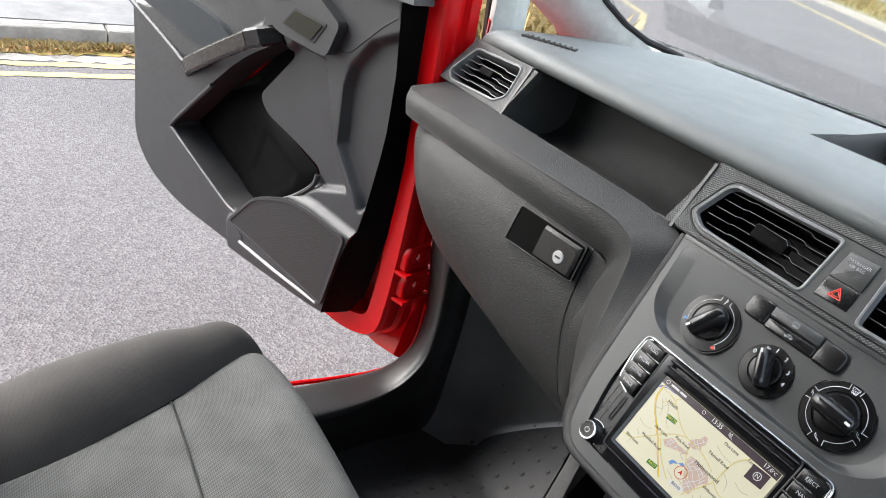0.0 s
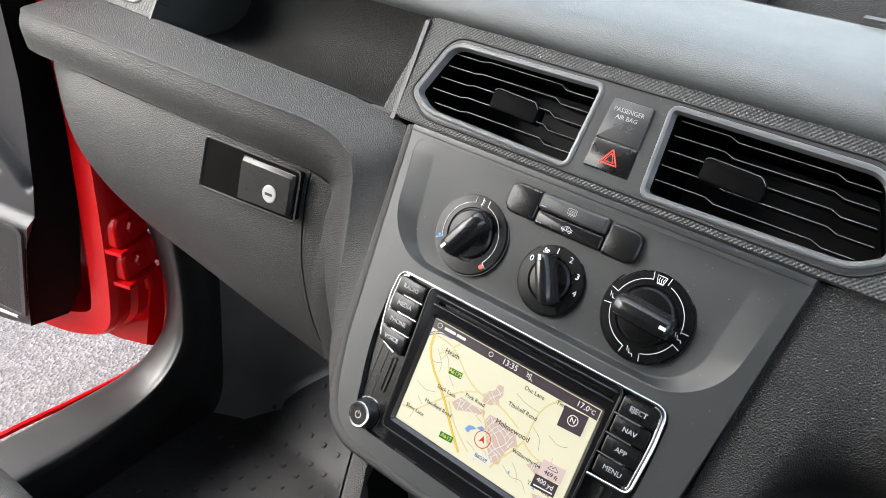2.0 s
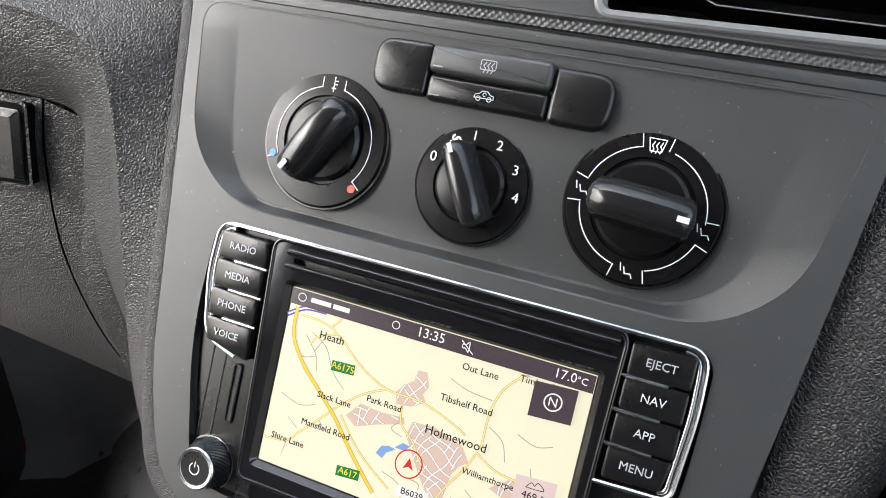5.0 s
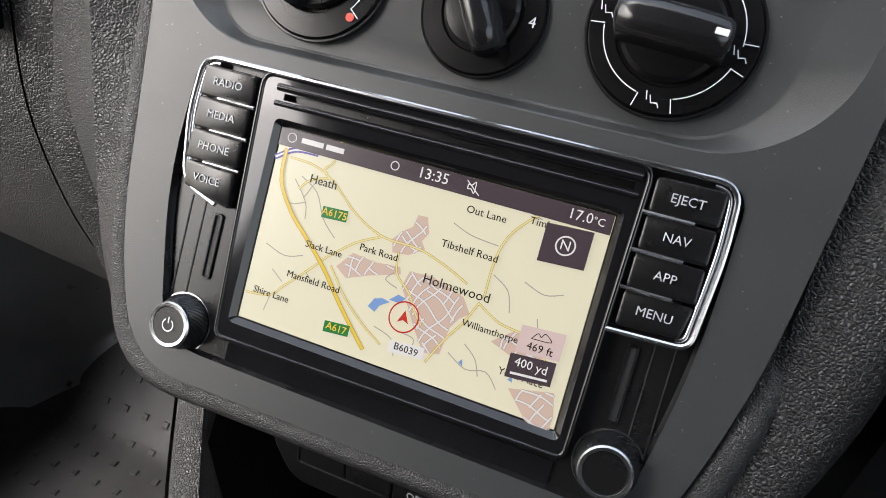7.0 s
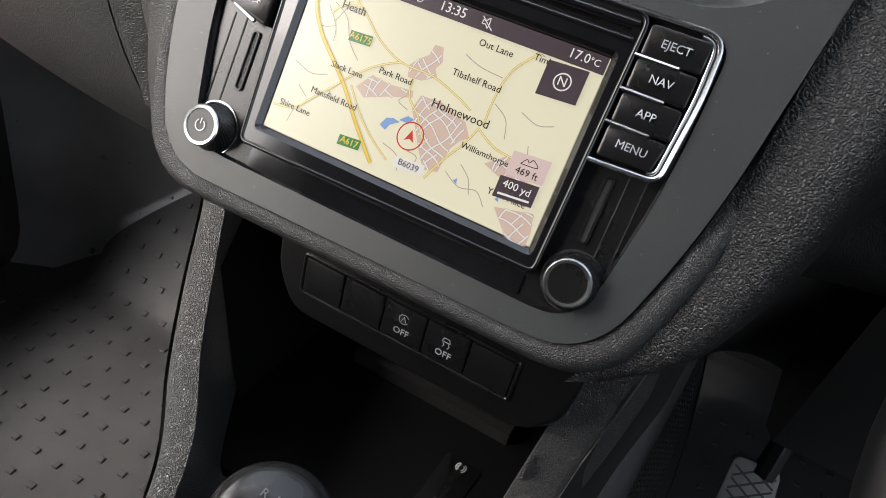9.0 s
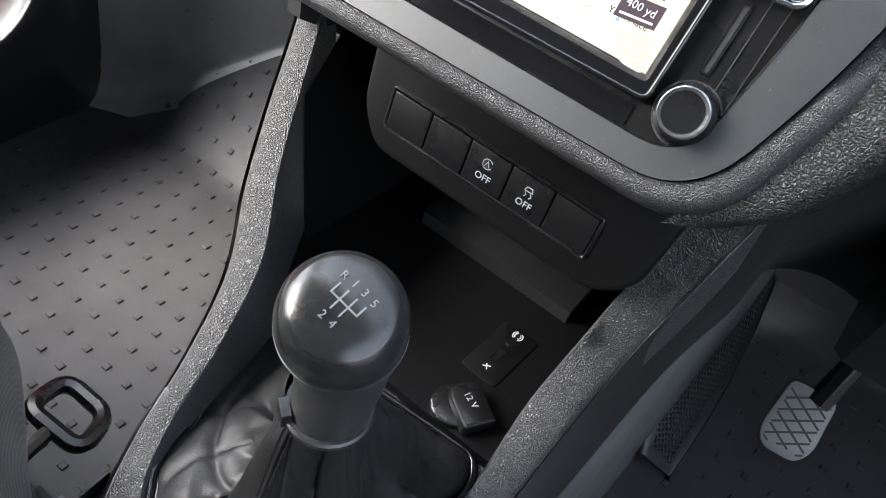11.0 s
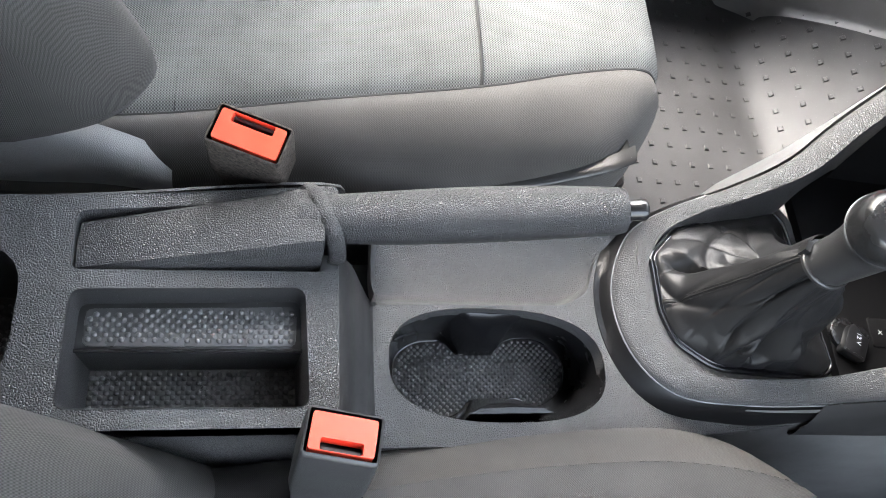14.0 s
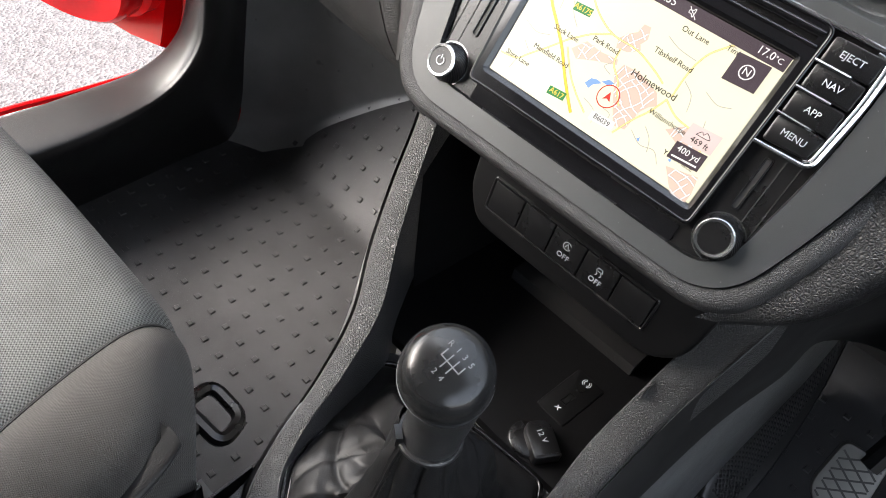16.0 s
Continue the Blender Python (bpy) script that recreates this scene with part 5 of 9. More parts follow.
# front band that runs along under the tray and turns down beside the stack
band = [[(-0.685, 0.885, 1.205), (-0.695, 0.850, 1.200), (-0.690, 0.825, 1.188), (-0.688, 0.832, 1.160)],
        [(-0.655, 0.878, 1.2110), (-0.660, 0.820, 1.2055), (-0.660, 0.799, 1.188), (-0.658, 0.806, 1.160)],
        [(-0.55, 0.8755, 1.2120), (-0.55, 0.827, 1.2070), (-0.55, 0.803, 1.188), (-0.55, 0.812, 1.158)],
        [(-0.42, 0.8755, 1.2120), (-0.42, 0.835, 1.2060), (-0.42, 0.812, 1.186), (-0.42, 0.823, 1.154)],
        [(-0.30, 0.8755, 1.2120), (-0.30, 0.843, 1.2050), (-0.30, 0.823, 1.184), (-0.30, 0.836, 1.150)],
        [(-0.215, 0.8750, 1.2110), (-0.222, 0.848, 1.2035), (-0.232, 0.832, 1.181), (-0.245, 0.846, 1.146)],
        [(-0.1580, 0.8735, 1.2005), (-0.180, 0.845, 1.190), (-0.200, 0.832, 1.166), (-0.224, 0.850, 1.136)],
        [(-0.1560, 0.8520, 1.1630), (-0.172, 0.832, 1.155), (-0.187, 0.834, 1.140), (-0.222, 0.842, 1.108)],
        [(-0.1500, 0.8139, 1.0996), (-0.1650, 0.804, 1.092), (-0.175, 0.824, 1.078), (-0.219, 0.835, 1.050)],
        [(-0.1450, 0.7810, 1.0447), (-0.1585, 0.778, 1.034), (-0.165, 0.815, 1.020), (-0.212, 0.836, 0.985)],
        [(-0.1320, 0.7578, 1.0061), (-0.1455, 0.760, 0.995), (-0.155, 0.812, 0.982), (-0.206, 0.838, 0.960)]]
crisp = []
for r in band:
    a, b, c, d = [Vector(p) for p in r]
    n = (c - (b + d) / 2).normalized()
    b2 = b.lerp(c, 0.30) + (b - a).normalized() * 0.004
    c2 = c.lerp((b2 + d) / 2, 0.55)
    e = d + (d - c).normalized() * 0.0015 - n * 0.014
    crisp.append([a, a.lerp(b2, 0.12), a.lerp(b2, 0.86), b2, b2.lerp(c2, 0.16), c2, d.lerp(c2, 0.10), d, d.lerp(e, 0.15), e])
bm = bmesh.new()
grid(bm, crisp, 6, 3)
part("front_band", bm, DASH, dash, "grained grey band with a rounded nose", smooth=60)
# open tray
bm = bmesh.new()
tray_prof = [(0.8755, 1.2115), (0.885, 1.2075), (0.902, 1.194), (0.925, 1.185), (0.960, 1.184), (0.985, 1.194), (0.999, 1.215), (1.004, 1.262), (1.003, 1.287)]
tp = curve([(0, y, z) for y, z in tray_prof], 4)
loft(bm, [[(x, p.y, p.z) for p in tp] for x in (-0.512, -0.345, -0.176)], False, False, closed=False)
part("tray_floor", bm, DASH, dash, "grained floor of the open tray", smooth=60)
for x0, x1, sl in ((-0.516, -0.512, 0.012), (-0.176, -0.172, 0.0)):
    bm = bmesh.new()
    q = [(0.8705, 1.208), (0.909, 1.2765), (1.06, 1.290), (1.06, 1.17), (0.93, 1.17)]
    loft(bm, [[(x, y, z) for y, z in q] for x in (x0, x1)])
    part("tray_side", bm, SATIN, dash)
bm = bmesh.new()
box(bm, (-0.52, -0.17), (0.925, 1.06), (1.2860, 1.2900), 0)
part("tray_roof", bm, DARKHOLE, dash)
# side vent panel
SIDE = rounded([(-0.648, 0.1935), (-0.534, 0.1985), (-0.5285, 0.1560), (-0.545, 0.1430), (-0.660, 0.1375), (-0.677, 0.1475)], [0.006, 0.008, 0.006, 0.006, 0.006, 0.006], 4)
bm = bmesh.new()
holed(bm, rounded([(-0.698, 0.1312), (-0.515, 0.1312), (-0.500, 0.2055), (-0.665, 0.2110)], [0.004, 0.003, 0.003, 0.012], 4), [SIDE], -0.012, 0.001, STACK)
part("side_vent_panel", bm, TEXTURED, dash, smooth=20)
sv = thing("side_vent", STACK @ Vector((-0.6, 0.165, 0)), "black louvred side air vent with a satin frame", "air vent", "dashboard air vents")
bm = bmesh.new()
rs = [[(x, y, z) for x, y in inset(SIDE, d)] for d, z in ((-0.0042, 0.0006), (-0.0036, 0.0022), (-0.0026, 0.003), (-0.0006, 0.0027), (0, 0.001), (0.001, -0.004), (0.003, -0.05))]
loft(bm, rs, False, False, xf=STACK)
part("frame", bm, RINGM, sv, "satin grey frame", smooth=40)
for i in range(5):
    y = 0.1465 + i * 0.0098
    bm = bmesh.new()
    a, b = -0.668 + i * 0.005, -0.533 + (i == 0) * -0.008
    path = [(a, 0.0), (-0.63, 0.0), (-0.625, 0.0018), (-0.57, 0.0025), (-0.565, 0.0005), (b, 0.001)]
    loft(bm, [[(px, y + py - 0.0022, -0.025), (px, y + py - 0.0006, -0.0045), (px, y + py + 0.0002, -0.0035), (px, y + py + 0.001, -0.0045), (px, y + py - 0.0006, -0.025)] for px, py in path], xf=STACK)
    slat = part("slat", bm, SHADEDBLACK, sv, smooth=30)
    bm = bmesh.new()
    loft(bm, [[(px, y + py - 0.0004, -0.0046), (px, y + py - 0.0002, -0.0033), (px, y + py + 0.0006, -0.0033), (px, y + py + 0.0008, -0.0046)] for px, py in path], xf=STACK)
    part("slat_edge", bm, RINGM, slat, "pale front edge", smooth=0)
bm = bmesh.new()
slab(bm, rounded(rect(-0.618, -0.585, 0.166, 0.1765), 0.003, 4), -0.01, 0.0005, 0.0012, STACK)
part("slider_tab", bm, SHADEDBLACK, sv, "black slider tab")
bm = bmesh.new()
box(bm, (-0.69, -0.515), (0.13, 0.205), (-0.07, -0.065), 0, STACK)
part("duct_back", bm, DARKHOLE, sv)

# glovebox
GB = [[(-0.655, 0.832, 1.158), (-0.56, 0.814, 1.156), (-0.42, 0.825, 1.152), (-0.30, 0.838, 1.148), (-0.247, 0.848, 1.144), (-0.222, 0.853, 1.134)],
      [(-0.668, 0.832, 1.120), (-0.57, 0.800, 1.120), (-0.42, 0.812, 1.117), (-0.30, 0.828, 1.113), (-0.247, 0.838, 1.110), (-0.219, 0.846, 1.106)],
      [(-0.670, 0.845, 1.060), (-0.57, 0.803, 1.060), (-0.42, 0.812, 1.057), (-0.30, 0.824, 1.053), (-0.247, 0.832, 1.050), (-0.217, 0.838, 1.048)],
      [(-0.655, 0.875, 0.990), (-0.56, 0.838, 0.985), (-0.42, 0.835, 0.980), (-0.30, 0.838, 0.976), (-0.243, 0.842, 0.974), (-0.209, 0.842, 0.972)],
      [(-0.600, 0.915, 0.930), (-0.52, 0.890, 0.920), (-0.41, 0.878, 0.912), (-0.30, 0.873, 0.908), (-0.238, 0.870, 0.906), (-0.20, 0.868, 0.904)],
      [(-0.545, 0.955, 0.880), (-0.49, 0.945, 0.872), (-0.40, 0.935, 0.866), (-0.30, 0.930, 0.862), (-0.233, 0.928, 0.860), (-0.19, 0.926, 0.858)],
      [(-0.53, 1.05, 0.90), (-0.48, 1.05, 0.90), (-0.40, 1.05, 0.90), (-0.30, 1.05, 0.90), (-0.233, 1.05, 0.90), (-0.19, 1.05, 0.90)]]
glove = thing("glovebox", (-0.42, 0.85, 1.0), "dark grey grained glovebox lid with a lockable handle", "glovebox")
bm = bmesh.new()
grid(bm, [r[:5] for r in GB], 6, 6)
part("lid", bm, DASH, glove, smooth=60)
bm = bmesh.new()
grid(bm, [[Vector(r[4]) + Vector((0.0012, 0.0004, -0.0005)), (Vector(r[4]) + Vector(r[5])) / 2, r[5]] for r in GB], 6, 3)
part("end_piece", bm, DASH, glove, smooth=60)
bm = bmesh.new()
grid(bm, [[Vector(r[4]) + Vector((-0.001, 0.012, 0)), Vector(r[4]) + Vector((0.0035, 0.012, 0))] for r in GB], 4, 2)
part("shut_line", bm, DARKHOLE, glove)
GM = Matrix.Translation((-0.3035, 0.8278, 1.1215)) @ Matrix.Rotation(radians(7.5), 4, "Z") @ Matrix.Rotation(radians(90 - 14), 4, "X")
bm = bmesh.new()
fo = rounded([(-0.063, -0.0235), (0.053, -0.0225), (0.055, 0.0225), (-0.058, 0.0245)], 0.003, 4)
loft(bm, [[(x, y, 0.0016) for x, y in inset(fo, -0.0016)], [(x, y, 0.0022) for x, y in inset(fo, -0.0004)], [(x, y, 0.0012) for x, y in inset(fo, 0.0006)], [(x, y, -0.004) for x, y in inset(fo, 0.0016)]], False, False, xf=GM)
handle = part("handle_frame", bm, DASH, glove, "thin frame of the handle recess", smooth=40)
# flush near-black slab: the shade of the hollow is put into its colour
bm = bmesh.new()
slab(bm, inset(fo, 0.0004), -0.010, 0.0008, 0, GM)
part("recess", bm, plain("unlit_recess", (0.003, 0.003, 0.003), 0.8, 0.0, 0.05), handle)
bm = bmesh.new()
LEV = [(-0.0135, -0.0205), (0.0500, -0.0195), (0.0520, 0.0195), (-0.0105, 0.0205)]
slab(bm, rounded(LEV, 0.002, 3), -0.004, 0.0022, 0.0006, GM, 2)
lever = part("lever", bm, BLACK, glove, "black satin pull handle")
bm = bmesh.new()
rs = [[(x, y, 0.0021) for x, y in rounded(inset(LEV, 0.0008), 0.0016, 3)], [(x, y, 0.0050) for x, y in rounded([(-0.0112, -0.0190), (0.0465, -0.0180), (0.0480, 0.0155), (-0.0092, 0.0165)], 0.0014, 3)]]
loft(bm, rs, False, True, xf=GM)
part("lever_face", bm, BLACK, lever, "bevelled satin face", smooth=10)
bm = bmesh.new()
lathe(bm, [(0.0080, 0.0044), (0.0080, 0.0056), (0.0072, 0.0062), (0.004, 0.0063)], 28, GM @ Matrix.Translation((0.0265, -0.0045, 0)))
lock = part("lock_barrel", bm, RINGM2, glove, "bright metal lock barrel")
bm = bmesh.new()
box(bm, (0.0225, 0.0305), (-0.0057, -0.0033), (0.0060, 0.0067), 0.0003, GM)
part("key_slot", bm, DARKHOLE, lock)

# dark inside of the dash and the driver's side
bm = bmesh.new()
loft(bm, [[(x, 1.00, 0.87), (x, 0.93, 0.90), (x, 0.885, 1.0), (x, 0.88, 1.15), (x, 0.95, 1.168), (x, 1.07, 1.165), (x, 1.46, 1.25), (x, 1.46, 0.80), (x, 1.2, 0.80)] for x in (-0.65, -0.21)])
part("dash_core", bm, DARKHOLE, dash)
bm = bmesh.new()
loft(bm, [[(x, 1.07, 0.95), (x, 0.99, 1.02), (x, 0.965, 1.18), (x, 1.0, 1.215), (x, 1.46, 1.25), (x, 1.46, 0.85)] for x in (-0.21, 0.8)])
part("dash_core", bm, DARKHOLE, dash)
bm = bmesh.new()
loft(bm, [[(x, 0.985, 1.02), (x, 0.945, 1.00), (x, 0.975, 0.80), (x, 1.02, 0.77), (x, 1.33, 0.82), (x, 1.33, 1.02)] for x in (0.235, 0.735)])
part("knee_panel", bm, BLACKTRIM, dash, "plain black panel below the steering wheel")
right = [[(0.1400, 0.8773, 1.2050), (0.170, 0.876, 1.2080), (0.195, 0.877, 1.2060), (0.230, 0.870, 1.198), (0.30, 0.87, 1.19), (0.42, 0.89, 1.18)],
         [(0.1395, 0.8593, 1.1750), (0.170, 0.853, 1.1780), (0.197, 0.852, 1.1740), (0.225, 0.842, 1.168), (0.30, 0.845, 1.16), (0.42, 0.87, 1.15)],
         [(0.1380, 0.8402, 1.1433), (0.169, 0.833, 1.1460), (0.193, 0.836, 1.1380), (0.218, 0.838, 1.125), (0.30, 0.845, 1.12), (0.42, 0.87, 1.12)],
         [(0.1345, 0.8196, 1.1090), (0.165, 0.813, 1.1080), (0.180, 0.830, 1.0950), (0.195, 0.860, 1.080), (0.24, 0.89, 1.08), (0.40, 0.90, 1.09)],
         [(0.1305, 0.7913, 1.0619), (0.158, 0.786, 1.0580), (0.168, 0.815, 1.0450), (0.175, 0.860, 1.030), (0.20, 0.91, 1.03), (0.38, 0.92, 1.05)],
         [(0.1180, 0.7655, 1.0190), (0.140, 0.764, 1.0160), (0.152, 0.802, 1.005), (0.158, 0.850, 0.998), (0.19, 0.92, 0.99), (0.37, 0.94, 1.01)],
         [(0.1020, 0.7490, 0.9916), (0.121, 0.764, 0.9930), (0.130, 0.803, 0.986), (0.144, 0.856, 0.976), (0.18, 0.95, 0.955), (0.36, 0.97, 0.97)]]
bm = bmesh.new()
grid(bm, right, 6, 5)
part("driver_side_panel", bm, DASHSHADED, dash, "leather-grained panel beside the stack, shade put into its colour", smooth=60)
bm = bmesh.new()
slab(bm, rounded([(0.193, 0.1302), (0.33, 0.1302), (0.33, 0.2), (0.178, 0.207)], 0.003, 3), -0.03, 0.001, 0, STACK)
part("driver_fascia", bm, TEXTURED, dash)
# steering wheel, of which only a sliver of the rim is seen
wheel = thing("steering_wheel", (0.39, 0.74, 1.04), "black leather steering wheel rim at the driver's side", "steering wheel")
WM = Matrix.Translation((0.392, 0.755, 1.055)) @ Matrix.Rotation(radians(58), 4, "X")
bm = bmesh.new()
rings = []
for i in range(64):
    a = 2 * math.pi * i / 64
    c = Vector((0.178 * math.cos(a), 0.178 * math.sin(a), 0))
    e = Vector((math.cos(a), math.sin(a), 0))
    rings.append([c + e * 0.015 * math.cos(2 * math.pi * k / 12) + Vector((0, 0, 0.017 * math.sin(2 * math.pi * k / 12))) for k in range(12)])
loft(bm, rings + [rings[0]], False, False, xf=WM)
bmesh.ops.remove_doubles(bm, verts=bm.verts, dist=1e-5)
part("rim", bm, BLACK, wheel)
bm = bmesh.new()
lathe(bm, [(0.03, -0.12), (0.06, -0.06), (0.07, -0.03), (0.06, -0.012), (0.02, -0.008)], 24, WM)
part("hub", bm, BLACK, wheel)
for a in (0, 180, 270):
    bm = bmesh.new()
    box(bm, (0.05, 0.172), (-0.014, 0.014), (-0.026, -0.012), 0.004, WM @ Matrix.Rotation(radians(a), 4, "Z"))
    part("spoke", bm, BLACK, wheel)


# ---- centre console ----
LEATHER, lt, lb = nodes_of("black_leather", 0.36, 0.0, 0.24)
lb.inputs["Base Color"].default_value = (0.009, 0.009, 0.0095, 1)
lv = coords(lt, 1.0)
lt.links.new(mathn(lt, "MULTIPLY_ADD", noise_tex(lt, lv, 50), 0.2, 0.34), lb.inputs["Roughness"])
hl = mathn(lt, "ADD", mathn(lt, "MULTIPLY", voronoi(lt, lv, 1100), 0.6), noise_tex(lt, lv, 140, 4))
bump(lt, lb, hl, 0.5, 0.0004)
DIMPLE, dt, db = nodes_of("dimpled_rubber", 0.42, 0.0, 0.5)
db.inputs["Base Color"].default_value = (0.012, 0.012, 0.0125, 1)
dv = coords(dt, 1.0)
dm = dt.nodes.new("ShaderNodeMapping")
dm.inputs["Rotation"].default_value = (0, 0, radians(45))
dt.links.new(dv, dm.inputs[0])
dsep = dt.nodes.new("ShaderNodeSeparateXYZ")
dt.links.new(dm.outputs[0], dsep.inputs[0])
dx = mathn(dt, "SINE", mathn(dt, "MULTIPLY", dsep.outputs[0], 2 * math.pi / 0.0042))
dy = mathn(dt, "SINE", mathn(dt, "MULTIPLY", dsep.outputs[1], 2 * math.pi / 0.0042))
bump(dt, db, mathn(dt, "MULTIPLY", mathn(dt, "ADD", dx, 1.0), mathn(dt, "ADD", dy, 1.0)), 0.9, 0.0005)

console = thing("centre_console", (0.03, 0.55, 0.46), "black grained plastic centre console between the seats", "console")
# horseshoe rail: runs down from the stack, round behind the gear boot and up again
rail_in = curve([(-0.154, 0.854, 0.956), (-0.136, 0.822, 0.930), (-0.118, 0.790, 0.904), (-0.093, 0.750, 0.880), (-0.066, 0.712, 0.852), (-0.056, 0.668, 0.820), (-0.050, 0.628, 0.796), (-0.032, 0.594, 0.785), (0.008, 0.5765, 0.7815), (0.052, 0.582, 0.783),
                 (0.084, 0.610, 0.787), (0.0905, 0.660, 0.793), (0.0910, 0.715, 0.804), (0.088, 0.760, 0.830), (0.093, 0.796, 0.872), (0.103, 0.820, 0.950), (0.106, 0.828, 0.985)], 6)
rail_out = curve([(-0.178, 0.844, 0.942), (-0.160, 0.812, 0.916), (-0.142, 0.776, 0.890), (-0.117, 0.735, 0.866), (-0.091, 0.698, 0.840), (-0.076, 0.655, 0.811), (-0.066, 0.612, 0.786), (-0.045, 0.575, 0.771), (0.006, 0.553, 0.766), (0.060, 0.560, 0.768),
                  (0.098, 0.592, 0.774), (0.109, 0.650, 0.782), (0.112, 0.712, 0.794), (0.114, 0.765, 0.822), (0.119, 0.806, 0.868), (0.131, 0.826, 0.950), (0.135, 0.833, 0.985)], 6)
# the rail top is narrow on the passenger's side, with a sloping inner wall below it
rail_deep = [p.copy() for p in rail_in]
for i, (a, b) in enumerate(zip(rail_deep, list(rail_out))):
    n = max(0.0, min(1.0, (-0.030 - a.x) / 0.03))
    rail_in[i], rail_out[i] = a.lerp(b, 0.20 * n), b.lerp(a, 0.10 * n)
bm = bmesh.new()
secs = []
for a, b, deep in zip(rail_in, rail_out, rail_deep):
    e = (b - a)
    up = Vector((0, 0, 0.006))
    drop = a.z - 0.782
    foot_in = Vector((deep.x + (0.05 * drop if a.x < 0 else -0.05 * drop), deep.y, 0.777))
    secs.append([foot_in, a.lerp(foot_in, 0.6), a.lerp(foot_in, 0.12) + Vector((0, 0, -0.004)), a + Vector((0, 0, -0.003)), a + e * 0.05 + up * 0.15, a + e * 0.16 + up * 0.35, a + e * 0.84 + up * 0.25, a + e * 0.95, b + Vector((0, 0, -0.004)), b + e * 0.05 + Vector((0, 0, -0.030)), b + e * 0.10 + Vector((0, 0, -0.06))])
loft(bm, secs, False, False, closed=False)
part("horseshoe_rail", bm, CONSOLE, console, "grained rail round the gear lever", smooth=50)
# smooth black wall round the back of the rail, the narrow lip above it, and the tunnel sides
n_rail = len(rail_in)
i0, i1, i2 = int(0.34 * n_rail), int(0.70 * n_rail), int(0.78 * n_rail)
bm = bmesh.new()
secs = []
for i in range(i0, i2 + 1):
    a, b = rail_in[i], rail_out[i]
    e = (b - a).normalized()
    e = Vector((e.x, e.y, 0)).normalized()
    u = max(0.0, (i - i1 + 4) / (i2 - i1 + 4))
    k = 1 - 0.45 * u
    foot = 0.7525 + (b.z - 0.018 - 0.7525) * u
    secs.append([b + e * 0.0005 + Vector((0, 0, -0.0045)), b + e * 0.003 * k + Vector((0, 0, -0.007)), b + e * 0.0065 * k + Vector((0, 0, -0.014)), Vector((b.x, b.y, foot)) + e * 0.0115 * k, Vector((b.x, b.y, foot - 0.0075)) + e * 0.0135 * k])
loft(bm, secs, False, False, closed=False)
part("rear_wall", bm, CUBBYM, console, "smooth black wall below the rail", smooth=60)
bm = bmesh.new()
tube(bm, [p + (p - q).normalized() * 0.0004 + Vector((0, 0, -0.0036)) for p, q in zip(rail_out[i0:], rail_in[i0:])], 0.0006, 6)
part("rail_bead", bm, RINGM, console, "worn pale edge of the rail", smooth=60)
for lo, hi, sd in ((0, i0 + 1, -1), (i1 - 1, n_rail, 1)):
    bm = bmesh.new()
    secs = []
    for a, b in zip(rail_in[lo:hi], rail_out[lo:hi]):
        if sd > 0 and b.y > 0.722:
            break
        w = Vector((b.x, b.y, 0)) + Vector((sd * 0.003, 0, 0))
        tgt = Vector((max(min(b.x, 0.115), -0.125) + sd * 0.035, b.y, 0))
        secs.append([(w.x, w.y, b.z - 0.006), (w.x + sd * 0.004, w.y, b.z - 0.030), (w.x * 0.6 + tgt.x * 0.4, w.y, b.z - 0.10), (tgt.x, tgt.y, b.z - 0.2), (tgt.x, tgt.y, 0.43)])
    loft(bm, secs, False, False, closed=False)
    part("tunnel_side", bm, TUNNELM, console, "smooth scuffed side wall", smooth=50)
# smooth cover beside the rail on the driver's side, and the tunnel wall below it
COVER = [((0.1128, 0.712, 0.7922), (0.124, 0.716, 0.735)), ((0.1148, 0.765, 0.8202), (0.130, 0.800, 0.752)), ((0.1198, 0.806, 0.8662), (0.138, 0.892, 0.775)), ((0.1318, 0.827, 0.9482), (0.152, 0.965, 0.790)), ((0.150, 0.870, 0.985), (0.159, 1.026, 0.795)), ((0.200, 0.950, 0.985), (0.216, 1.110, 0.760)), ((0.300, 0.980, 0.985), (0.300, 1.130, 0.730))]
bm = bmesh.new()
grid(bm, [[a, Vector(a).lerp(Vector(b), 0.35) + Vector((0.006, -0.004, 0)), Vector(a).lerp(Vector(b), 0.85) + Vector((0.005, -0.003, 0)), b, Vector(b) + Vector((-0.004, 0.012, -0.004))] for a, b in COVER], 6, 4)
part("tunnel_cover", bm, DARKHOLE, console, "smooth black cover beside the rail", smooth=60)
bm = bmesh.new()
grid(bm, [[a, b, c] for a, b, c in (((0.120, 0.690, 0.735), (0.136, 0.690, 0.62), (0.150, 0.690, 0.43)), ((0.126, 0.80, 0.750), (0.142, 0.80, 0.62), (0.156, 0.80, 0.43)), ((0.134, 0.892, 0.776), (0.150, 0.90, 0.63), (0.166, 0.92, 0.43)), ((0.150, 1.02, 0.796), (0.164, 1.03, 0.65), (0.176, 1.05, 0.45)), ((0.170, 1.15, 0.796), (0.178, 1.17, 0.67), (0.186, 1.20, 0.48)))], 5, 4)
part("tunnel_wall", bm, TUNNELM, console, "scuffed grey wall of the tunnel", smooth=60)
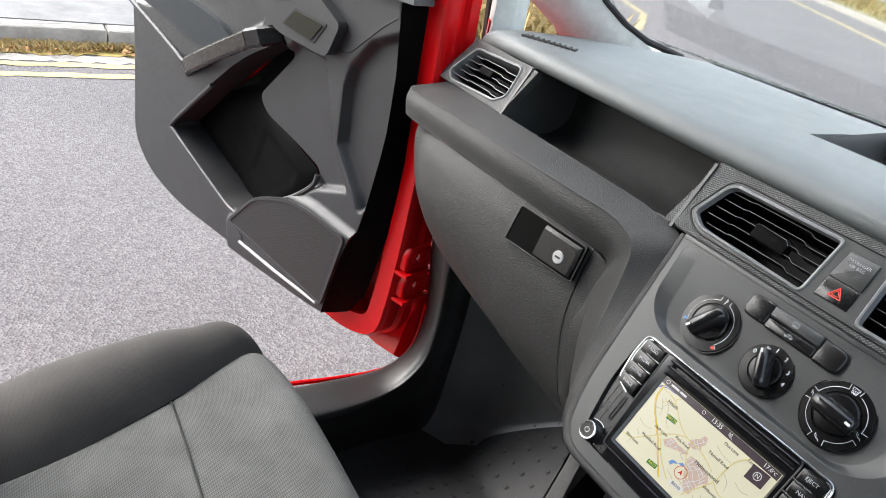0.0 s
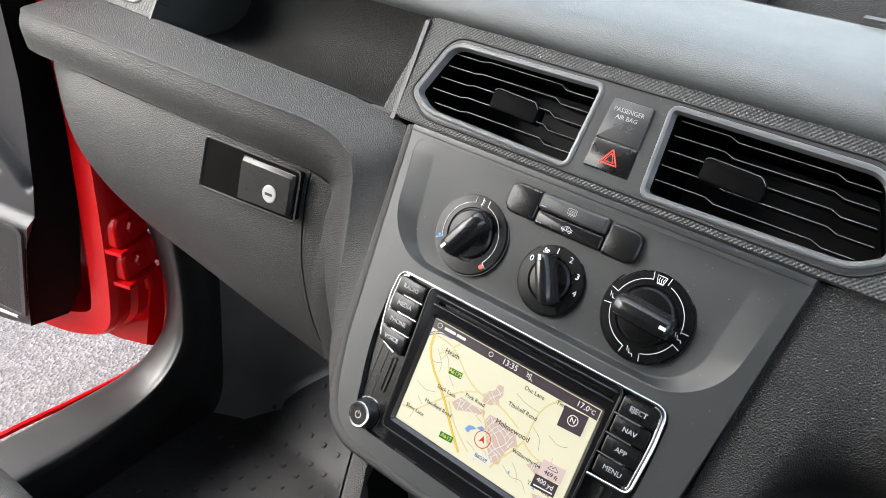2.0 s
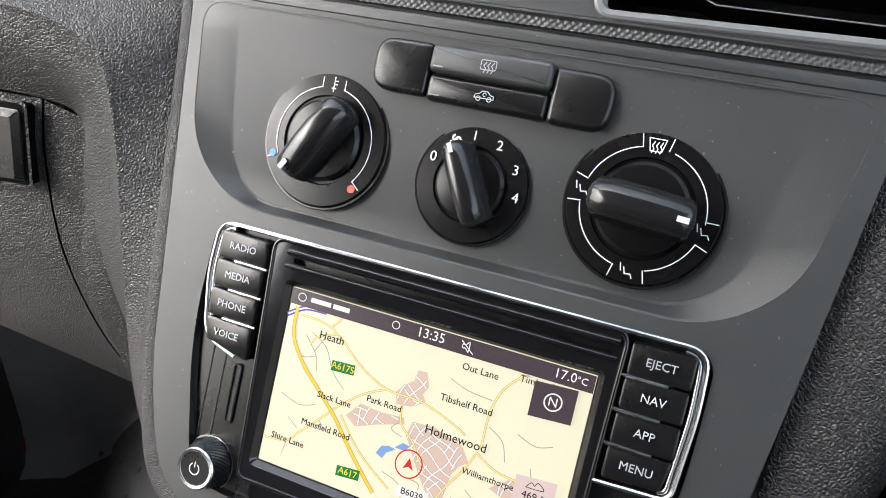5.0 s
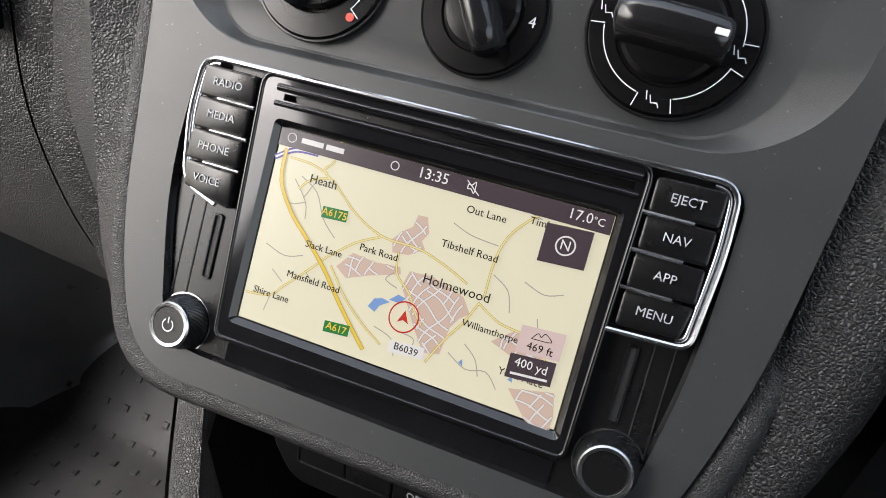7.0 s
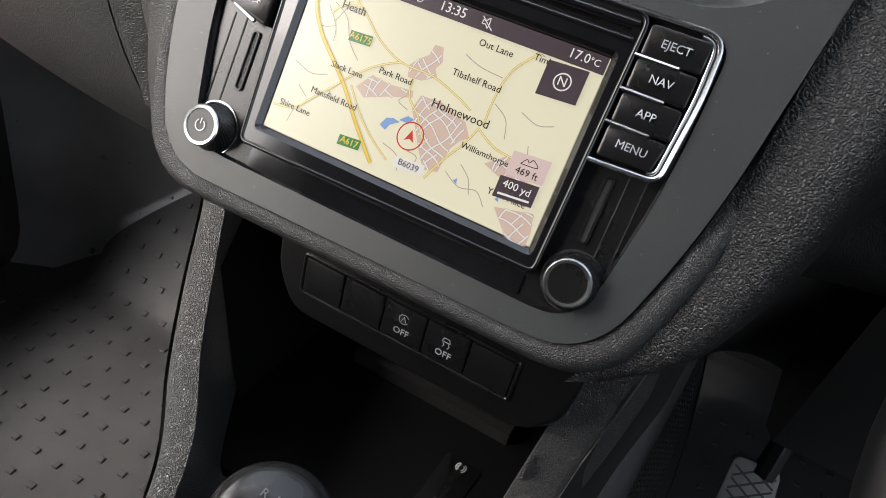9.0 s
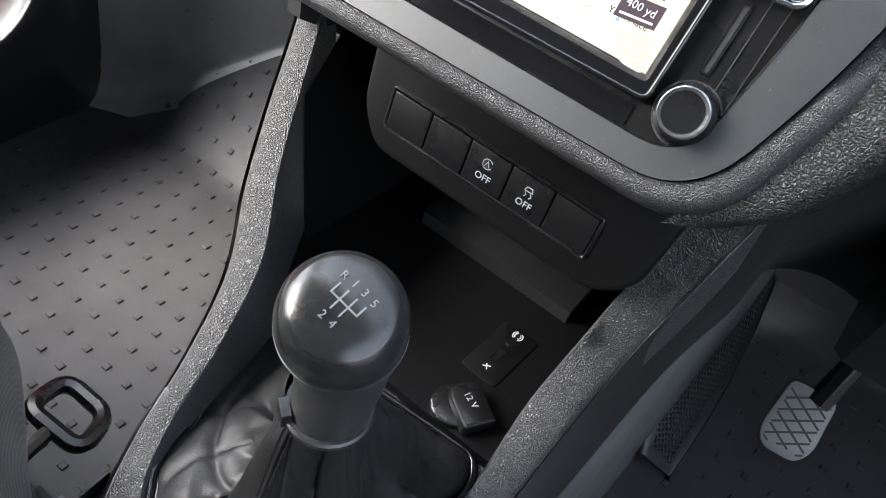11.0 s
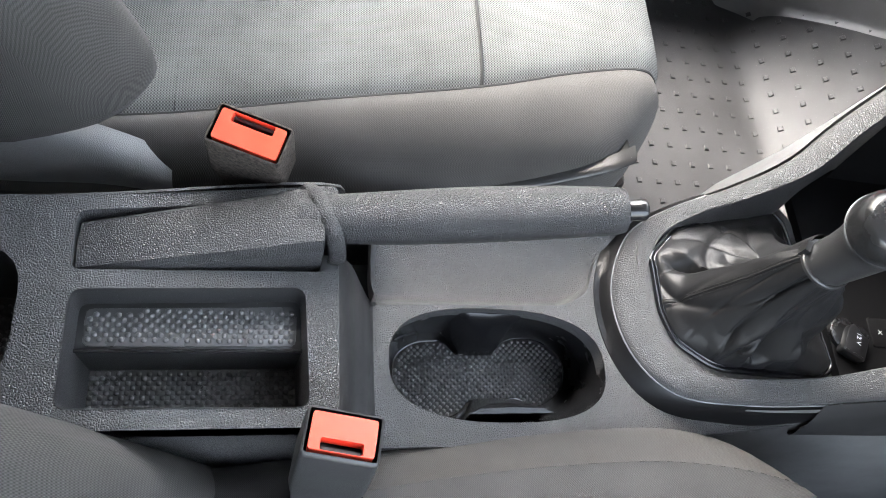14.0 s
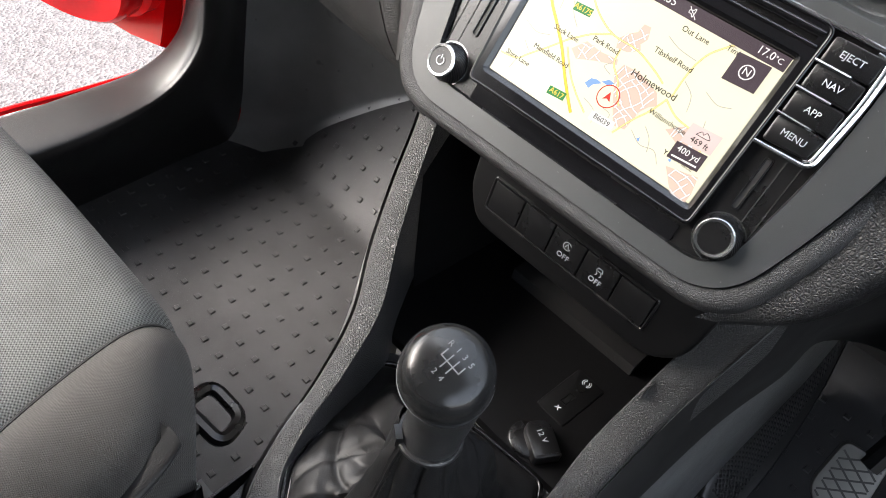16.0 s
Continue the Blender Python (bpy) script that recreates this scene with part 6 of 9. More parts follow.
# cubby in front of the lever, its shade put into the colour
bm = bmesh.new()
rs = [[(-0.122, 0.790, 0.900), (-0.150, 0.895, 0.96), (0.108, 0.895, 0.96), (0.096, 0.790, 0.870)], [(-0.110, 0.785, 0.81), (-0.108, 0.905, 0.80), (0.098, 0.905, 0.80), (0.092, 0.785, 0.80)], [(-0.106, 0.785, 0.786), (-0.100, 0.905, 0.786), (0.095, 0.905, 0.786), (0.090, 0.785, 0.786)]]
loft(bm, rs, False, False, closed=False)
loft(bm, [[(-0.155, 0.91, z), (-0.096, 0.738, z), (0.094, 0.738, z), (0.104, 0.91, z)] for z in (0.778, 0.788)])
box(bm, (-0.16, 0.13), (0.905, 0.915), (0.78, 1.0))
part("cubby", bm, CUBBYM, console, "deep cubby with its shade put into black")
bm = bmesh.new()
box(bm, (-0.062, 0.068), (0.862, 0.905), (0.788, 0.800), 0.002)
part("cubby_ledge", bm, BLACKTRIM, console)
# side cheeks that close the gap between rails and stack
for pts in ([(-0.150, 0.80, 0.94), (-0.158, 0.83, 0.92), (-0.145, 0.93, 0.92), (-0.145, 0.93, 1.02), (-0.150, 0.80, 1.0)], [(0.124, 0.838, 0.99), (0.132, 0.845, 0.93), (0.136, 0.93, 0.86), (0.136, 0.93, 1.02), (0.128, 0.838, 1.01)]):
    bm = bmesh.new()
    loft(bm, [[(x, y, z) for x, y, z in pts], [(x * 0.93, y, z) for x, y, z in pts]])
    part("side_cheek", bm, DARKHOLE, console)

# switch row under the radio
SWM = Matrix.Translation((0.004, 0.7965, 0.9235)) @ Matrix.Rotation(radians(90 - 10), 4, "X")
switch = thing("console_switch_row", (0.004, 0.80, 0.905), "black switch panel with five small keys under the radio", "switch panel")
bm = bmesh.new()
pan2 = rounded([(-0.074, -0.030), (0.080, -0.030), (0.099, -0.012), (0.105, 0.048), (-0.090, 0.048), (-0.088, -0.006)], [0.012, 0.012, 0.01, 0.002, 0.002, 0.01], 4)
slab(bm, pan2, -0.035, -0.001, 0.004, SWM, 3)
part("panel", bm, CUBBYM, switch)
bm = bmesh.new()
fo = rounded(rect(-0.0695, 0.0695, -0.0135, 0.0145), 0.003, 3)
ring(bm, fo, inset(fo, 0.0018), -0.003, 0.0006, 0.0006, SWM)
part("key_frame", bm, BLACK, switch)
for i in range(5):
    x0 = -0.0672 + i * 0.0270
    bm = bmesh.new()
    slab(bm, rounded(rect(x0 + 0.0003, x0 + 0.0264, -0.0112, 0.0122), 0.0012, 3), -0.004, 0.0010, 0.0009, SWM)
    k = part("key", bm, BLACK, switch)
    if i in (2, 3):
        words("OFF", 0.0058, GREYPRINT, k, SWM @ Matrix.Translation((x0 + 0.0133, -0.0040, 0.001)))
        if i == 2:
            prints([arc(0.0030, 30, 330, 14, x0 + 0.0133, 0.0045), [(x0 + 0.0119, 0.003), (x0 + 0.0133, 0.0062), (x0 + 0.0147, 0.003)]], k, SWM, GREYPRINT, 0.0005, 0.001)
        else:
            prints([[(x0 + 0.0108, 0.0040), (x0 + 0.0118, 0.0064), (x0 + 0.0150, 0.0064), (x0 + 0.0158, 0.0040), (x0 + 0.0108, 0.0040)], [(x0 + 0.0115, 0.0032), (x0 + 0.0125, 0.0018), (x0 + 0.0115, 0.0004)], [(x0 + 0.0148, 0.0032), (x0 + 0.0158, 0.0018), (x0 + 0.0148, 0.0004)]], k, SWM, GREYPRINT, 0.0005, 0.001)
# sockets on the cubby floor
sock = thing("power_socket", (0.056, 0.755, 0.789), "black twelve volt socket with a hinged cap", "socket")
bm = bmesh.new()
lathe(bm, [(0.0145, 0), (0.0145, 0.004), (0.013, 0.005)], 28, Matrix.Translation((0.051, 0.752, 0.788)))
part("collar", bm, BLACK, sock)
SO = Matrix.Translation((0.058, 0.757, 0.794)) @ Matrix.Rotation(radians(-32), 4, "Z")
bm = bmesh.new()
slab(bm, rounded(rect(-0.014, 0.017, -0.011, 0.011), [0.011, 0.003, 0.003, 0.011], 5), -0.004, 0.005, 0.0025, SO)
cap = part("cap", bm, BLACK, sock)
words("12 V", 0.0062, GREYPRINT, cap, SO @ Matrix.Translation((0.0, 0, 0.005)) @ Matrix.Rotation(radians(10), 4, "Z"))
usb = thing("media_socket", (0.05, 0.807, 0.789), "small black panel with usb and audio sockets", "socket")
UM = Matrix.Translation((0.0495, 0.8075, 0.7862)) @ Matrix.Rotation(radians(-3), 4, "Z")
bm = bmesh.new()
slab(bm, rounded(rect(-0.0135, 0.0135, -0.026, 0.026), 0.003, 4), -0.004, 0.003, 0.0012, UM)
part("panel", bm, CUBBYM, usb)
bm = bmesh.new()
ring(bm, rect(-0.003, 0.003, -0.010, 0.002), rect(-0.0018, 0.0018, -0.0088, 0.0008), 0.003, 0.0034, 0, UM)
part("usb_port", bm, CHROME, usb)
bm = bmesh.new()
lathe(bm, [(0.0034, 0.003), (0.0034, 0.0036), (0.002, 0.0036)], 20, UM @ Matrix.Translation((0.0, 0.0115, 0)))
part("audio_port", bm, CHROME, usb)
prints([[(-0.002, -0.0175), (0.002, -0.0145)], [(-0.001, -0.0145), (0.0015, -0.0182)]], usb, UM, WHITE, 0.0007, 0.0031, "usb_symbol")
prints([arc(0.0022, -60, 60, 6, 0.0, 0.019), arc(0.0036, -60, 60, 6, 0.0, 0.019), arc(0.0022, 120, 240, 6, 0.0, 0.019), arc(0.0036, 120, 240, 6, 0.0, 0.019)], usb, UM, WHITE, 0.0007, 0.0031, "audio_symbol")

# gear lever
BOOT = [(-0.019, 0.5865), (0.030, 0.5855), (0.056, 0.594), (0.078, 0.625), (0.0865, 0.722), (0.077, 0.737), (-0.058, 0.7245), (-0.0715, 0.7115), (-0.045, 0.613)]
base = rounded(BOOT, [0.006, 0.008, 0.009, 0.012, 0.008, 0.006, 0.006, 0.006, 0.007], 6)
RINGZ = 0.7795
gear = thing("gear_lever", (0.03, 0.65, 0.785), "black gear lever with a crumpled leather boot and six-speed knob", "gear lever")
bm = bmesh.new()
holed(bm, inset(base, -0.014), [inset(base, 0.0005)], RINGZ - 0.014, RINGZ)
part("boot_plate", bm, CONSOLE, gear, "grained plate round the boot", smooth=25)
bm = bmesh.new()
for d, r in ((-0.0022, 0.0022), (0.0014, 0.0014)):
    q = [(x, y, RINGZ + 0.0016) for x, y in inset(base, d)]
    tube(bm, q + [q[0]], r, 8)
part("boot_ring", bm, GLOSS, gear, "polished black ring", smooth=60)
bm = bmesh.new()
q = [(x, y, RINGZ + 0.0030) for x, y in inset(base, -0.0026)]
n_q = len(q)
tube(bm, [q[(n_q - 6 + k) % n_q] for k in range(8)], 0.0012, 6)
tube(bm, [Vector(q[-7]).lerp(Vector(q[-8]), 0.15 + 0.4 * k) for k in range(3)], 0.0012, 6)
part("bright_edge", bm, CHROME, gear, "satin metal strip on the ring", smooth=60)
AXIS, HEAD = Vector((0.033, 0.648)), Vector((0.0345, 0.6460, 0.958))
# boot folds, row by row from the ring to the neck: angle, distance from the axis, height
FOLDS_LOW = ((-139, 0.063, 0.797), (-130, 0.056, 0.7865), (-122, 0.052, 0.799), (-98, 0.050, 0.803), (-50, 0.0445, 0.797), (-14, 0.046, 0.801), (8, 0.043, 0.790), (32, 0.056, 0.801), (48, 0.062, 0.793), (63, 0.066, 0.797), (85, 0.060, 0.790),
             (110, 0.070, 0.800), (128, 0.075, 0.789), (145, 0.086, 0.801), (160, 0.076, 0.793), (190, 0.068, 0.795), (221, 0.063, 0.797))
FOLDS_MID = ((-139, 0.050, 0.800), (-131, 0.0410, 0.787), (-123, 0.041, 0.832), (-98, 0.033, 0.850), (-72, 0.034, 0.836), (-45, 0.037, 0.812), (-14, 0.045, 0.814), (8, 0.031, 0.797), (32, 0.056, 0.816), (48, 0.043, 0.818), (63, 0.055, 0.834), (82, 0.042, 0.800),
             (110, 0.050, 0.838), (128, 0.053, 0.802), (145, 0.064, 0.820), (158, 0.053, 0.803), (168, 0.054, 0.812), (190, 0.050, 0.802), (221, 0.050, 0.800))
FOLDS_HIGH = ((-139, 0.031, 0.822), (-130, 0.030, 0.806), (-121, 0.029, 0.872), (-98, 0.0235, 0.886), (-72, 0.0245, 0.872), (-45, 0.027, 0.846), (-14, 0.030, 0.846), (8, 0.027, 0.834), (32, 0.033, 0.852), (63, 0.046, 0.860), (80, 0.025, 0.832),
              (110, 0.030, 0.874), (128, 0.031, 0.832), (145, 0.036, 0.862), (158, 0.032, 0.822), (168, 0.033, 0.836), (190, 0.031, 0.818), (221, 0.031, 0.822))
NB = 240


def reach(a):
    """How far the ring lies from the lever's axis in the direction a."""
    d = Vector((math.cos(a), math.sin(a)))
    best = 0.0
    inner = inset(base, 0.0005)
    for p, q in zip(inner, inner[1:] + inner[:1]):
        p, e = Vector(p) - AXIS, Vector(q) - Vector(p)
        den = d.x * e.y - d.y * e.x
        if abs(den) > 1e-12:
            k, u = (p.x * e.y - p.y * e.x) / den, (p.x * d.y - p.y * d.x) / den
            if -1e-6 <= u <= 1 + 1e-6:
                best = max(best, k)
    return best


lines = []
for k in range(NB):
    deg = -139 + 360 * k / NB
    a, R, rc = radians(deg), reach(radians(deg)), 0.0182
    rows3 = [[lerp([(f[0], f[c]) for f in tab], deg) for c in (1, 2)] for tab in (FOLDS_LOW, FOLDS_MID, FOLDS_HIGH)]
    (r1, z1), (r2, z2), (r3, z3) = [(min(r, R * 0.93), z) for r, z in rows3]
    prof = curve([(R, RINGZ + 0.001, 0), (R * 0.965, RINGZ + 0.0060, 0), (r1, z1, 0), (r2, z2, 0), (r3, z3, 0), (rc * 1.10, 0.897, 0), (rc, 0.905, 0)], 9)
    ln = []
    for i, p in enumerate(prof):
        q = Vector((AXIS.x + p.x * math.cos(a), AXIS.y + p.x * math.sin(a), p.y))
        env = math.sin(math.pi * i / (len(prof) - 1)) ** 0.7
        pl = 0.6 * (1 - abs(math.sin(3 * a + 70 * p.x + 1.3))) ** 4 + 0.5 * (1 - abs(math.sin(5 * a - 80 * p.x + 0.4))) ** 5
        q -= Vector((math.cos(a), math.sin(a), 0.9)) * env * 0.0068 * pl * (0.6 + noise.noise(q * 30.0 + Vector((5, 1, 2))))
        q += Vector((math.cos(a), math.sin(a), 0.8)) * env * (0.0011 * abs(noise.noise(q * 60.0 + Vector((3.1, 0, 7.7)))) + 0.0003 * noise.noise(q * 170.0))
        ln.append(q)
    lines.append(ln)
bm = bmesh.new()
loft(bm, [[ln[i] for ln in lines] for i in range(len(lines[0]))], False, False)
part("leather_boot", bm, LEATHER, gear, "crumpled black leather boot", smooth=80)
ks = round((-98 + 139) / 360 * NB)
seam = [p + Vector((0, 0, 0.0004)) for p in lines[ks]]
bm = bmesh.new()
for side in (-0.0022, 0.0022):
    for i in range(3, len(seam) - 4):
        tube(bm, [seam[i] + Vector((side, 0, 0)), seam[i].lerp(seam[i + 1], 0.7) + Vector((side, 0, 0))], 0.00042, 5)
part("boot_stitching", bm, LEATHER, gear, kind="stuff")
bm = bmesh.new()
tube(bm, [p + Vector((0, 0, -0.0006)) for p in seam[1:-3]], 0.0008, 6)
part("boot_seam", bm, LEATHER, gear)
KTILT = Vector((0.22, -0.35, 1.0)).normalized()
KM = Matrix.Translation(HEAD) @ Vector((0, 0, 1)).rotation_difference(KTILT).to_matrix().to_4x4()
KBOT = Vector((0.0365, 0.6440, 0.903))
bm = bmesh.new()
rings = []
for r, u in ((0.0160, 1.06), (0.0168, 1.02), (0.0170, 0.90), (0.0176, 0.72), (0.0188, 0.50), (0.0208, 0.28), (0.0228, 0.14), (0.0240, 0.09), (0.0242, 0.078)):
    up = KTILT.lerp((HEAD - KBOT).normalized(), min(1.0, u * 1.3)).normalized()
    c = HEAD + (KBOT - HEAD) * u + Vector((0.0010, 0.0030, 0)) * math.sin(math.pi * min(u, 1))
    ex = Vector((1, 0, 0)) - up * up.x
    ex.normalize()
    ey = up.cross(ex)
    rings.append([c + (ex * math.cos(2 * math.pi * k / 56) + ey * math.sin(2 * math.pi * k / 56)) * r for k in range(56)])
loft(bm, rings)
knob = part("knob_body", bm, BLACKTRIM, gear, "black tapered knob neck", smooth=50)
bm = bmesh.new()
lathe(bm, [(0.0240, -0.0050), (0.0247, -0.0044), (0.0249, -0.001), (0.0246, 0.004), (0.0236, 0.0098), (0.0218, 0.0150), (0.0192, 0.0182), (0.0182, 0.0188), (0.0140, 0.0206), (0.0090, 0.0217), (0.0035, 0.0222)], 56, KM)
disc = part("knob_cap", bm, CAPM, gear, "smooth black knob top with a gear diagram", smooth=60)
GT = KM @ Matrix.Translation((0, 0, 0.0216)) @ Matrix.Rotation(radians(-2), 4, "Z")
prints([[(-0.0062, 0.0042), (-0.0062, 0.0)], [(-0.0022, 0.0042), (-0.0022, -0.0042)], [(0.0019, 0.0042), (0.0019, -0.0042)], [(0.0060, 0.0042), (0.0060, 0.0)], [(-0.0062, 0), (0.0060, 0)]], disc, GT, CAPPRINT, 0.0007, 0.0006, "gear_diagram")
for s_, x, y in (("R", -0.0072, 0.0072), ("1", -0.0024, 0.0076), ("3", 0.0022, 0.0076), ("5", 0.0070, 0.0072), ("2", -0.0025, -0.0076), ("4", 0.0022, -0.0076)):
    words(s_, 0.0044, CAPPRINT, disc, GT @ Matrix.Translation((x, y, 0.0006)), "numeral", 0.0)
bm = bmesh.new()
ringp = [KM @ Vector((0.0247 * math.cos(2 * math.pi * k / 56), 0.0247 * math.sin(2 * math.pi * k / 56), -0.0050)) for k in range(57)]
tube(bm, ringp, 0.0006, 6)
part("rim_line", bm, RINGM, disc, "thin pale joint round the knob", smooth=60)
bm = bmesh.new()
lathe(bm, [(0.0178, -0.0030), (0.0189, -0.0020), (0.0191, 0.0006), (0.0182, 0.0016)], 32, Matrix.Translation(KBOT))
part("reverse_collar", bm, BLACKTRIM, gear, "glossy ring under the knob")
bm = bmesh.new()
box(bm, (-0.0045, 0.0045), (-0.0205, -0.0165), (-0.002, 0.006), 0.0014, Matrix.Translation(KBOT) @ Matrix.Rotation(radians(-35), 4, "Z"))
part("reverse_catch", bm, BLACK, knob, "small glossy catch on the neck")

# cup holder deck
CC = Vector((0.0685, 0.4510))
CUP = []
for k in range(72):
    a = 2 * math.pi * k / 72
    ca_, sa_ = math.cos(a), math.sin(a)
    CUP.append((CC.x + 0.0465 * math.copysign(abs(ca_) ** 0.74, ca_) + 0.0030 * sa_, CC.y + 0.0905 * math.copysign(abs(sa_) ** 0.80, sa_)))
DECK = rounded([(0.0215, 0.346), (0.132, 0.346), (0.132, 0.560), (0.125, 0.660), (0.117, 0.755), (0.113, 0.755), (0.106, 0.655), (0.094, 0.590), (0.050, 0.562), (-0.02, 0.566), (-0.062, 0.610), (-0.078, 0.612), (-0.060, 0.572), (-0.028, 0.548), (0.006, 0.535), (0.0175, 0.515)], 0.008, 4)
bm = bmesh.new()
holed(bm, DECK, [CUP], 0.735, 0.7515)
part("cup_deck", bm, CONSOLE, console, "grained deck round the cup holder", smooth=25)
cup = thing("cup_holder", (0.07, 0.455, 0.67), "black double cup holder with a pimpled rubber mat", "cup holder")
FLOORC = rounded([(0.043, 0.377), (0.030, 0.395), (0.028, 0.424), (0.041, 0.435), (0.039, 0.470), (0.026, 0.482), (0.024, 0.514), (0.044, 0.538), (0.074, 0.534), (0.091, 0.508), (0.081, 0.488), (0.083, 0.444), (0.098, 0.430), (0.096, 0.398), (0.073, 0.376)],
                 [0.014, 0.014, 0.012, 0.003, 0.003, 0.014, 0.016, 0.018, 0.018, 0.012, 0.003, 0.003, 0.012, 0.016, 0.014], 5)
FAR = rounded([(0.030, 0.372), (0.020, 0.400), (0.021, 0.450), (0.018, 0.510), (0.040, 0.545), (0.080, 0.540), (0.100, 0.510), (0.103, 0.450), (0.104, 0.395), (0.080, 0.370)], 0.02, 5)


def ring_at(pts, n):
    """n points at even steps along a closed outline."""
    P = [Vector(p) for p in pts]
    ls = [(P[(i + 1) % len(P)] - P[i]).length for i in range(len(P))]
    tot, res = sum(ls), []
    for k in range(n):
        d = tot * k / n
        i = 0
        while d > ls[i] and i < len(ls) - 1:
            d -= ls[i]
            i += 1
        res.append(P[i].lerp(P[(i + 1) % len(P)], d / max(ls[i], 1e-9)))
    return res


NC = 96


def align(pa, pb):
    """Turn the second ring so that it starts at the same side as the first."""
    k = min(range(len(pb)), key=lambda i: (pb[i] - pa[0]).length)
    res = pb[k:] + pb[:k]
    if (res[5] - pa[5]).length > (res[-5] - pa[5]).length:
        res = [res[0]] + res[1:][::-1]
    return res


BOWLM = plain("bowl_black", (0.006, 0.006, 0.0065), 0.26, 0.0, 0.35)
ca = ring_at(CUP, NC)
cb = align(ca, ring_at(FAR, NC))
bm = bmesh.new()
rs = [[(*p.lerp(CC, -0.02), 0.7505) for p in ca], [(*p.lerp(CC, 0.004), 0.7514) for p in ca]] + [[(*(p.lerp(q, s_)), z) for p, q in zip(ca, cb)] for s_, z in ((0.05, 0.7490), (0.10, 0.742), (0.5, 0.715), (0.95, 0.690), (1.0, 0.676))]
loft(bm, rs, False, True)
part("bowl", bm, BOWLM, cup, "smooth black bowl", smooth=60)
bm = bmesh.new()
slab(bm, FLOORC, 0.674, 0.6795, 0.0008)
part("mat", bm, DARKHOLE, cup, "pimpled rubber mat")
bm = bmesh.new()
q = [(x, y, 0.6798) for x, y in FLOORC]
tube(bm, q + [q[0]], 0.0011, 6)
part("mat_rim", bm, GLOSS2, cup, "raised rim of the mat")


def pips(outline, z, parent, pitch=0.0046):
    """Small raised pips in diagonal rows over a mat."""
    bm = bmesh.new()
    xs, ys = [p[0] for p in outline], [p[1] for p in outline]
    n = int(0.3 / pitch)
    for i in range(-n, n):
        for j in range(-n, n):
            x = (min(xs) + max(xs)) / 2 + (i - j) * pitch * 0.7071
            y = (min(ys) + max(ys)) / 2 + (i + j) * pitch * 0.7071
            if within(x, y, outline):
                hexa = [(math.cos(radians(60 * q)), math.sin(radians(60 * q))) for q in range(6)]
                levels = [[bm.verts.new((x + r * dx, y + r * dy, z + h)) for dx, dy in hexa] for r, h in ((pitch * 0.46, -0.0002), (pitch * 0.38, 0.0009), (pitch * 0.20, 0.0014))]
                for lo, hi in zip(levels, levels[1:]):
                    for q in range(6):
                        bm.faces.new((lo[q], lo[(q + 1) % 6], hi[(q + 1) % 6], hi[q]))
                bm.faces.new(levels[-1])
    return part("pip_relief", bm, PIPM, parent, kind="stuff", smooth=75)


TABM = plain("tab_black", (0.006, 0.006, 0.0065), 0.24, 0.0, 0.30)
PIPM = plain("mat_rubber", (0.060, 0.060, 0.0605), 0.28, 0.0, 0.7)
pips(inset(FLOORC, 0.002), 0.6795, cup, 0.0042)
for x, y, d in ((0.022, 0.452, 1), (0.1015, 0.462, -1)):
    bm = bmesh.new()
    rs = []
    for s_, z, h in ((0.0, 0.7400, 0.021), (0.0030, 0.7380, 0.021), (0.0055, 0.7330, 0.0205), (0.0080, 0.7250, 0.020), (0.0120, 0.7120, 0.0195), (0.0165, 0.6980, 0.0185), (0.0190, 0.6850, 0.018), (0.0190, 0.6790, 0.018)):
        rs.append([(x - d * 0.004, y - h * 1.7, z - 0.001), (x + d * (s_ * 0.45), y - h * 1.25, z - 0.0005), (x + d * s_, y - h * 0.86, z), (x + d * (s_ + 0.0008), y, z), (x + d * s_, y + h * 0.86, z), (x + d * (s_ * 0.45), y + h * 1.25, z - 0.0005), (x - d * 0.004, y + h * 1.7, z - 0.001)])
    loft(bm, rs)
    part("spring_tab", bm, TABM, cup, "glossy black spring tab", smooth=40)
# well beside the hand brake
bm = bmesh.new()
grid(bm, [[(0.0225, y, 0.7514), (0.0190, y, 0.7490), (0.0130, y, 0.7400), (0.002, y, 0.7350), (-0.014, y, 0.7375), (-0.034, y, 0.7480), (-0.055, y, 0.765)] for y in (0.353, 0.41, 0.46, 0.500)]
     + [[(0.0180, 0.514, 0.7514), (0.0150, 0.514, 0.7490), (0.0095, 0.514, 0.7405), (-0.001, 0.517, 0.7370), (-0.016, 0.522, 0.7390), (-0.035, 0.530, 0.7490), (-0.056, 0.545, 0.765)],
        [(0.0060, 0.5350, 0.7514), (0.0035, 0.5345, 0.7500), (-0.002, 0.5340, 0.7450), (-0.010, 0.5360, 0.7440), (-0.021, 0.5420, 0.7460), (-0.038, 0.553, 0.7540), (-0.058, 0.568, 0.767)],
        [(-0.004, 0.5420, 0.7514), (-0.008, 0.5440, 0.7510), (-0.014, 0.5460, 0.7505), (-0.021, 0.5490, 0.7505), (-0.030, 0.5530, 0.7510), (-0.045, 0.566, 0.7580), (-0.060, 0.585, 0.769)]], 5, 5)
part("brake_well", bm, CONSOLE, console, "grained hollow beside the hand brake", smooth=60)
bm = bmesh.new()
grid(bm, [[(0.0225, y, 0.7512 + d), (0.0130, y, 0.7402 + d), (0.002, y, 0.7352 + d), (-0.014, y, 0.7377 + d), (-0.034, y, 0.7482 + d), (-0.050, y, 0.762 + d)] for y, d in ((0.3535, 0.0), (0.3490, 0.002), (0.3465, 0.008), (0.3455, 0.03))], 3, 4)
part("well_end", bm, BLACKTRIM, console, smooth=60)
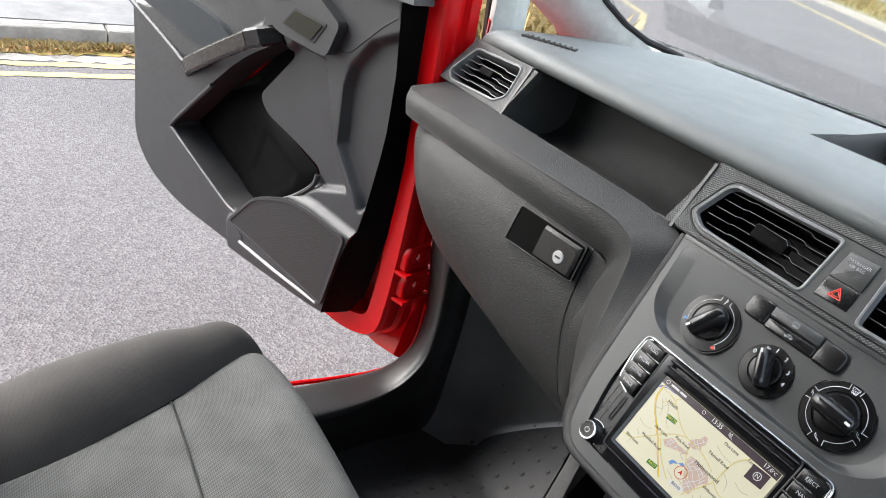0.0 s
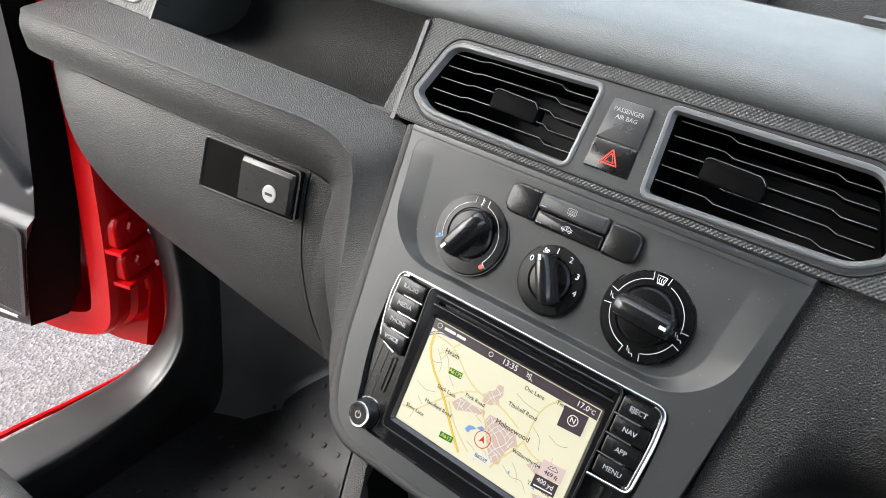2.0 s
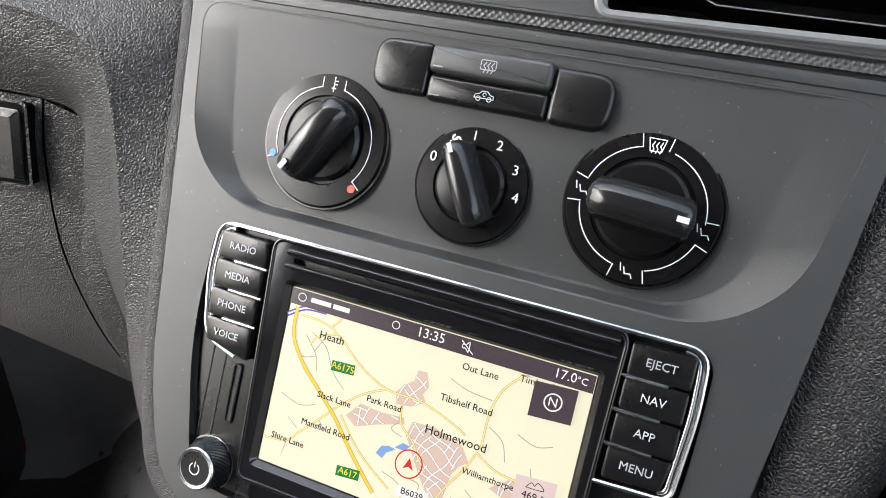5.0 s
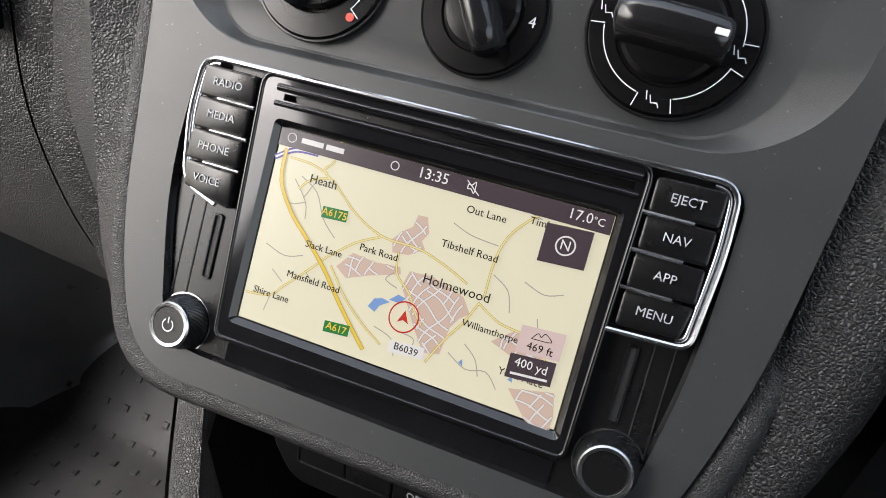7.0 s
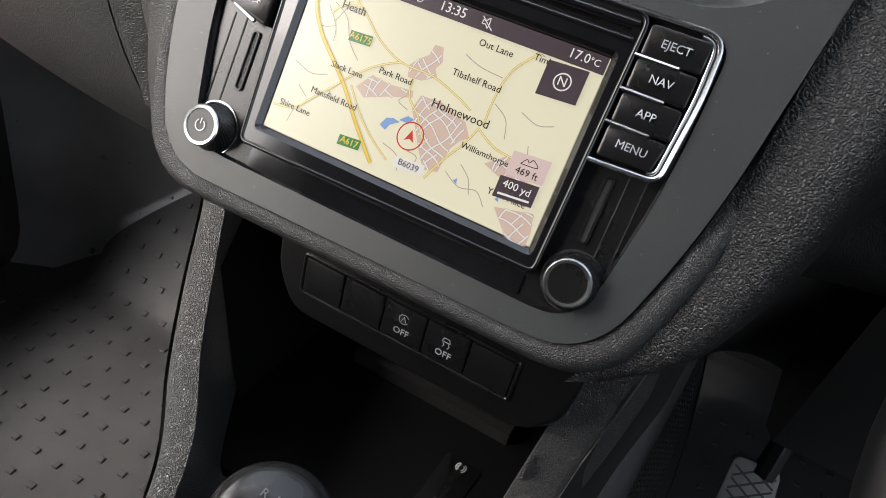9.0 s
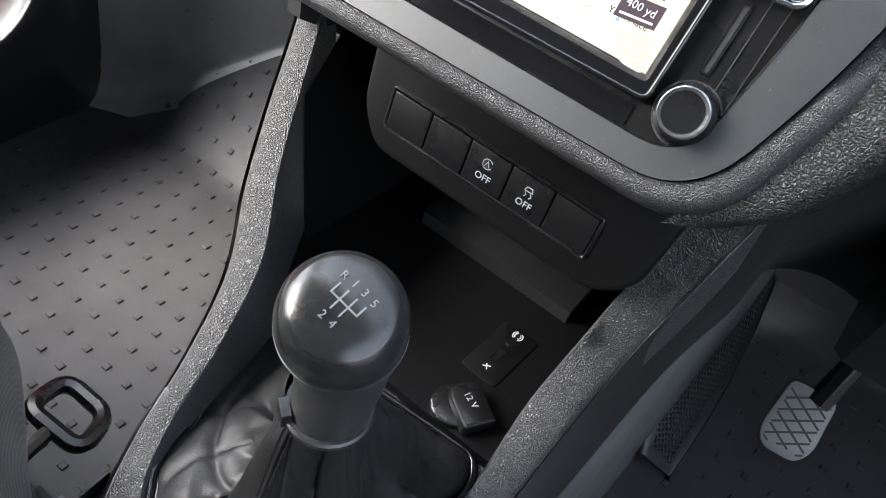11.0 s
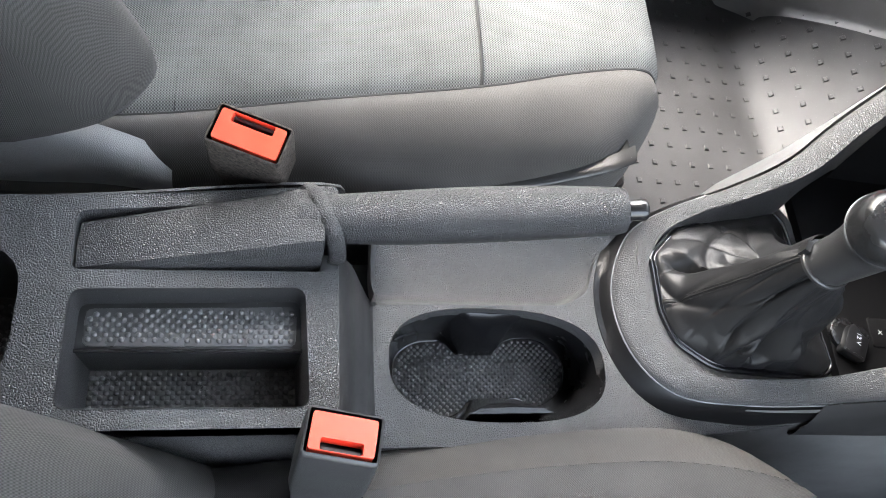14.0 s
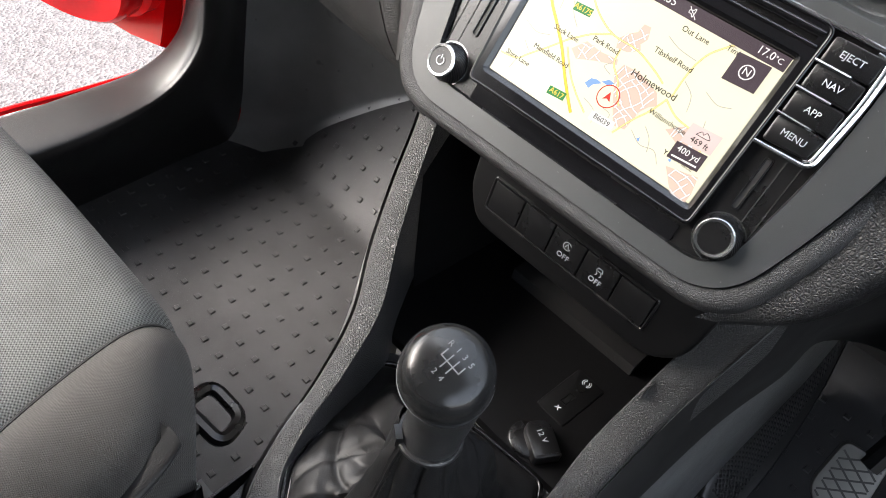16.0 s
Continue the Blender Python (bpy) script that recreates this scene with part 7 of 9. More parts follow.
# step up to the tray and the rear console top
TRAY = rounded([(0.047, 0.150), (0.120, 0.150), (0.120, 0.294), (0.042, 0.290)], 0.008, 4)
BRK = rounded([(-0.006, 0.148), (0.034, 0.148), (0.030, 0.312), (-0.024, 0.312)], 0.006, 3)
RCUP = rounded([(0.02, -0.02), (0.11, -0.02), (0.11, 0.122), (0.02, 0.122)], 0.03, 5)
bm = bmesh.new()
holed(bm, rounded([(-0.004, -0.05), (0.132, -0.05), (0.132, 0.312), (-0.035, 0.312), (-0.014, 0.13)], [0.01, 0.01, 0.006, 0.006, 0.02], 4), [TRAY, BRK, RCUP], 0.815, 0.8400)
part("rear_top", bm, CONSOLE, console, "grained rear top of the console", smooth=25)
bm = bmesh.new()
grid(bm, [[(x, 0.300, 0.8398), (x, 0.3115, 0.8385), (x, 0.322, 0.826), (x, 0.334, 0.790), (x, 0.345, 0.757), (x, 0.352, 0.7495)] for x in (0.0185, 0.06, 0.10, 0.1315)], 3, 5)
part("step_face", bm, BLACKTRIM, console, "smooth step below the tray", smooth=60)
bm = bmesh.new()
loft(bm, [[(x, y, 0.8405) for x, y in TRAY], [(x, y, 0.838) for x, y in inset(TRAY, 0.001)], [(x, y, 0.768) for x, y in inset(TRAY, 0.004)]], False, False)
traything = thing("storage_tray", (0.08, 0.22, 0.78), "black two-level storage tray with dimpled mats", "tray")
part("tray_wall", bm, BLACKTRIM, traything)
bm = bmesh.new()
slab(bm, [(0.079, 0.148), (0.124, 0.148), (0.124, 0.294), (0.0775, 0.294)], 0.757, 0.772, 0)
part("lower_mat", bm, PIPM, traything, "dimpled lower mat")
pips([(0.0815, 0.153), (0.1165, 0.153), (0.1165, 0.288), (0.0805, 0.288)], 0.772, traything)
bm = bmesh.new()
slab(bm, [(0.042, 0.148), (0.080, 0.148), (0.0785, 0.294), (0.036, 0.294)], 0.765, 0.8175, 0.001)
part("upper_shelf", bm, BLACKTRIM, traything)
bm = bmesh.new()
slab(bm, rounded([(0.052, 0.156), (0.0765, 0.156), (0.0755, 0.286), (0.048, 0.286)], 0.005, 3), 0.8170, 0.8188, 0.0004)
part("upper_mat", bm, PIPM, traything, "dimpled upper mat")
pips([(0.0535, 0.158), (0.0750, 0.158), (0.0740, 0.284), (0.0500, 0.284)], 0.8188, traything)
bm = bmesh.new()
tube(bm, [(0.0795, 0.152, 0.8185), (0.0785, 0.291, 0.8185)], 0.0013, 6)
part("shelf_edge", bm, GLOSS2, traything)
bm = bmesh.new()
loft(bm, [[(x, y, 0.8402) for x, y in RCUP], [(x, y, 0.76) for x, y in inset(RCUP, 0.006)]], False, True)
part("rear_cup", bm, BLACKTRIM, console, "round rear cup recess")
pips(inset(RCUP, 0.010), 0.760, console, 0.0042)
# console side walls down to the floor
bm = bmesh.new()
lw = [(-0.005, -0.05, 0.8385), (-0.015, 0.13, 0.8385), (-0.036, 0.30, 0.8385), (-0.058, 0.352, 0.770), (-0.066, 0.60, 0.770)]
grid(bm, [[(x, y, z), (x - 0.004, y, z - 0.006), (x - 0.008, y, z - 0.05), (x - 0.012, y, 0.46)] for x, y, z in lw], 5, 3)
part("side_wall", bm, CONSOLE, console, smooth=60)
for x, s in ((0.132, 1),):
    bm = bmesh.new()
    loft(bm, [[(x, -0.05, z0), (x, 0.30, z0), (x, 0.352, z1), (x, 0.60, z1), (x + s * 0.012, 0.60, 0.46), (x + s * 0.012, -0.05, 0.46)] for z0, z1 in ((0.8385, 0.748),)] + [[(x - s * 0.01, -0.05, 0.83), (x - s * 0.01, 0.30, 0.83), (x - s * 0.01, 0.352, 0.74), (x - s * 0.01, 0.60, 0.74), (x - s * 0.01, 0.60, 0.46), (x - s * 0.01, -0.05, 0.46)]])
    part("side_wall", bm, CONSOLE, console)
bm = bmesh.new()
box(bm, (-0.05, 0.12), (-0.05, 0.6), (0.44, 0.66), 0)
part("core", bm, DARKHOLE, console)

# hand brake
hb = thing("hand_brake", (-0.005, 0.33, 0.80), "black grained hand brake lever, lowered", "hand brake")
bm = bmesh.new()
secs = []
for y, zt, w in ((0.150, 0.836, 0.019), (0.20, 0.846, 0.020), (0.25, 0.856, 0.0215), (0.288, 0.8665, 0.023), (0.300, 0.868, 0.0235)):
    cx = 0.016 - (y - 0.15) * 0.10
    secs.append([(cx - w, y, 0.815), (cx - w, y, zt - 0.006), (cx - w * 0.8, y, zt - 0.001), (cx, y, zt + 0.002), (cx + w * 0.8, y, zt - 0.001), (cx + w, y, zt - 0.007), (cx + w * 1.05, y, 0.815)])
loft(bm, secs)
part("lever_cover", bm, HBGRIP, hb, "grained lever cover", smooth=40)
bm = bmesh.new()
rings = []
for k in range(25):
    an = radians(-30 + 240 * k / 24)
    c = Vector((-0.001 + 0.0245 * math.cos(an), 0.300 + 0.010 * math.cos(an), 0.8465 + 0.0235 * math.sin(an)))
    o = Vector((math.cos(an), 0, math.sin(an)))
    rings.append([c + o * 0.0026 * math.cos(2 * math.pi * q / 10) + Vector((0, 1, 0.12)) * 0.0060 * math.sin(2 * math.pi * q / 10) for q in range(10)])
loft(bm, rings)
part("cover_mouth", bm, HBGRIP, hb, "rounded mouth of the lever cover", smooth=60)
hbp = curve([(-0.001, 0.286, 0.853), (-0.002, 0.34, 0.860), (-0.004, 0.40, 0.8685), (-0.004, 0.46, 0.880), (-0.003, 0.502, 0.8895)], 6)
bm = bmesh.new()
rings = []
for i, p in enumerate(hbp):
    u = i / (len(hbp) - 1)
    w, h = 0.0150 + 0.0035 * math.sin(math.pi * min(1, u * 1.05)) + 0.0015 * u, 0.0155 + 0.0035 * math.sin(math.pi * u)
    if u > 0.97:
        w, h = w * 0.93, h * 0.93
    rings.append([(p.x + w * math.cos(2 * math.pi * k / 20), p.y - 0.18 * h * math.sin(2 * math.pi * k / 20), p.z + h * math.sin(2 * math.pi * k / 20)) for k in range(20)])
loft(bm, rings)
part("grip", bm, HBGRIP, hb, "leather-grained grip", smooth=50)
bm = bmesh.new()
lathe(bm, [(0.0075, -0.01), (0.0075, 0.010), (0.0078, 0.0105), (0.0078, 0.0145), (0.0066, 0.016)], 24, Matrix.Translation((-0.003, 0.502, 0.8895)) @ Vector((0, 0, 1)).rotation_difference(Vector((0.0, 1, 0.2))).to_matrix().to_4x4())
part("release_button", bm, KNOBM, hb, "dark satin push button")


# ---- seats ----
def seat_rows(xs, zline, ys, front):
    """Rows of points across a cushion; xs are (x, dz) from side to side."""
    rows = [[(x, y, zline(y) + dz) for x, dz in xs] for y in ys]
    for y, dz in front:
        rows.append([(x + (0.02 if k == 0 else -0.02 if k == len(xs) - 1 else 0) * (1 if dz < -0.05 else 0), y - 0.012 * (abs(k - len(xs) / 2) / (len(xs) / 2)) ** 3, zline(ys[-1]) + dz + z * max(0.0, 1 + dz * 8)) for k, (x, z) in enumerate(xs)])
    return rows


pseat = thing("passenger_seat", (-0.34, 0.30, 0.46), "grey cloth passenger seat with darker side bolsters", "seat", "front seats")
zl = lambda y: 0.772 + (y - 0.193) * 0.176
PX = [(-0.615, -0.135), (-0.622, -0.06), (-0.612, 0.003), (-0.585, 0.025), (-0.545, 0.030), (-0.510, 0.019), (-0.488, 0.002), (-0.47, 0.004), (-0.40, 0.004), (-0.32, 0.002), (-0.24, 0.003), (-0.17, 0.003), (-0.150, 0.0), (-0.132, 0.004), (-0.110, -0.004), (-0.092, -0.024), (-0.086, -0.055), (-0.088, -0.085), (-0.105, -0.115)]
PY = [-0.02, 0.08, 0.19, 0.31, 0.437, 0.52, 0.575]
rows = seat_rows(PX, zl, PY, [(0.600, -0.012), (0.613, -0.042), (0.602, -0.09), (0.565, -0.15)])


SEAM = [(-0.02, -0.445), (0.24, -0.452), (0.329, -0.470), (0.422, -0.501), (0.50, -0.532), (0.58, -0.553), (0.62, -0.555)]
INNER = [(0.0, -0.125), (0.2, -0.131), (0.313, -0.143), (0.434, -0.153), (0.526, -0.167), (0.62, -0.172)]
DROP = [(-0.63, 0.100), (-0.60, 0.054), (-0.545, 0.022), (-0.46, 0.008), (-0.36, 0.003), (-0.20, 0.003), (-0.15, 0.010), (-0.11, 0.030), (-0.08, 0.050)]


def shaped(rows):
    """Round the front corners in plan and splay the seam towards the front."""
    out = []
    for r in rows:
        q = []
        for k, (x, y, z) in enumerate(r):
            s = lerp(SEAM, y)
            if k <= 6:
                x = -0.622 + (x + 0.622) * (s + 0.622) / 0.134
            elif k <= 12:
                i = lerp(INNER, y)
                x = i + (x + 0.150) * (s - i) / -0.338
            elif k <= 16:
                i = lerp(INNER, y)
                x = -0.086 + (x + 0.086) * (i + 0.086) / -0.064
            g = max(0.0, min(1.0, (y - 0.42) / 0.15))
            q.append((x, y - g * lerp(DROP, x), z))
        out.append(q)
    return out


LIFT = [(0.05, 0.0), (0.24, 0.012), (0.31, 0.030), (0.38, 0.034), (0.455, 0.024), (0.52, 0.008), (0.58, 0.0)]
rows = [[(x, y, z + lerp(LIFT, y) * (0.3, 0.6, 0.95, 1.0, 0.8, 0.35, 0.0)[k] if k < 7 else z) for k, (x, y, z) in enumerate(r)] for r in rows]
rows = shaped(rows)


def dip(rows, cols, depth=0.004):
    out = []
    for r in rows:
        q = [r[c] for c in cols]
        q[0] = (q[0][0], q[0][1], q[0][2] - depth)
        q[-1] = (q[-1][0], q[-1][1], q[-1][2] - depth)
        out.append(q)
    return out


bm = bmesh.new()
grid(bm, dip(rows, range(0, 7)), 4, 4)
part("outer_bolster", bm, BOLSTER, pseat, "dark grey cloth side bolster", smooth=80)
sel = dip(rows, range(6, 13))
back = sel[:5]
back[-1] = [(x, y - 0.0003, z - 0.003) for x, y, z in back[-1]]
frontp = sel[4:]
frontp[0] = [(x, y + 0.0003, z - 0.003) for x, y, z in frontp[0]]
bm = bmesh.new()
grid(bm, back, 5, 4)
part("centre_cloth", bm, INSERT, pseat, "light grey ribbed cloth", smooth=80)
bm = bmesh.new()
grid(bm, frontp, 5, 4)
part("front_cloth", bm, INSERT, pseat, "light grey ribbed cloth", smooth=80)
bm = bmesh.new()
grid(bm, dip(rows, range(12, 17), 0.003), 4, 4)
part("inner_bolster", bm, BOLSTER, pseat, "dark grey cloth side bolster", smooth=80)
bm = bmesh.new()
grid(bm, dip(rows, range(16, 19), 0.002), 4, 4)
part("lower_side", bm, BOLSTER, pseat, "dark grey lower cloth", smooth=80)
# seams sewn across the cushion and along its side
HINGEM = grain_plastic("grey_hinge_plastic", (0.17, 0.172, 0.174), 0.40, 760, 0.00026, 0.9, 0.5)
SEAMM = plain("seam_thread", (0.010, 0.0095, 0.009), 0.8)
for row in (2, 4):
    bm = bmesh.new()
    tube(bm, [p + Vector((0, 0, -0.0016)) for p in curve(sel[row], 5)], 0.0016, 6)
    part("cross_seam", bm, SEAMM, pseat, "sunk seam")
bm = bmesh.new()
tube(bm, curve([Vector(r[12]) + Vector((0, 0, -0.0030)) for r in rows[:9]], 5), 0.0014, 6)
part("side_seam", bm, SEAMM, pseat, "sunk seam")
# base and rail
bm = bmesh.new()
grid(bm, [[(-0.094, y, z + 0.004), (-0.084, y, z + 0.004), (-0.080, y, z + 0.001), (-0.081, y, z - 0.003), (-0.088, y, z - 0.005), (-0.115, y, z - 0.006)] for y, z in ((-0.05, 0.690), (0.10, 0.700), (0.25, 0.713), (0.36, 0.732), (0.463, 0.764), (0.535, 0.806), (0.556, 0.830))], 5, 4)
part("side_valance", bm, BLACKTRIM, pseat, "black plastic seat valance", smooth=70)
bm = bmesh.new()
box(bm, (-0.60, -0.10), (-0.05, 0.56), (0.44, 0.70), 0.02)
part("seat_box", bm, DARKHOLE, pseat)
bm = bmesh.new()
box(bm, (-0.166, -0.142), (0.40, 0.602), (0.560, 0.584), 0.003)
part("seat_rail", bm, RINGM, pseat, "bright metal end of the seat rail")
bm = bmesh.new()
box(bm, (-0.162, -0.140), (0.545, 0.590), (0.586, 0.626), 0.003)
part("rail_bracket", bm, BLACK, pseat, "black rail bracket")
bm = bmesh.new()
pb = [[(x, 0.165 + y - (z - 0.76) * 0.36, z) for x, y, u in ((-0.60, -0.12, -1), (-0.615, -0.03, -0.9), (-0.585, 0.05, -0.8), (-0.53, 0.045, -0.6), (-0.48, -0.01, -0.4), (-0.34, -0.02, 0), (-0.20, -0.01, 0.4), (-0.155, 0.03, 0.6), (-0.115, 0.045, 0.8), (-0.075, 0.0, 0.9), (-0.075, -0.12, 1))] for z in (0.800, 0.835, 0.92, 1.05, 1.20, 1.35)]
pb[0] = [(x, y - 0.06, z) for x, y, z in pb[0]]
grid(bm, pb, 4, 4)
part("backrest", bm, BOLSTER, pseat, "dark grey cloth backrest", smooth=80)
bm = bmesh.new()
grid(bm, [[(-0.115, -0.06, 0.790), (-0.092, -0.06, 0.785), (-0.084, -0.06, 0.755), (-0.09, -0.06, 0.71)], [(-0.108, 0.06, 0.790), (-0.088, 0.06, 0.785), (-0.082, 0.06, 0.745), (-0.09, 0.06, 0.71)], [(-0.105, 0.13, 0.788), (-0.088, 0.13, 0.782), (-0.082, 0.13, 0.755), (-0.09, 0.13, 0.71)], [(-0.105, 0.19, 0.752), (-0.088, 0.19, 0.746), (-0.082, 0.19, 0.730), (-0.09, 0.19, 0.70)]], 5, 4)
part("hinge_cover", bm, HINGEM, pseat, "pale grey plastic hinge cover", smooth=70)
# release loop at the seat front
loop = thing("seat_release_handle", (-0.18, 0.615, 0.65), "black plastic loop handle in front of the seat", "handle")
bm = bmesh.new()
lp = rounded([(-0.205, 0.613), (-0.212, 0.648), (-0.165, 0.650), (-0.150, 0.618)], 0.014, 6)
tube(bm, [(x, y, 0.655 - (y - 0.61) * 0.3) for x, y in lp] + [(lp[0][0], lp[0][1], 0.655 - (lp[0][1] - 0.61) * 0.3)], 0.0068, 8)
part("loop", bm, BLACK, loop)
bm = bmesh.new()
tube(bm, [(-0.178, 0.614, 0.653), (-0.165, 0.56, 0.66)], 0.006, 8)
part("rod", bm, BLACK, loop)

dseat = thing("driver_seat", (0.38, 0.35, 0.46), "dark grey cloth driver's seat", "seat", "front seats")
zd = lambda y: 0.742 + (y - 0.3) * 0.06
DX = [(0.118, -0.16), (0.110, -0.09), (0.112, -0.035), (0.124, 0.0), (0.150, 0.020), (0.185, 0.018), (0.22, 0.0), (0.30, -0.01), (0.40, -0.012), (0.50, -0.005), (0.56, 0.015), (0.62, 0.0), (0.64, -0.1)]
DY = [0.0, 0.12, 0.26, 0.40, 0.52, 0.60]
drows = [[(x + (0.0 if k > 4 else lerp([(0.0, 0.035), (0.26, 0.022), (0.40, 0.006), (0.52, 0.0), (0.6, 0.004)], y)), y, zd(y) + dz) for k, (x, dz) in enumerate(DX)] for y in DY]
for y, add, dz in ((0.660, 0.020, -0.006), (0.705, 0.045, -0.03), (0.725, 0.065, -0.09), (0.715, 0.07, -0.16)):
    drows.append([(x + (add if k < 5 else add * 0.4 if k < 7 else 0), y + (0.0 if k < 4 else 0.02 if k < 6 else 0.035), zd(0.6) + dz + z * (1.0 if dz > -0.05 else 0.4)) for k, (x, z) in enumerate(DX)])
bm = bmesh.new()
grid(bm, dip(drows, range(0, 5), 0.002), 4, 4)
part("side_panel", bm, BOLSTER, dseat, "dark grey cloth side", smooth=80)
bm = bmesh.new()
grid(bm, [[r[c] for c in range(4, 7)] for r in drows], 4, 4)
part("inner_bolster", bm, BOLSTER, dseat, "dark grey cloth bolster", smooth=80)
bm = bmesh.new()
grid(bm, dip(drows, range(6, 13)), 4, 4)
part("centre_cloth", bm, INSERT, dseat, "light grey ribbed cloth", smooth=80)
bm = bmesh.new()
st_ = [Vector(r[4]) for r in drows[:8]]
cs = curve(st_, 14)
for a, b in zip(cs[:-1:2], cs[1::2]):
    tube(bm, [a + Vector((0, 0, 0.0004)), a.lerp(b, 0.8) + Vector((0, 0, 0.0004))], 0.0006, 4)
part("seam_stitching", bm, BOLSTER, dseat, kind="stuff")
bm = bmesh.new()
box(bm, (0.15, 0.60), (0.0, 0.66), (0.44, 0.62), 0.02)
part("seat_box", bm, DARKHOLE, dseat)
bm = bmesh.new()
db_ = [[(x, y + 0.0 - (z - 0.76) * 0.40, z) for x, y in ((0.16, 0.02), (0.128, 0.10), (0.125, 0.18), (0.145, 0.225), (0.175, 0.232), (0.215, 0.20), (0.25, 0.165), (0.38, 0.15), (0.52, 0.18), (0.58, 0.22), (0.63, 0.12))] for z in (0.70, 0.80, 0.92, 1.06, 1.20, 1.35)]
grid(bm, db_, 4, 4)
part("backrest", bm, BOLSTER, dseat, "dark grey cloth backrest", smooth=80)


def buckle(face, down, nm, lab, sleeve, flip=1):
    """A seat belt buckle: orange-red release face in a black body on a stalk. face: four corners; down: foot of the stalk."""
    b = thing(nm, down, lab, "seat belt buckle", "seat belt buckles")
    f = [Vector(p) for p in face]
    c = sum(f, Vector()) / 4
    ex = ((f[1] + f[2]) / 2 - (f[0] + f[3]) / 2).normalized()
    nz = (c - Vector(down)).normalized()
    ey = nz.cross(ex).normalized()
    nz = ex.cross(ey).normalized()
    w = ((f[1] + f[2]) / 2 - (f[0] + f[3]) / 2).length / 2
    h = ((f[0] + f[1]) / 2 - (f[2] + f[3]) / 2).length / 2
    m = Matrix((ex, ey, nz)).transposed().to_4x4()
    m.translation = c
    bm = bmesh.new()
    o = rounded(rect(-w - 0.003, w + 0.003, -h - 0.003, h + 0.003), 0.004, 4)
    rs = [[(x, y, z) for x, y in inset(o, d)] for d, z in ((0.002, 0.0015), (0.0005, 0.0008), (0, -0.004), (-0.001, -0.05), (0.004, -0.085), (0.010, -0.12))]
    loft(bm, rs, False, True, xf=m)
    part("body", bm, sleeve, b, "fabric covered buckle body" if sleeve is FUZZ else "black plastic buckle body", smooth=60)
    slot = rounded(rect(-w * 0.62, w * 0.62, min(h * 0.30 * flip, h * 0.90 * flip), max(h * 0.30 * flip, h * 0.90 * flip)), 0.0015, 3)
    bm = bmesh.new()
    holed(bm, rounded(rect(-w + 0.001, w - 0.001, -h + 0.001, h - 0.001), 0.002, 3), [slot], -0.006, 0.0022, m)
    part("release_face", bm, BUCKLE, b, "orange-red release button", smooth=20)
    bm = bmesh.new()
    box(bm, (-w * 0.66, w * 0.66), (min(0, h * 0.85 * flip), max(0, h * 0.85 * flip)), (-0.016, -0.012), 0, m)
    part("slot", bm, DARKHOLE, b)
    bm = bmesh.new()
    slab(bm, rounded(rect(-w * 0.6, w * 0.6, h * (0.62 if flip > 0 else -0.80), h * (0.80 if flip > 0 else -0.62)), 0.001, 2), -0.010, -0.002, 0, m)
    part("slot_lip", bm, DARKHOLE, b)
    return b


buckle([(-0.069, 0.230, 0.875), (-0.053, 0.273, 0.875), (-0.030, 0.271, 0.875), (-0.045, 0.228, 0.875)], (-0.078, 0.236, 0.752), "seat_belt_buckle", "orange-red seat belt buckle in a brown fabric sleeve", FUZZ)
buckle([(0.152, 0.290, 0.875), (0.159, 0.329, 0.875), (0.135, 0.330, 0.875), (0.127, 0.291, 0.875)], (0.150, 0.250, 0.790), "seat_belt_buckle", "orange-red seat belt buckle in a black plastic body", BLACKTRIM, -1)
# pedal and foot rest on the driver's side
pedal = thing("clutch_pedal", (0.256, 1.03, 0.62), "metal-faced clutch pedal with a diamond pattern", "pedal")
PM = Matrix.Translation((0.257, 1.03, 0.674)) @ Matrix.Rotation(radians(8), 4, "Z") @ Matrix.Rotation(radians(52), 4, "X") @ Matrix.Scale(0.88, 4)
bm = bmesh.new()
padp = rounded([(-0.018, -0.040), (0.018, -0.040), (0.028, -0.022), (0.024, 0.036), (-0.024, 0.036), (-0.028, -0.022)], 0.010, 4)
slab(bm, padp, -0.008, 0.003, 0.003, PM)
part("pad", bm, RUBPAD, pedal, "grey rubber pedal pad")
bm = bmesh.new()
for i in range(-4, 5):
    for s in (1, -1):
        a, b = Vector((-0.03, i * 0.0135 - 0.018 * s)), Vector((0.03, i * 0.0135 + 0.018 * s))
        pts = [a.lerp(b, k / 12) for k in range(13)]
        pts = [p for p in pts if abs(p.y + 0.002) < 0.030 and abs(p.x) < 0.022]
        if len(pts) > 1:
            stroke(bm, [(p.x, p.y) for p in pts], 0.0022, 0.0032, 0, PM)
part("diamond_pattern", bm, DARKHOLE, pedal, kind="stuff", smooth=0)
bm = bmesh.new()
tube(bm, [(0.262, 1.045, 0.69), (0.275, 1.12, 0.80), (0.285, 1.16, 0.95)], 0.011, 8)
part("arm", bm, CUBBYM, pedal)
rest = thing("foot_rest", (0.19, 1.05, 0.48), "black plastic foot rest beside the tunnel", "foot rest")
bm = bmesh.new()
fr = [[(0.174, 1.020, 0.515), (0.192, 1.027, 0.506), (0.211, 1.035, 0.494)], [(0.136, 1.100, 0.574), (0.172, 1.105, 0.566), (0.209, 1.110, 0.536)], [(0.150, 1.180, 0.612), (0.176, 1.185, 0.606), (0.201, 1.190, 0.582)], [(0.165, 1.250, 0.647), (0.177, 1.250, 0.645), (0.186, 1.250, 0.630)]]
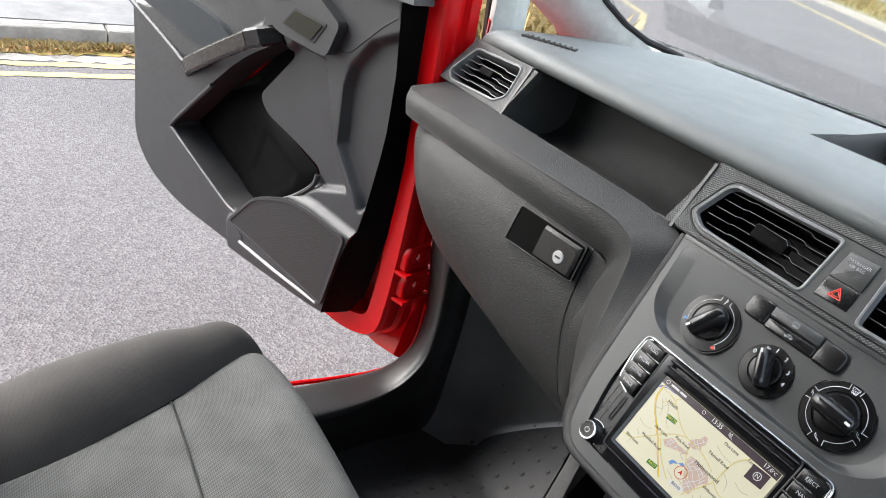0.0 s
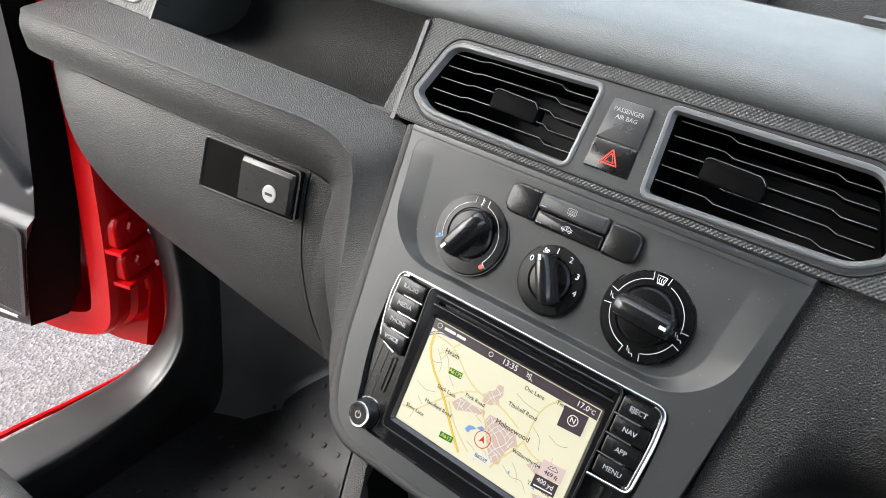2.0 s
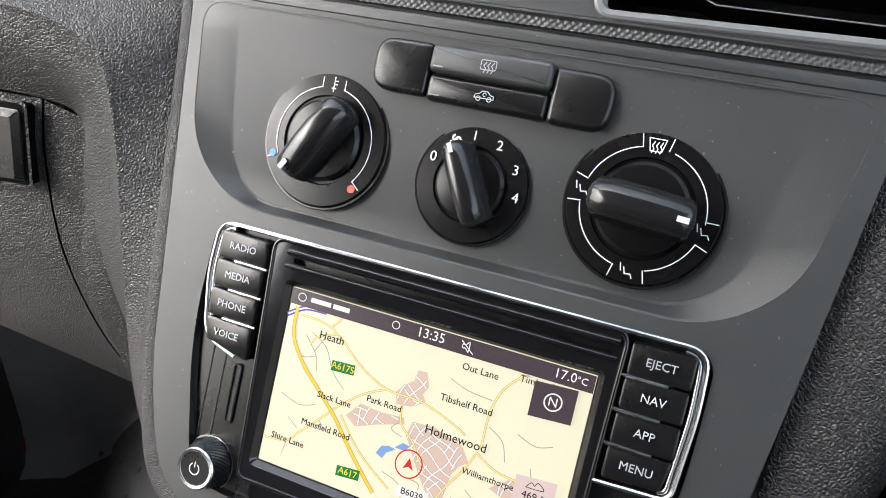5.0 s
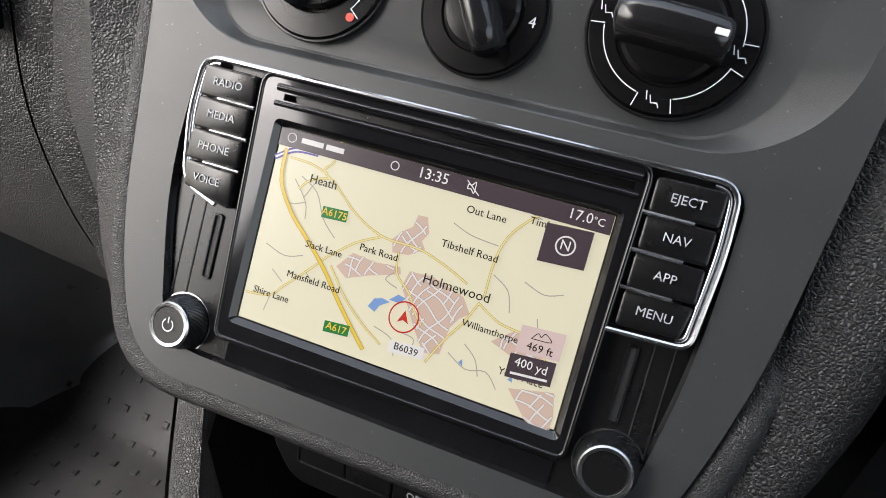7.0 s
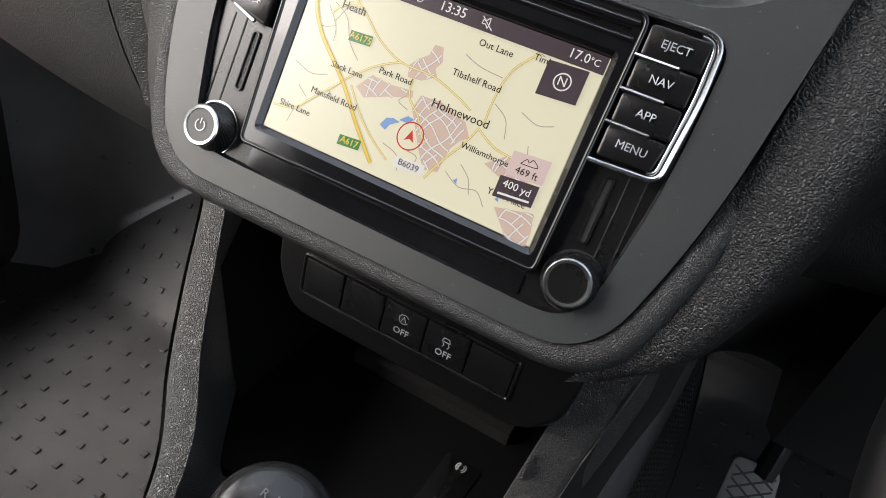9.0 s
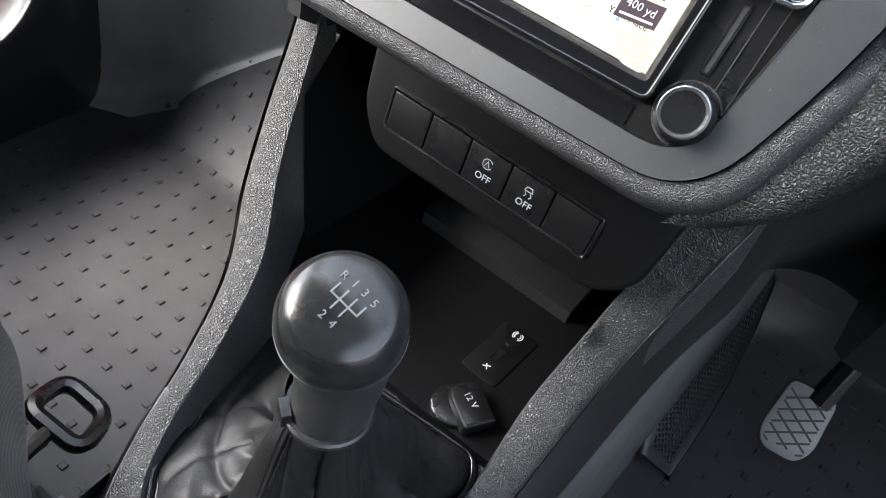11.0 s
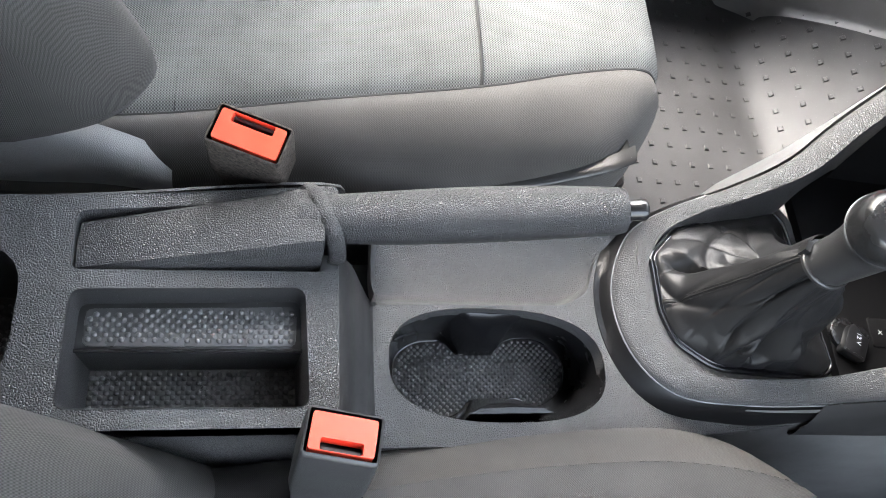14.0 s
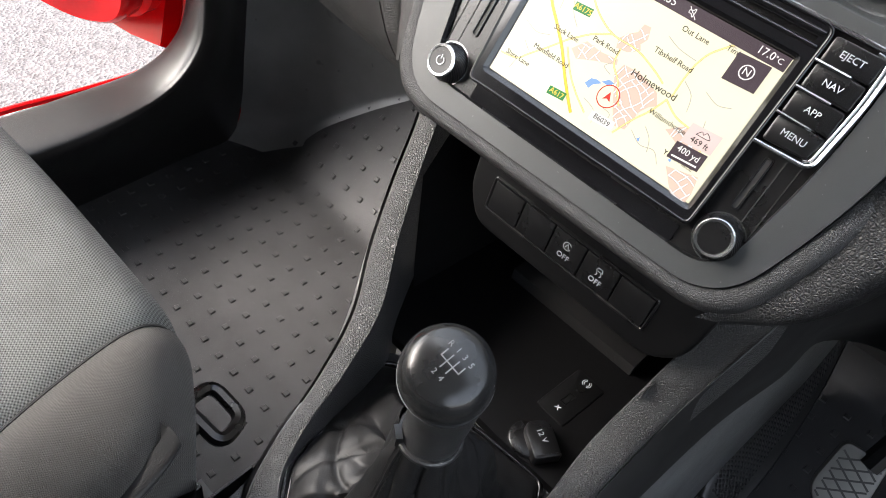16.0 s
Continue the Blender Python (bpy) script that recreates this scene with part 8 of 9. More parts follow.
fr = [[(r[0][0] - 0.004, r[0][1], r[0][2] - 0.03)] + r + [(r[2][0] + 0.004, r[2][1] + 0.002, r[2][2] - 0.006), (r[2][0] + 0.010, r[2][1] + 0.01, r[2][2] - 0.09)] for r in fr]
grid(bm, fr, 5, 4)
part("plate", bm, BLACKTRIM, rest, smooth=60)
bm = bmesh.new()
fr = [[Vector(p) * 0.82 + Vector(r[2]) * 0.18 + Vector((-0.0008, -0.001, 0.0016)) for p in r[1:4]] for r in fr]
fr[0] = [p.lerp(q, 0.12) for p, q in zip(fr[0], fr[1])]
fr[3] = [p.lerp(q, 0.12) for p, q in zip(fr[3], fr[2])]
grid(bm, fr, 5, 4)
part("tread", bm, DIMPLE, rest, "dimpled tread", smooth=60)


# ---- passenger door, swung open ----
OPENED = radians(18)
DOOR = Matrix(((-math.cos(OPENED), 0, -math.sin(OPENED), -0.757), (-math.sin(OPENED), 0, math.cos(OPENED), 0.810), (0, 1, 0, 0), (0, 0, 0, 1)))


def inside(p, poly):
    hit = False
    n = len(poly)
    for i in range(n):
        (xa, ya), (xb, yb) = poly[i], poly[(i + 1) % n]
        if (ya > p[1]) != (yb > p[1]) and p[0] < (xb - xa) * (p[1] - ya) / (yb - ya) + xa:
            hit = not hit
    return hit


def nearest(p, poly, closed=True):
    best, where = 1e9, p
    n = len(poly)
    for i in range(n if closed else n - 1):
        (xa, ya), (xb, yb) = poly[i], poly[(i + 1) % n]
        dx, dy = xb - xa, yb - ya
        k = max(0.0, min(1.0, ((p[0] - xa) * dx + (p[1] - ya) * dy) / max(1e-12, dx * dx + dy * dy)))
        q = (xa + k * dx, ya + k * dy)
        d = math.hypot(p[0] - q[0], p[1] - q[1])
        if d < best:
            best, where = d, q
    return best, where


def depth_in(p, poly, soft):
    """1 well inside a region, 0 outside, with a soft shoulder."""
    d = nearest(p, poly)[0]
    d = d if inside(p, poly) else -d
    k = max(0.0, min(1.0, d / soft + 0.5))
    return k * k * (3 - 2 * k)


def skin(bm, outline, holes, height, pitch, xf):
    """A moulded panel: a fine net cut to its outline and its holes, raised by a height law."""
    xs, ys = [p[0] for p in outline], [p[1] for p in outline]
    nx, ny = int((max(xs) - min(xs)) / pitch) + 2, int((max(ys) - min(ys)) / pitch) + 2
    vs, good = {}, {}
    for i in range(nx + 1):
        for j in range(ny + 1):
            p = (min(xs) - pitch / 2 + i * pitch, min(ys) - pitch / 2 + j * pitch)
            ok = inside(p, outline) and not any(inside(p, h) for h in holes)
            if not ok:
                c = [nearest(p, e) for e in [outline] + holes]
                d, q = min(c)
                if d > pitch * 1.5:
                    continue
                p = q
            good[i, j] = ok
            vs[i, j] = bm.verts.new(xf @ Vector((p[0], p[1], -height(p))))
    for i in range(nx):
        for j in range(ny):
            k = [(i, j), (i + 1, j), (i + 1, j + 1), (i, j + 1)]
            if all(q in vs for q in k) and any(good[q] for q in k):
                bm.faces.new([vs[q] for q in k])
    return bm


BROWNSATIN = plain("brown_black_satin", (0.022, 0.019, 0.017), 0.28)
BLUEBLACK = plain("blue_black_satin", (0.016, 0.021, 0.027), 0.35)
door = thing("passenger_door", DOOR @ Vector((0.4, 0.66, 0.04)), "open red van door with a black moulded inner panel", "door")
front_line = [(0.076, 0.690), (0.050, 0.802), (0.017, 0.896), (0.004, 0.944), (-0.022, 1.086), (-0.026, 1.193), (-0.018, 1.283), (-0.016, 1.34)]
edge_line = [(0.066, 0.690), (0.018, 0.762), (-0.016, 0.905), (-0.030, 1.040), (-0.028, 1.210), (-0.030, 1.34)]
out = rounded([(0.076, 0.690), (0.050, 0.802), (0.017, 0.896), (-0.022, 1.086), (-0.026, 1.193), (-0.017, 1.335), (0.868, 1.335), (0.843, 1.06), (0.852, 0.79), (0.775, 0.722), (0.645, 0.688), (0.38, 0.684)],
              [0.01, 0.05, 0.05, 0.1, 0.1, 0.01, 0.02, 0.1, 0.05, 0.06, 0.1, 0.1], 5)
opening = rounded([(0.667, 0.880), (0.440, 0.788), (0.375, 0.788), (0.203, 0.893), (0.154, 0.938), (0.156, 0.966), (0.233, 0.992), (0.330, 1.016), (0.358, 1.045), (0.305, 1.098), (0.254, 1.150), (0.262, 1.180), (0.400, 1.108), (0.503, 1.026)],
                  [0.022, 0.02, 0.02, 0.03, 0.018, 0.015, 0.05, 0.03, 0.02, 0.06, 0.014, 0.01, 0.06, 0.03], 5)
hinge_dish = [(0.094, 1.04), (0.094, 1.138), (0.082, 1.180), (0.038, 1.232), (-0.02, 1.258), (-0.045, 1.20), (-0.045, 1.10), (-0.004, 0.955), (0.022, 0.940), (0.035, 0.965)]
mid_dish = [(0.150, 1.172), (0.112, 1.041), (0.062, 0.962), (0.142, 0.935), (0.20, 0.90), (0.40, 0.93), (0.40, 1.06), (0.300, 1.12), (0.24, 1.178)]
armpad = [(0.90, 1.105), (0.813, 1.122), (0.676, 1.130), (0.561, 1.121), (0.492, 1.096), (0.430, 1.140), (0.340, 1.190), (0.30, 1.40), (0.90, 1.40)]
speaker_rim = [(0.415, 0.755), (0.315, 0.860), (0.205, 0.902), (0.133, 0.906), (0.006, 0.892), (0.05, 0.70), (0.40, 0.66)]


def door_height(p):
    x, y = p
    h = 0.0
    h -= 0.018 * depth_in(p, hinge_dish, 0.009)
    h -= 0.018 * depth_in(p, mid_dish, 0.010)
    h -= 0.010 * depth_in(p, armpad, 0.007)
    h += 0.014 * depth_in(p, speaker_rim, 0.016)
    f0, f1 = lerp([(b, a) for a, b in front_line], y), lerp([(b, a) for a, b in edge_line], y)
    if x < f0:
        h -= 0.040 * min(1.0, (f0 - x) / max(0.012, f0 - f1)) ** 1.2
    # rolled rear and lower edges
    d = nearest(p, out)[0]
    if d < 0.012 and x > 0.1:
        h -= 0.012 * (1 - d / 0.012) ** 2
    return h


bm = bmesh.new()
skin(bm, out, [opening], door_height, 0.0040, DOOR)
panel = part("trim_panel", bm, DOORM, door, "black grained moulded trim panel", smooth=50)
# pocket wall darker than the trim, its shade put into the colour
bm = bmesh.new()
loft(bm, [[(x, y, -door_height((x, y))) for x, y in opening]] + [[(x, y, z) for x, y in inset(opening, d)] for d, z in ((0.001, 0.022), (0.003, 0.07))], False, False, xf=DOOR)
pk = part("pocket", bm, DARKHOLE, door, "deep door pocket with its shade put into black", smooth=50)
# return at the hinge side, its shade put into a near-black colour
bm = bmesh.new()
rim_f = [(lerp([(b, a) for a, b in front_line], y), y) for y in (0.70, 0.76, 0.80, 0.85, 0.90, 0.95, 1.0, 1.05, 1.10, 1.15, 1.20, 1.25, 1.30, 1.335)]
loft(bm, [[(x + 0.001, y, -door_height((x + 0.006, y)) - 0.0015), (x - 0.003, y, -0.004), (x * 0.5 + lerp([(b, a) for a, b in edge_line], y) * 0.5 - 0.004, y, 0.008), (lerp([(b, a) for a, b in edge_line], y) - 0.010, y, 0.036)] for x, y in rim_f], False, False, closed=False, xf=DOOR)
part("hinge_side_return", bm, SHADEDBLACK, door, "return of the trim with its shade put into black", smooth=60)
# belly of the pocket liner with its shallow pressing, coloured near black for shade
bm = bmesh.new()
def belly_height(p):
    u = max(0.0, min(1.0, (p[0] - 0.20) / 0.30))
    v = max(0.0, min(1.0, (p[1] - 0.985) / 0.07))
    w = max(0.0, min(1.0, (0.04 - nearest(p, opening)[0]) / 0.04))
    return -0.010 - 0.052 * u * u * (3 - 2 * u) - 0.020 * v * v * (3 - 2 * v) - 0.006 * w * w - 0.0035 * depth_in(p, [(0.37, 0.80), (0.235, 0.90), (0.215, 0.935), (0.30, 0.965), (0.36, 0.965), (0.42, 0.86)], 0.012)


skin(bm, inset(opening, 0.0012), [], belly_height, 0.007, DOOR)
part("liner_belly", bm, SHADEDBLACK, pk, smooth=60)
# rounded lip along the rear and lower side of the pocket
bm = bmesh.new()
lip = curve([(0.500, 1.022, -0.001), (0.60, 0.938, -0.001), (0.660, 0.884, -0.001), (0.650, 0.870, -0.001), (0.56, 0.832, -0.001), (0.445, 0.787, -0.002), (0.40, 0.778, -0.004), (0.372, 0.786, -0.006), (0.29, 0.842, -0.008), (0.205, 0.890, -0.006), (0.160, 0.930, 0.006), (0.153, 0.955, 0.012)], 5)
tube(bm, lip, 0.0052, 8, DOOR)
part("pocket_lip", bm, DOORM, door)
# speaker cover
grille = rounded([(0.388, 0.762), (0.308, 0.845), (0.203, 0.886), (0.135, 0.890), (0.036, 0.880), (0.078, 0.724)], [0.006, 0.03, 0.03, 0.03, 0.006, 0.006], 5)
bm = bmesh.new()
slab(bm, grille, -0.0165, -0.008, 0.0015, DOOR)
part("speaker_grille", bm, MESH, door, "fine black speaker mesh")
bm = bmesh.new()
ring(bm, inset(grille, -0.006), inset(grille, 0.0005), -0.0185, -0.008, 0.002, DOOR)
part("grille_frame", bm, DOORM, door)
bm = bmesh.new()
tube(bm, [(0.352, 0.727, -0.016), (0.22, 0.7205, -0.017), (0.088, 0.7175, -0.017)], 0.0035, 8, DOOR)
part("reflector_strip", bm, RINGM2, door, "pale strip under the speaker")
bm = bmesh.new()
tube(bm, [(0.405, 0.752, -0.011), (0.352, 0.742, -0.0145), (0.344, 0.734, -0.0155)], 0.0025, 6, DOOR)
part("groove_bead", bm, DARKHOLE, door)
# shaded insert above the arm rest, and the arm rest's edge
bm = bmesh.new()
slab(bm, rounded([(0.80, 1.133), (0.695, 1.118), (0.60, 1.096), (0.506, 1.093), (0.429, 1.133), (0.489, 1.160), (0.626, 1.178), (0.80, 1.20)], [0.01, 0.05, 0.03, 0.01, 0.008, 0.04, 0.05, 0.01], 5), -0.002, 0.014, 0.002, DOOR)
part("door_insert", bm, BLUEBLACK, door, "smooth blue-black door insert")
bm = bmesh.new()
tube(bm, curve([(0.855, 1.118, 0.002), (0.725, 1.080, -0.001), (0.640, 1.054, -0.004), (0.604, 1.044, -0.006), (0.570, 1.062, -0.006), (0.510, 1.088, -0.004)], 6), 0.006, 8, DOOR)
part("armrest_edge", bm, DOORM, door, smooth=60)
# grab handle over the top of the pocket
bm = bmesh.new()
prof = []
for (x, y, z, w, th) in ((0.610, 1.028, 0.002, 0.038, 0.012), (0.580, 1.043, -0.010, 0.037, 0.014), (0.50, 1.082, -0.022, 0.035, 0.015), (0.42, 1.121, -0.030, 0.034, 0.016), (0.335, 1.163, -0.033, 0.034, 0.016)):
    t = Vector((-0.84, 0.54, 0))
    n = Vector((0.54, 0.84, 0))
    c = Vector((x, y, z))
    prof.append([c + n * (w / 2 * a) + Vector((0, 0, 1)) * (th / 2 * b) for a, b in ((-1, 0.6), (-1, -0.3), (-0.72, -1), (0.72, -1), (1, -0.3), (1, 0.6), (0.7, 1), (-0.7, 1))])
loft(bm, prof, xf=DOOR)
gh = part("grab_handle", bm, BROWNSATIN, door, "satin dark grab handle", smooth=30)
bm = bmesh.new()
prof = []
for (x, y, z, w, th) in ((0.336, 1.163, -0.0325, 0.037, 0.0145), (0.300, 1.176, -0.028, 0.038, 0.0145), (0.275, 1.186, 0.004, 0.038, 0.016), (0.272, 1.188, 0.03, 0.038, 0.016)):
    prof.append([Vector((x, y, z)) + Vector((0.54, 0.84, 0)) * (w / 2 * a) + Vector((0.2, 0, 1)) * (th / 2 * b) for a, b in ((-1, 0.6), (-1, -0.3), (-0.72, -1), (0.72, -1), (1, -0.3), (1, 0.6), (0.7, 1), (-0.7, 1))])
loft(bm, prof, xf=DOOR)
part("handle_end", bm, BLACK, gh, "dark satin handle end", smooth=30)
# window switch bezel, switch and inner release
bm = bmesh.new()
slab(bm, rounded([(0.126, 1.186), (0.098, 1.246), (0.27, 1.340), (0.56, 1.340), (0.265, 1.194)], [0.014, 0.012, 0.01, 0.01, 0.02], 5), -0.020, 0.004, 0.004, DOOR, 3)
bz = part("switch_bezel", bm, DOORM, door)
bm = bmesh.new()
slab(bm, rounded([(0.160, 1.200), (0.129, 1.240), (0.216, 1.247), (0.252, 1.212)], 0.006, 4), -0.0215, -0.018, 0.001, DOOR)
part("switch_rim", bm, DARKHOLE, bz)
bm = bmesh.new()
slab(bm, rounded([(0.166, 1.205), (0.138, 1.236), (0.214, 1.242), (0.244, 1.214)], 0.005, 4), -0.0235, -0.018, 0.001, DOOR)
part("window_switch", bm, plain("olive_black_gloss", (0.012, 0.013, 0.007), 0.16), bz, "glossy dark window switch")
bm = bmesh.new()
slab(bm, rounded([(0.245, 1.252), (0.215, 1.285), (0.34, 1.325), (0.41, 1.290), (0.30, 1.245)], 0.012, 4), -0.0215, -0.018, 0.001, DOOR)
part("release_cup", bm, DARKHOLE, bz)
bm = bmesh.new()
tube(bm, curve([(0.270, 1.262, -0.022), (0.255, 1.275, -0.03), (0.285, 1.292, -0.034), (0.36, 1.310, -0.03)], 4), 0.005, 8, DOOR)
part("release_lever", bm, CHROME, bz, "satin metal release lever")
# fine seam to the window ledge
bm = bmesh.new()
seam = [(0.140, 1.203), (0.100, 1.200), (0.085, 1.206), (0.020, 1.262), (-0.010, 1.283), (-0.030, 1.284)]
tube(bm, [(x, y, -door_height((x, y)) + 0.0002) for x, y in seam], 0.0013, 6, DOOR)
part("panel_seam", bm, DARKHOLE, door)
# ledge in the pale top colour, which stands in for reflected sky
bm = bmesh.new()
loft(bm, [[(x, 1.312, -0.010), (x, 1.330, -0.012), (x, 1.345, 0.0), (x, 1.350, 0.05), (x, 1.31, 0.05)] for x in (-0.05, 0.2, 0.5, 0.865)], xf=DOOR)
part("window_ledge", bm, TOPPAD, door, "soft window ledge with reflected sky put into its grey", smooth=50)
# painted steel shell
bm = bmesh.new()
shell = rounded([(0.045, 0.655), (-0.040, 0.685), (-0.058, 0.78), (-0.072, 0.92), (-0.080, 1.06), (-0.082, 1.345), (0.872, 1.345), (0.850, 1.06), (0.858, 0.79), (0.780, 0.718), (0.645, 0.684), (0.38, 0.672)],
                [0.05, 0.05, 0.06, 0.1, 0.1, 0.01, 0.01, 0.1, 0.05, 0.06, 0.1, 0.1], 6)
rs = [[(x, y, z) for x, y in inset(shell, d)] for d, z in ((0.045, 0.094), (0.045, 0.036), (0.006, 0.032), (0.001, 0.038), (0.0, 0.044), (0.0, 0.068), (0.003, 0.072), (-0.006, 0.078), (-0.008, 0.098), (0.0, 0.104))]
loft(bm, rs, xf=DOOR)
part("door_shell", bm, RED, door, "glossy red steel door shell", smooth=40)
bm = bmesh.new()
tube(bm, [(-0.02, 1.345, 0.07), (0.03, 1.50, 0.075), (0.20, 1.76, 0.10), (0.30, 1.80, 0.11), (0.84, 1.80, 0.11), (0.87, 1.76, 0.10), (0.865, 1.345, 0.07)], 0.018, 8, DOOR)
part("window_frame", bm, DARKHOLE, door)
bm = bmesh.new()
slab(bm, [(0.0, 1.33), (0.04, 1.50), (0.21, 1.76), (0.85, 1.79), (0.86, 1.33)], 0.07, 0.074, 0, DOOR)
pane = part("pane", bm, GLASS, door, "clear door glass")
pane.visible_shadow = False


# ---- street outside ----
def strip(bm, path, width, z, wob=0.0, seed=1, step=0.08, both=True):
    """A flat band along a path, with slightly ragged edges."""
    rnd = random.Random(seed)
    pts = []
    for a, b in zip(path, path[1:]):
        a, b = Vector(a), Vector(b)
        n = max(1, int((b - a).length / step))
        pts += [a.lerp(b, i / n) for i in range(n)]
    pts.append(Vector(path[-1]))
    last = None
    for i, p in enumerate(pts):
        d = (pts[min(i + 1, len(pts) - 1)] - pts[max(i - 1, 0)]).normalized()
        s = Vector((-d.y, d.x))
        w0, w1 = width / 2 + rnd.uniform(-wob, wob), width / 2 + rnd.uniform(-wob, wob)
        q = [bm.verts.new((p.x + s.x * w0, p.y + s.y * w0, z)), bm.verts.new((p.x - s.x * w1, p.y - s.y * w1, z))]
        if last:
            bm.faces.new([last[0], last[1], q[1], q[0]])
        last = q
    return bm


def blades(bm, spots, lo, hi, width, seed):
    """Grass: each blade one narrow bent triangle pair."""
    rnd = random.Random(seed)
    for x, y, z in spots:
        a = rnd.uniform(0, 2 * math.pi)
        h = rnd.uniform(lo, hi)
        l = rnd.uniform(0.3, 1.1) * h
        w = width * rnd.uniform(0.6, 1.4)
        dx, dy = math.cos(a), math.sin(a)
        v = [bm.verts.new(p) for p in ((x - dy * w, y + dx * w, z), (x + dy * w, y - dx * w, z), (x + dx * l * 0.4 + dy * w * 0.7, y + dy * l * 0.4 - dx * w * 0.7, z + h * 0.65), (x + dx * l, y + dy * l, z + h))]
        bm.faces.new((v[0], v[1], v[2]))
        bm.faces.new((v[0], v[2], v[3]))
    return bm


for x, sd in ((-4.50, 3), (-4.715, 4)):
    bm = bmesh.new()
    strip(bm, [(x, -8), (x, 3.0)], 0.088, GROUND + 0.004, 0.012, sd, 0.06)
    tagged(part("road_line", bm, PAINTY, None, "", 0), "worn pale yellow painted line on the road", "road marking", group="double yellow lines", kind="structure")
bm = bmesh.new()
strip(bm, [(-4.86, -8), (-4.86, 3.0)], 0.16, GROUND + 0.003, 0.03, 9, 0.05)
tagged(part("gutter", bm, KERB, None, "", 0), "dusty grey gutter beside the kerb", "gutter", kind="structure")
bm = bmesh.new()
box(bm, (-14.0, -5.30), (-8, 3.4), (GROUND - 0.1, GROUND + 0.135))
tagged(part("pavement", bm, PAVING, None), "grey tarmac pavement behind the kerb", "pavement", kind="structure")
kerb = thing("kerb", (-5.2, 0, GROUND), "weathered pale concrete kerb stones in a row", "kerb", kind="structure")
bm = bmesh.new()
slab(bm, rounded(rect(-5.298, -5.10, 0.004, 0.905), 0.004, 2), GROUND - 0.1, GROUND + 0.13, 0.012)
first = part("kerb_stone", bm, KERB, kerb)
for i in range(-6, 4):
    if i:
        ob = bpy.data.objects.new("kerb_stone", first.data)
        bpy.context.scene.collection.objects.link(ob)
        ob.parent = kerb
        ob.matrix_local = first.matrix_local.copy()
        ob.location = ob.location + Vector((0, 0.91 * i, 0))
rnd = random.Random(12)
bm = bmesh.new()
spots = []
for i in range(11000):
    y = rnd.uniform(-3.0, 2.8)
    x = -5.10 + abs(rnd.gauss(0, 0.085)) * (0.7 + 0.4 * math.sin(y * 5) * math.sin(y * 1.7))
    spots.append((x, y, GROUND))
blades(bm, spots, 0.015, 0.075, 0.0025, 5)
tagged(part("dry_grass", bm, STRAW, None, "", 0), "dry straw-coloured grass along the foot of the kerb", "grass", kind="stuff")
bm = bmesh.new()
strip(bm, [(-5.03, -8), (-5.03, 3.0)], 0.20, GROUND + 0.006, 0.04, 19, 0.05)
tagged(part("leaf_litter", bm, DRYGRASS, None, "", 0), "brown dead leaves and dust in the gutter", "litter", kind="stuff")
# leaves lying in the gutter
bm = bmesh.new()
for i in range(160):
    y, x = rnd.uniform(-2.6, 2.4), -4.98 + rnd.gauss(0, 0.07)
    a, r = rnd.uniform(0, 6.3), rnd.uniform(0.012, 0.035)
    vs = [bm.verts.new((x + r * k * math.cos(a + b), y + r * k * math.sin(a + b), GROUND + 0.02 + rnd.uniform(0, 0.03))) for b, k in ((0, 1.3), (1.3, 0.7), (2.6, 0.9), (3.9, 0.8), (5.1, 0.6))]
    bm.faces.new(vs)
tagged(part("fallen_leaf", bm, rough_stone("dead_leaf", (0.20, 0.10, 0.04), (0.42, 0.24, 0.10), 20), None, "", 0), "curled brown fallen leaves in the gutter", "leaves", kind="stuff")

# bend of the road ahead, with its lines and far verge
bm = bmesh.new()
strip(bm, [(-11.4, 10.4), (-10.0, 9.95), (-8.8, 9.3), (-7.6, 8.1), (-6.9, 6.9), (-6.4, 5.6)], 0.12, GROUND + 0.004, 0.015, 6, 0.12)
tagged(part("road_line", bm, PAINTY, None, "", 0), "faded yellow line curving round the road bend", "road marking", kind="structure")
bm = bmesh.new()
strip(bm, [(-22.0, 26.2), (-13.7, 19.5), (-7.9, 14.8), (0.5, 8.0 + 0.0)], 0.14, GROUND + 0.004, 0.015, 7, 0.2)
tagged(part("road_line", bm, PAINTY, None, "", 0), "faded yellow line along the far road edge", "road marking", kind="structure")
bm = bmesh.new()
a, b = Vector((-24.0, 29.3)), Vector((1.0, 9.0))
d = (b - a).normalized()
s = Vector((-d.y, d.x))
s = s if s.y > 0 else -s
loft(bm, [[(p.x + s.x * o, p.y + s.y * o, GROUND + z) for o, z in ((0, -0.05), (0, 0.11), (0.02, 0.13), (0.16, 0.13), (0.16, -0.05))] for p in (a, b)])
tagged(part("far_kerb", bm, KERB, None, "", 30), "pale concrete kerb on the far side of the road", "kerb", kind="structure")
bm = bmesh.new()
loft(bm, [[(p.x + s.x * o, p.y + s.y * o, GROUND + z) for o, z in ((0.162, -0.05), (0.162, 0.12), (2.5, 0.20), (9.0, 0.45), (9.0, -0.05))] for p in (a - d * 12, b + d * 10)])
tagged(part("verge", bm, GREENGRASS, None, "", 30), "dry grass verge on the far side of the road", "grass", kind="structure")
spots = []
for i in range(9000):
    p = a.lerp(b, rnd.random()) + s * rnd.uniform(0.2, 4.5)
    spots.append((p.x, p.y, GROUND + 0.11 + 0.05 * rnd.random()))
bm = bmesh.new()
blades(bm, spots, 0.06, 0.22, 0.014, 8)
